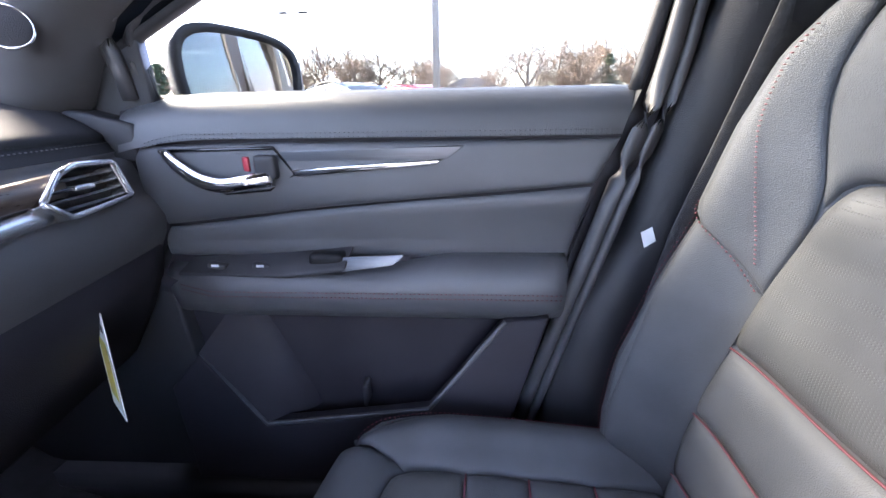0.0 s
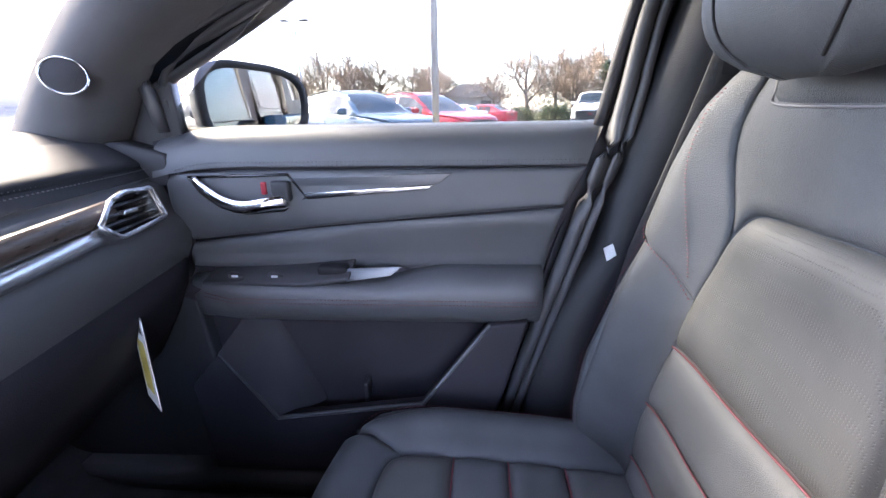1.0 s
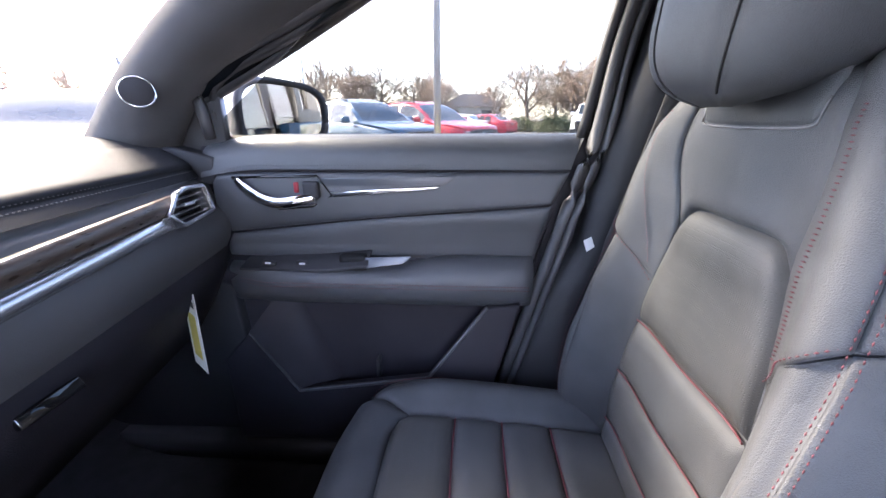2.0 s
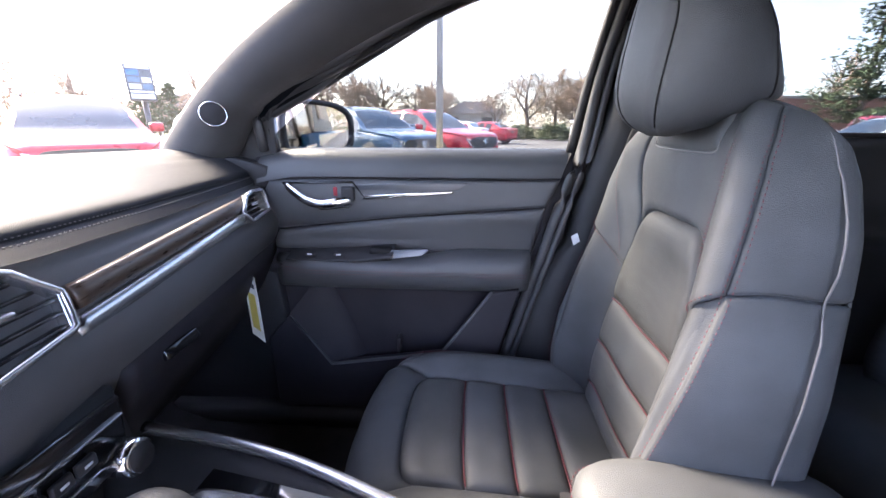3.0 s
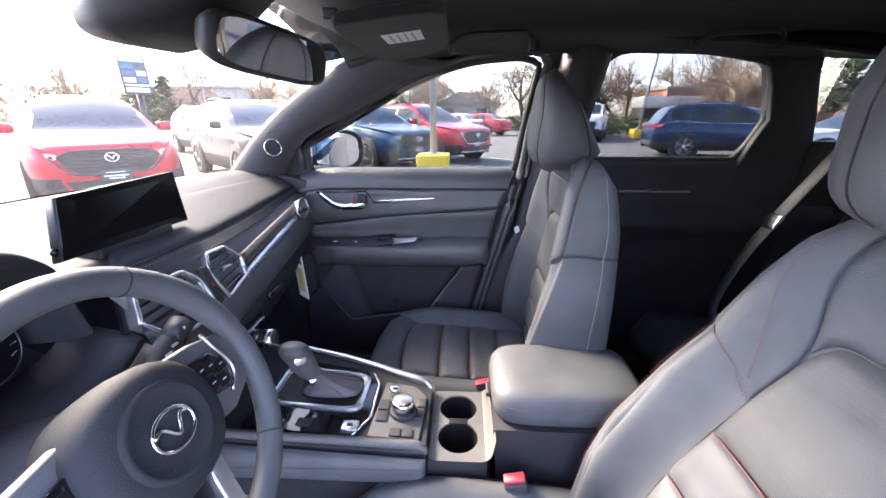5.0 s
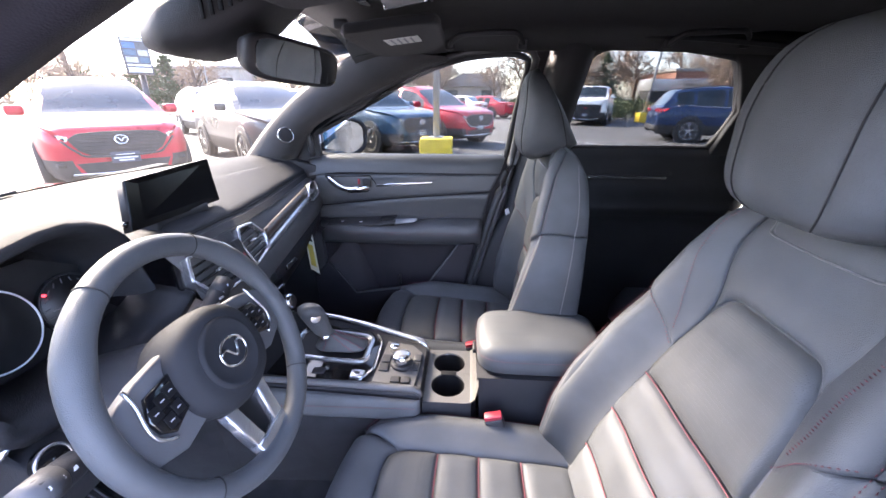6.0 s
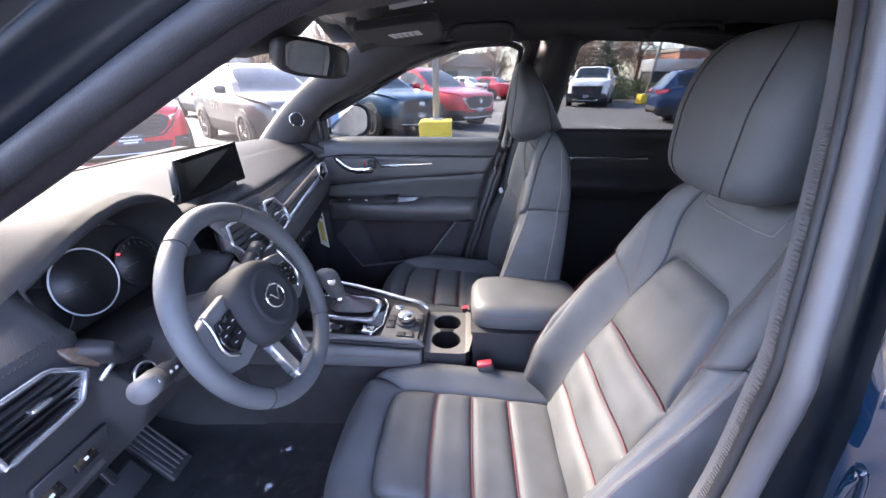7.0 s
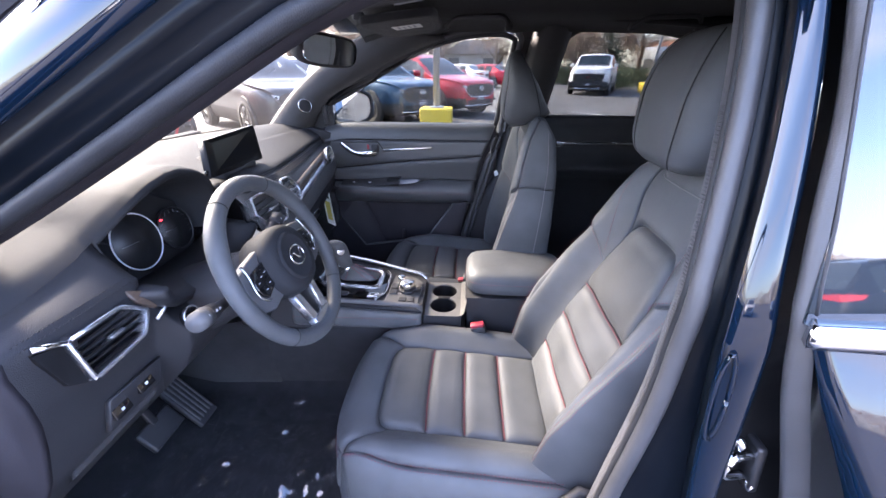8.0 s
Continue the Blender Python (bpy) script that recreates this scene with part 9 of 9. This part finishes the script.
def needle_tree(height, width, seed, at, label, ragged=0.35):
    rnd = random.Random(seed)
    tree = thing("pine_tree", at, label, "tree", "evergreens")
    base = Vector(at)
    part("trunk", tube_bm([base, base + Vector((0.1, 0, height * 0.5)), base + Vector((0, 0, height * 0.96))], [height * 0.022, height * 0.014, 0.03], 10), BARK, tree, "brown trunk")
    v, f = [], []
    for k in range(int(60 + height * 9)):
        h = rnd.uniform(0.14, 1.0)
        reach = width * (1 - h) ** 0.75 * rnd.uniform(1 - ragged, 1.1) + 0.15
        a = rnd.uniform(0, 6.283)
        out = Vector((math.cos(a), math.sin(a), rnd.uniform(-0.15, 0.25)))
        root = base + Vector((0, 0, h * height))
        n = max(5, int(reach * 9))
        for s in range(n):
            q = root + out * reach * (s + 1) / n + Vector((rnd.uniform(-1, 1), rnd.uniform(-1, 1), rnd.uniform(-0.6, 0.6))) * 0.22
            sz = rnd.uniform(0.16, 0.34)
            for c in range(3):
                d1 = Vector((rnd.uniform(-1, 1), rnd.uniform(-1, 1), rnd.uniform(-0.5, 0.7))).normalized() * sz
                d2 = d1.orthogonal().normalized() * sz * 0.28
                i = len(v)
                v += [q - d2, q + d2, q + d1]
                f.append((i, i + 1, i + 2))
    tagged(raw("crown", v, f, NEEDLE, tree, "ragged dark green needles", smooth=False), kind="stuff")
    return tree


oak = bare_tree(13.5, 0.75, 3, "large bare tree with wide limbs", at=(0, 0, 0), levels=5)
oak.matrix_basis = pose(18.9, 30.0, 0.0, 0, 0, 40) @ Matrix.Scale(0.64, 4)
orn = bare_tree(9.5, 1.05, 11, "low bare tree with drooping twigs", droop=0.5, levels=5, trunk_part=0.24, at=(0, 0, 0))
orn.matrix_basis = pose(5.4, 37.5, 0.1, 0, 0, 0)
young = bare_tree(9.5, 0.6, 23, "young bare tree with upright twigs", levels=5, at=(0, 0, 0))
young.matrix_basis = pose(-3.2, 46.0, 0.1, 0, 0, 0)
rnd = random.Random(5)
spots = [(15.2, 24.0, 0.68, 2), (17.6, 29.0, 0.70, 2), (8.6, 41.0, 0.95, 1), (11.5, 44.0, 1.1, 1), (3.0, 44.5, 0.8, 1), (-7.0, 50.0, 1.15, 2), (-10.5, 52.0, 1.25, 2), (-14.0, 50.0, 1.2, 2), (-5.0, 55.0, 1.3, 2), (-18.0, 54.0, 1.3, 2), (-22.0, 50.0, 1.1, 2), (-27.0, 52.0, 1.3, 2), (13.5, 49.0, 1.0, 0), (17.0, 52.0, 0.95, 0), (22.0, 56.0, 1.0, 0), (27.0, 54.0, 0.9, 0), (34.0, 58.0, 1.1, 0), (42.0, 50.0, 1.0, 0), (-34.0, 34.0, 0.9, 2), (-42.0, 30.0, 1.1, 0), (-50.0, 24.0, 1.2, 0), (-36.0, 20.0, 0.9, 2), (46.0, 34.0, 1.0, 0), (9.8, 37.8, 0.75, 2), (-12.2, 46.0, 1.0, 1), (-30.0, 44.0, 1.2, 1)]
for x, y, s, which in spots:
    t = copy_thing((oak, orn, young)[which], pose(x, y, 0.0, 0, 0, rnd.uniform(0, 360)))
    t.scale = (s, s, s * rnd.uniform(0.9, 1.15))
needle_tree(9.6, 3.6, 31, (25.6, 28.5, 0.0), "large ragged dark green pine")
needle_tree(8.0, 3.0, 32, (35.5, 31.0, 0.0), "ragged dark green pine")
needle_tree(5.2, 1.3, 33, (-27.5, 33.0, 0.0), "narrow dark green conifer")
needle_tree(4.4, 1.1, 34, (-24.2, 32.0, 0.0), "narrow dark green conifer")
needle_tree(6.2, 1.6, 35, (-32.0, 40.0, 0.0), "narrow dark green conifer")
needle_tree(5.5, 2.0, 36, (14.5, 45.0, 0.0), "dark green conifer by the hedge")


def shrub(at, size, seed, label):
    rnd = random.Random(seed)
    bush = thing("shrub", at, label, "shrub", "shrubs")
    sx, sy, sz = size
    v, f = [], []
    for k in range(int(900 * min(4, sx * sz))):
        a, b, r = rnd.uniform(0, 6.283), rnd.uniform(-0.2, 1.4), rnd.uniform(0.55, 1.0) * rnd.uniform(0.85, 1.1)
        p = Vector(at) + Vector((sx * r * math.cos(a) * math.cos(b), sy * r * math.sin(a) * math.cos(b), max(0.02, sz * r * math.sin(b) + 0.1)))
        d1 = Vector((rnd.uniform(-1, 1), rnd.uniform(-1, 1), rnd.uniform(-0.6, 0.8))).normalized() * rnd.uniform(0.09, 0.2)
        d2 = d1.orthogonal().normalized() * 0.05
        i = len(v)
        v += [p - d2, p + d2, p + d1 + d2 * 0.4, p + d1 - d2 * 0.4]
        f.append((i, i + 1, i + 2, i + 3))
    tagged(raw("foliage", v, f, SHRUB, bush, "small olive leaves", smooth=False), kind="stuff")
    part("stems", tube_bm([Vector(at), Vector(at) + Vector((0, 0, sz * 0.6))], [0.06, 0.02], 6), BARK, bush, "brown stems")


for i, (x, y, sx, sz) in enumerate(((9.2, 26.5, 1.3, 1.0), (11.8, 29.0, 1.6, 1.1), (7.2, 34.0, 1.8, 1.2), (4.6, 36.5, 1.6, 1.1), (1.8, 40.0, 2.0, 1.2), (13.0, 38.5, 2.4, 1.5), (-4.0, 42.0, 2.4, 1.3), (-9.0, 41.0, 2.6, 1.4), (20.0, 33.0, 1.8, 1.3), (25.0, 31.0, 1.6, 1.2))):
    shrub((x, y, 0.1), (sx, sx * 0.8, sz), 60 + i, "low olive green shrub by the kerb")


def far_woods():
    """A belt of leafless woods with some evergreens along the far side of the ground."""
    rnd = random.Random(91)
    line = smooth_line([(-75, 8, 0), (-62, 34, 0), (-44, 54, 0), (-20, 66, 0), (8, 70, 0), (38, 70, 0), (70, 52, 0), (88, 20, 0), (80, -30, 0), (40, -55, 0), (0, -60, 0), (-45, -50, 0), (-72, -25, 0)], 900, True)
    for name, mat, count, label in (("far_woods", TWIG, 8200, "belt of leafless brown woods in the distance"), ("far_evergreens", NEEDLE, 2600, "dark green evergreens among the far woods")):
        v, f = [], []
        for k in range(count):
            q = line[rnd.randrange(900)]
            tall = 4.6 + 1.6 * noise.noise(Vector((q.x * 0.11, q.y * 0.11, 2.0))) + 1.0 * noise.noise(Vector((q.x * 0.6, q.y * 0.6, 7.0)))
            if mat is NEEDLE and noise.noise(Vector((q.x * 0.13, q.y * 0.13, 5.0))) < 0.02:
                continue
            base = q + Vector((rnd.uniform(-1.5, 1.5), rnd.uniform(-1.5, 1.5), 0))
            for c in range(9):
                h = tall * (rnd.random() ** 0.7)
                p = base + Vector((rnd.uniform(-0.9, 0.9), rnd.uniform(-0.9, 0.9), h))
                d1 = Vector((rnd.uniform(-0.6, 0.6), rnd.uniform(-0.6, 0.6), rnd.uniform(0.3, 1.0))) * (rnd.uniform(0.5, 1.1) if mat is TWIG else 0.6)
                d2 = d1.orthogonal().normalized() * (0.07 if mat is TWIG else 0.22)
                i = len(v)
                v += [p - d2, p + d2, p + d1]
                f.append((i, i + 1, i + 2))
        tagged(raw(name, v, f, mat, smooth=False), label, "woods", kind="stuff")


far_woods()
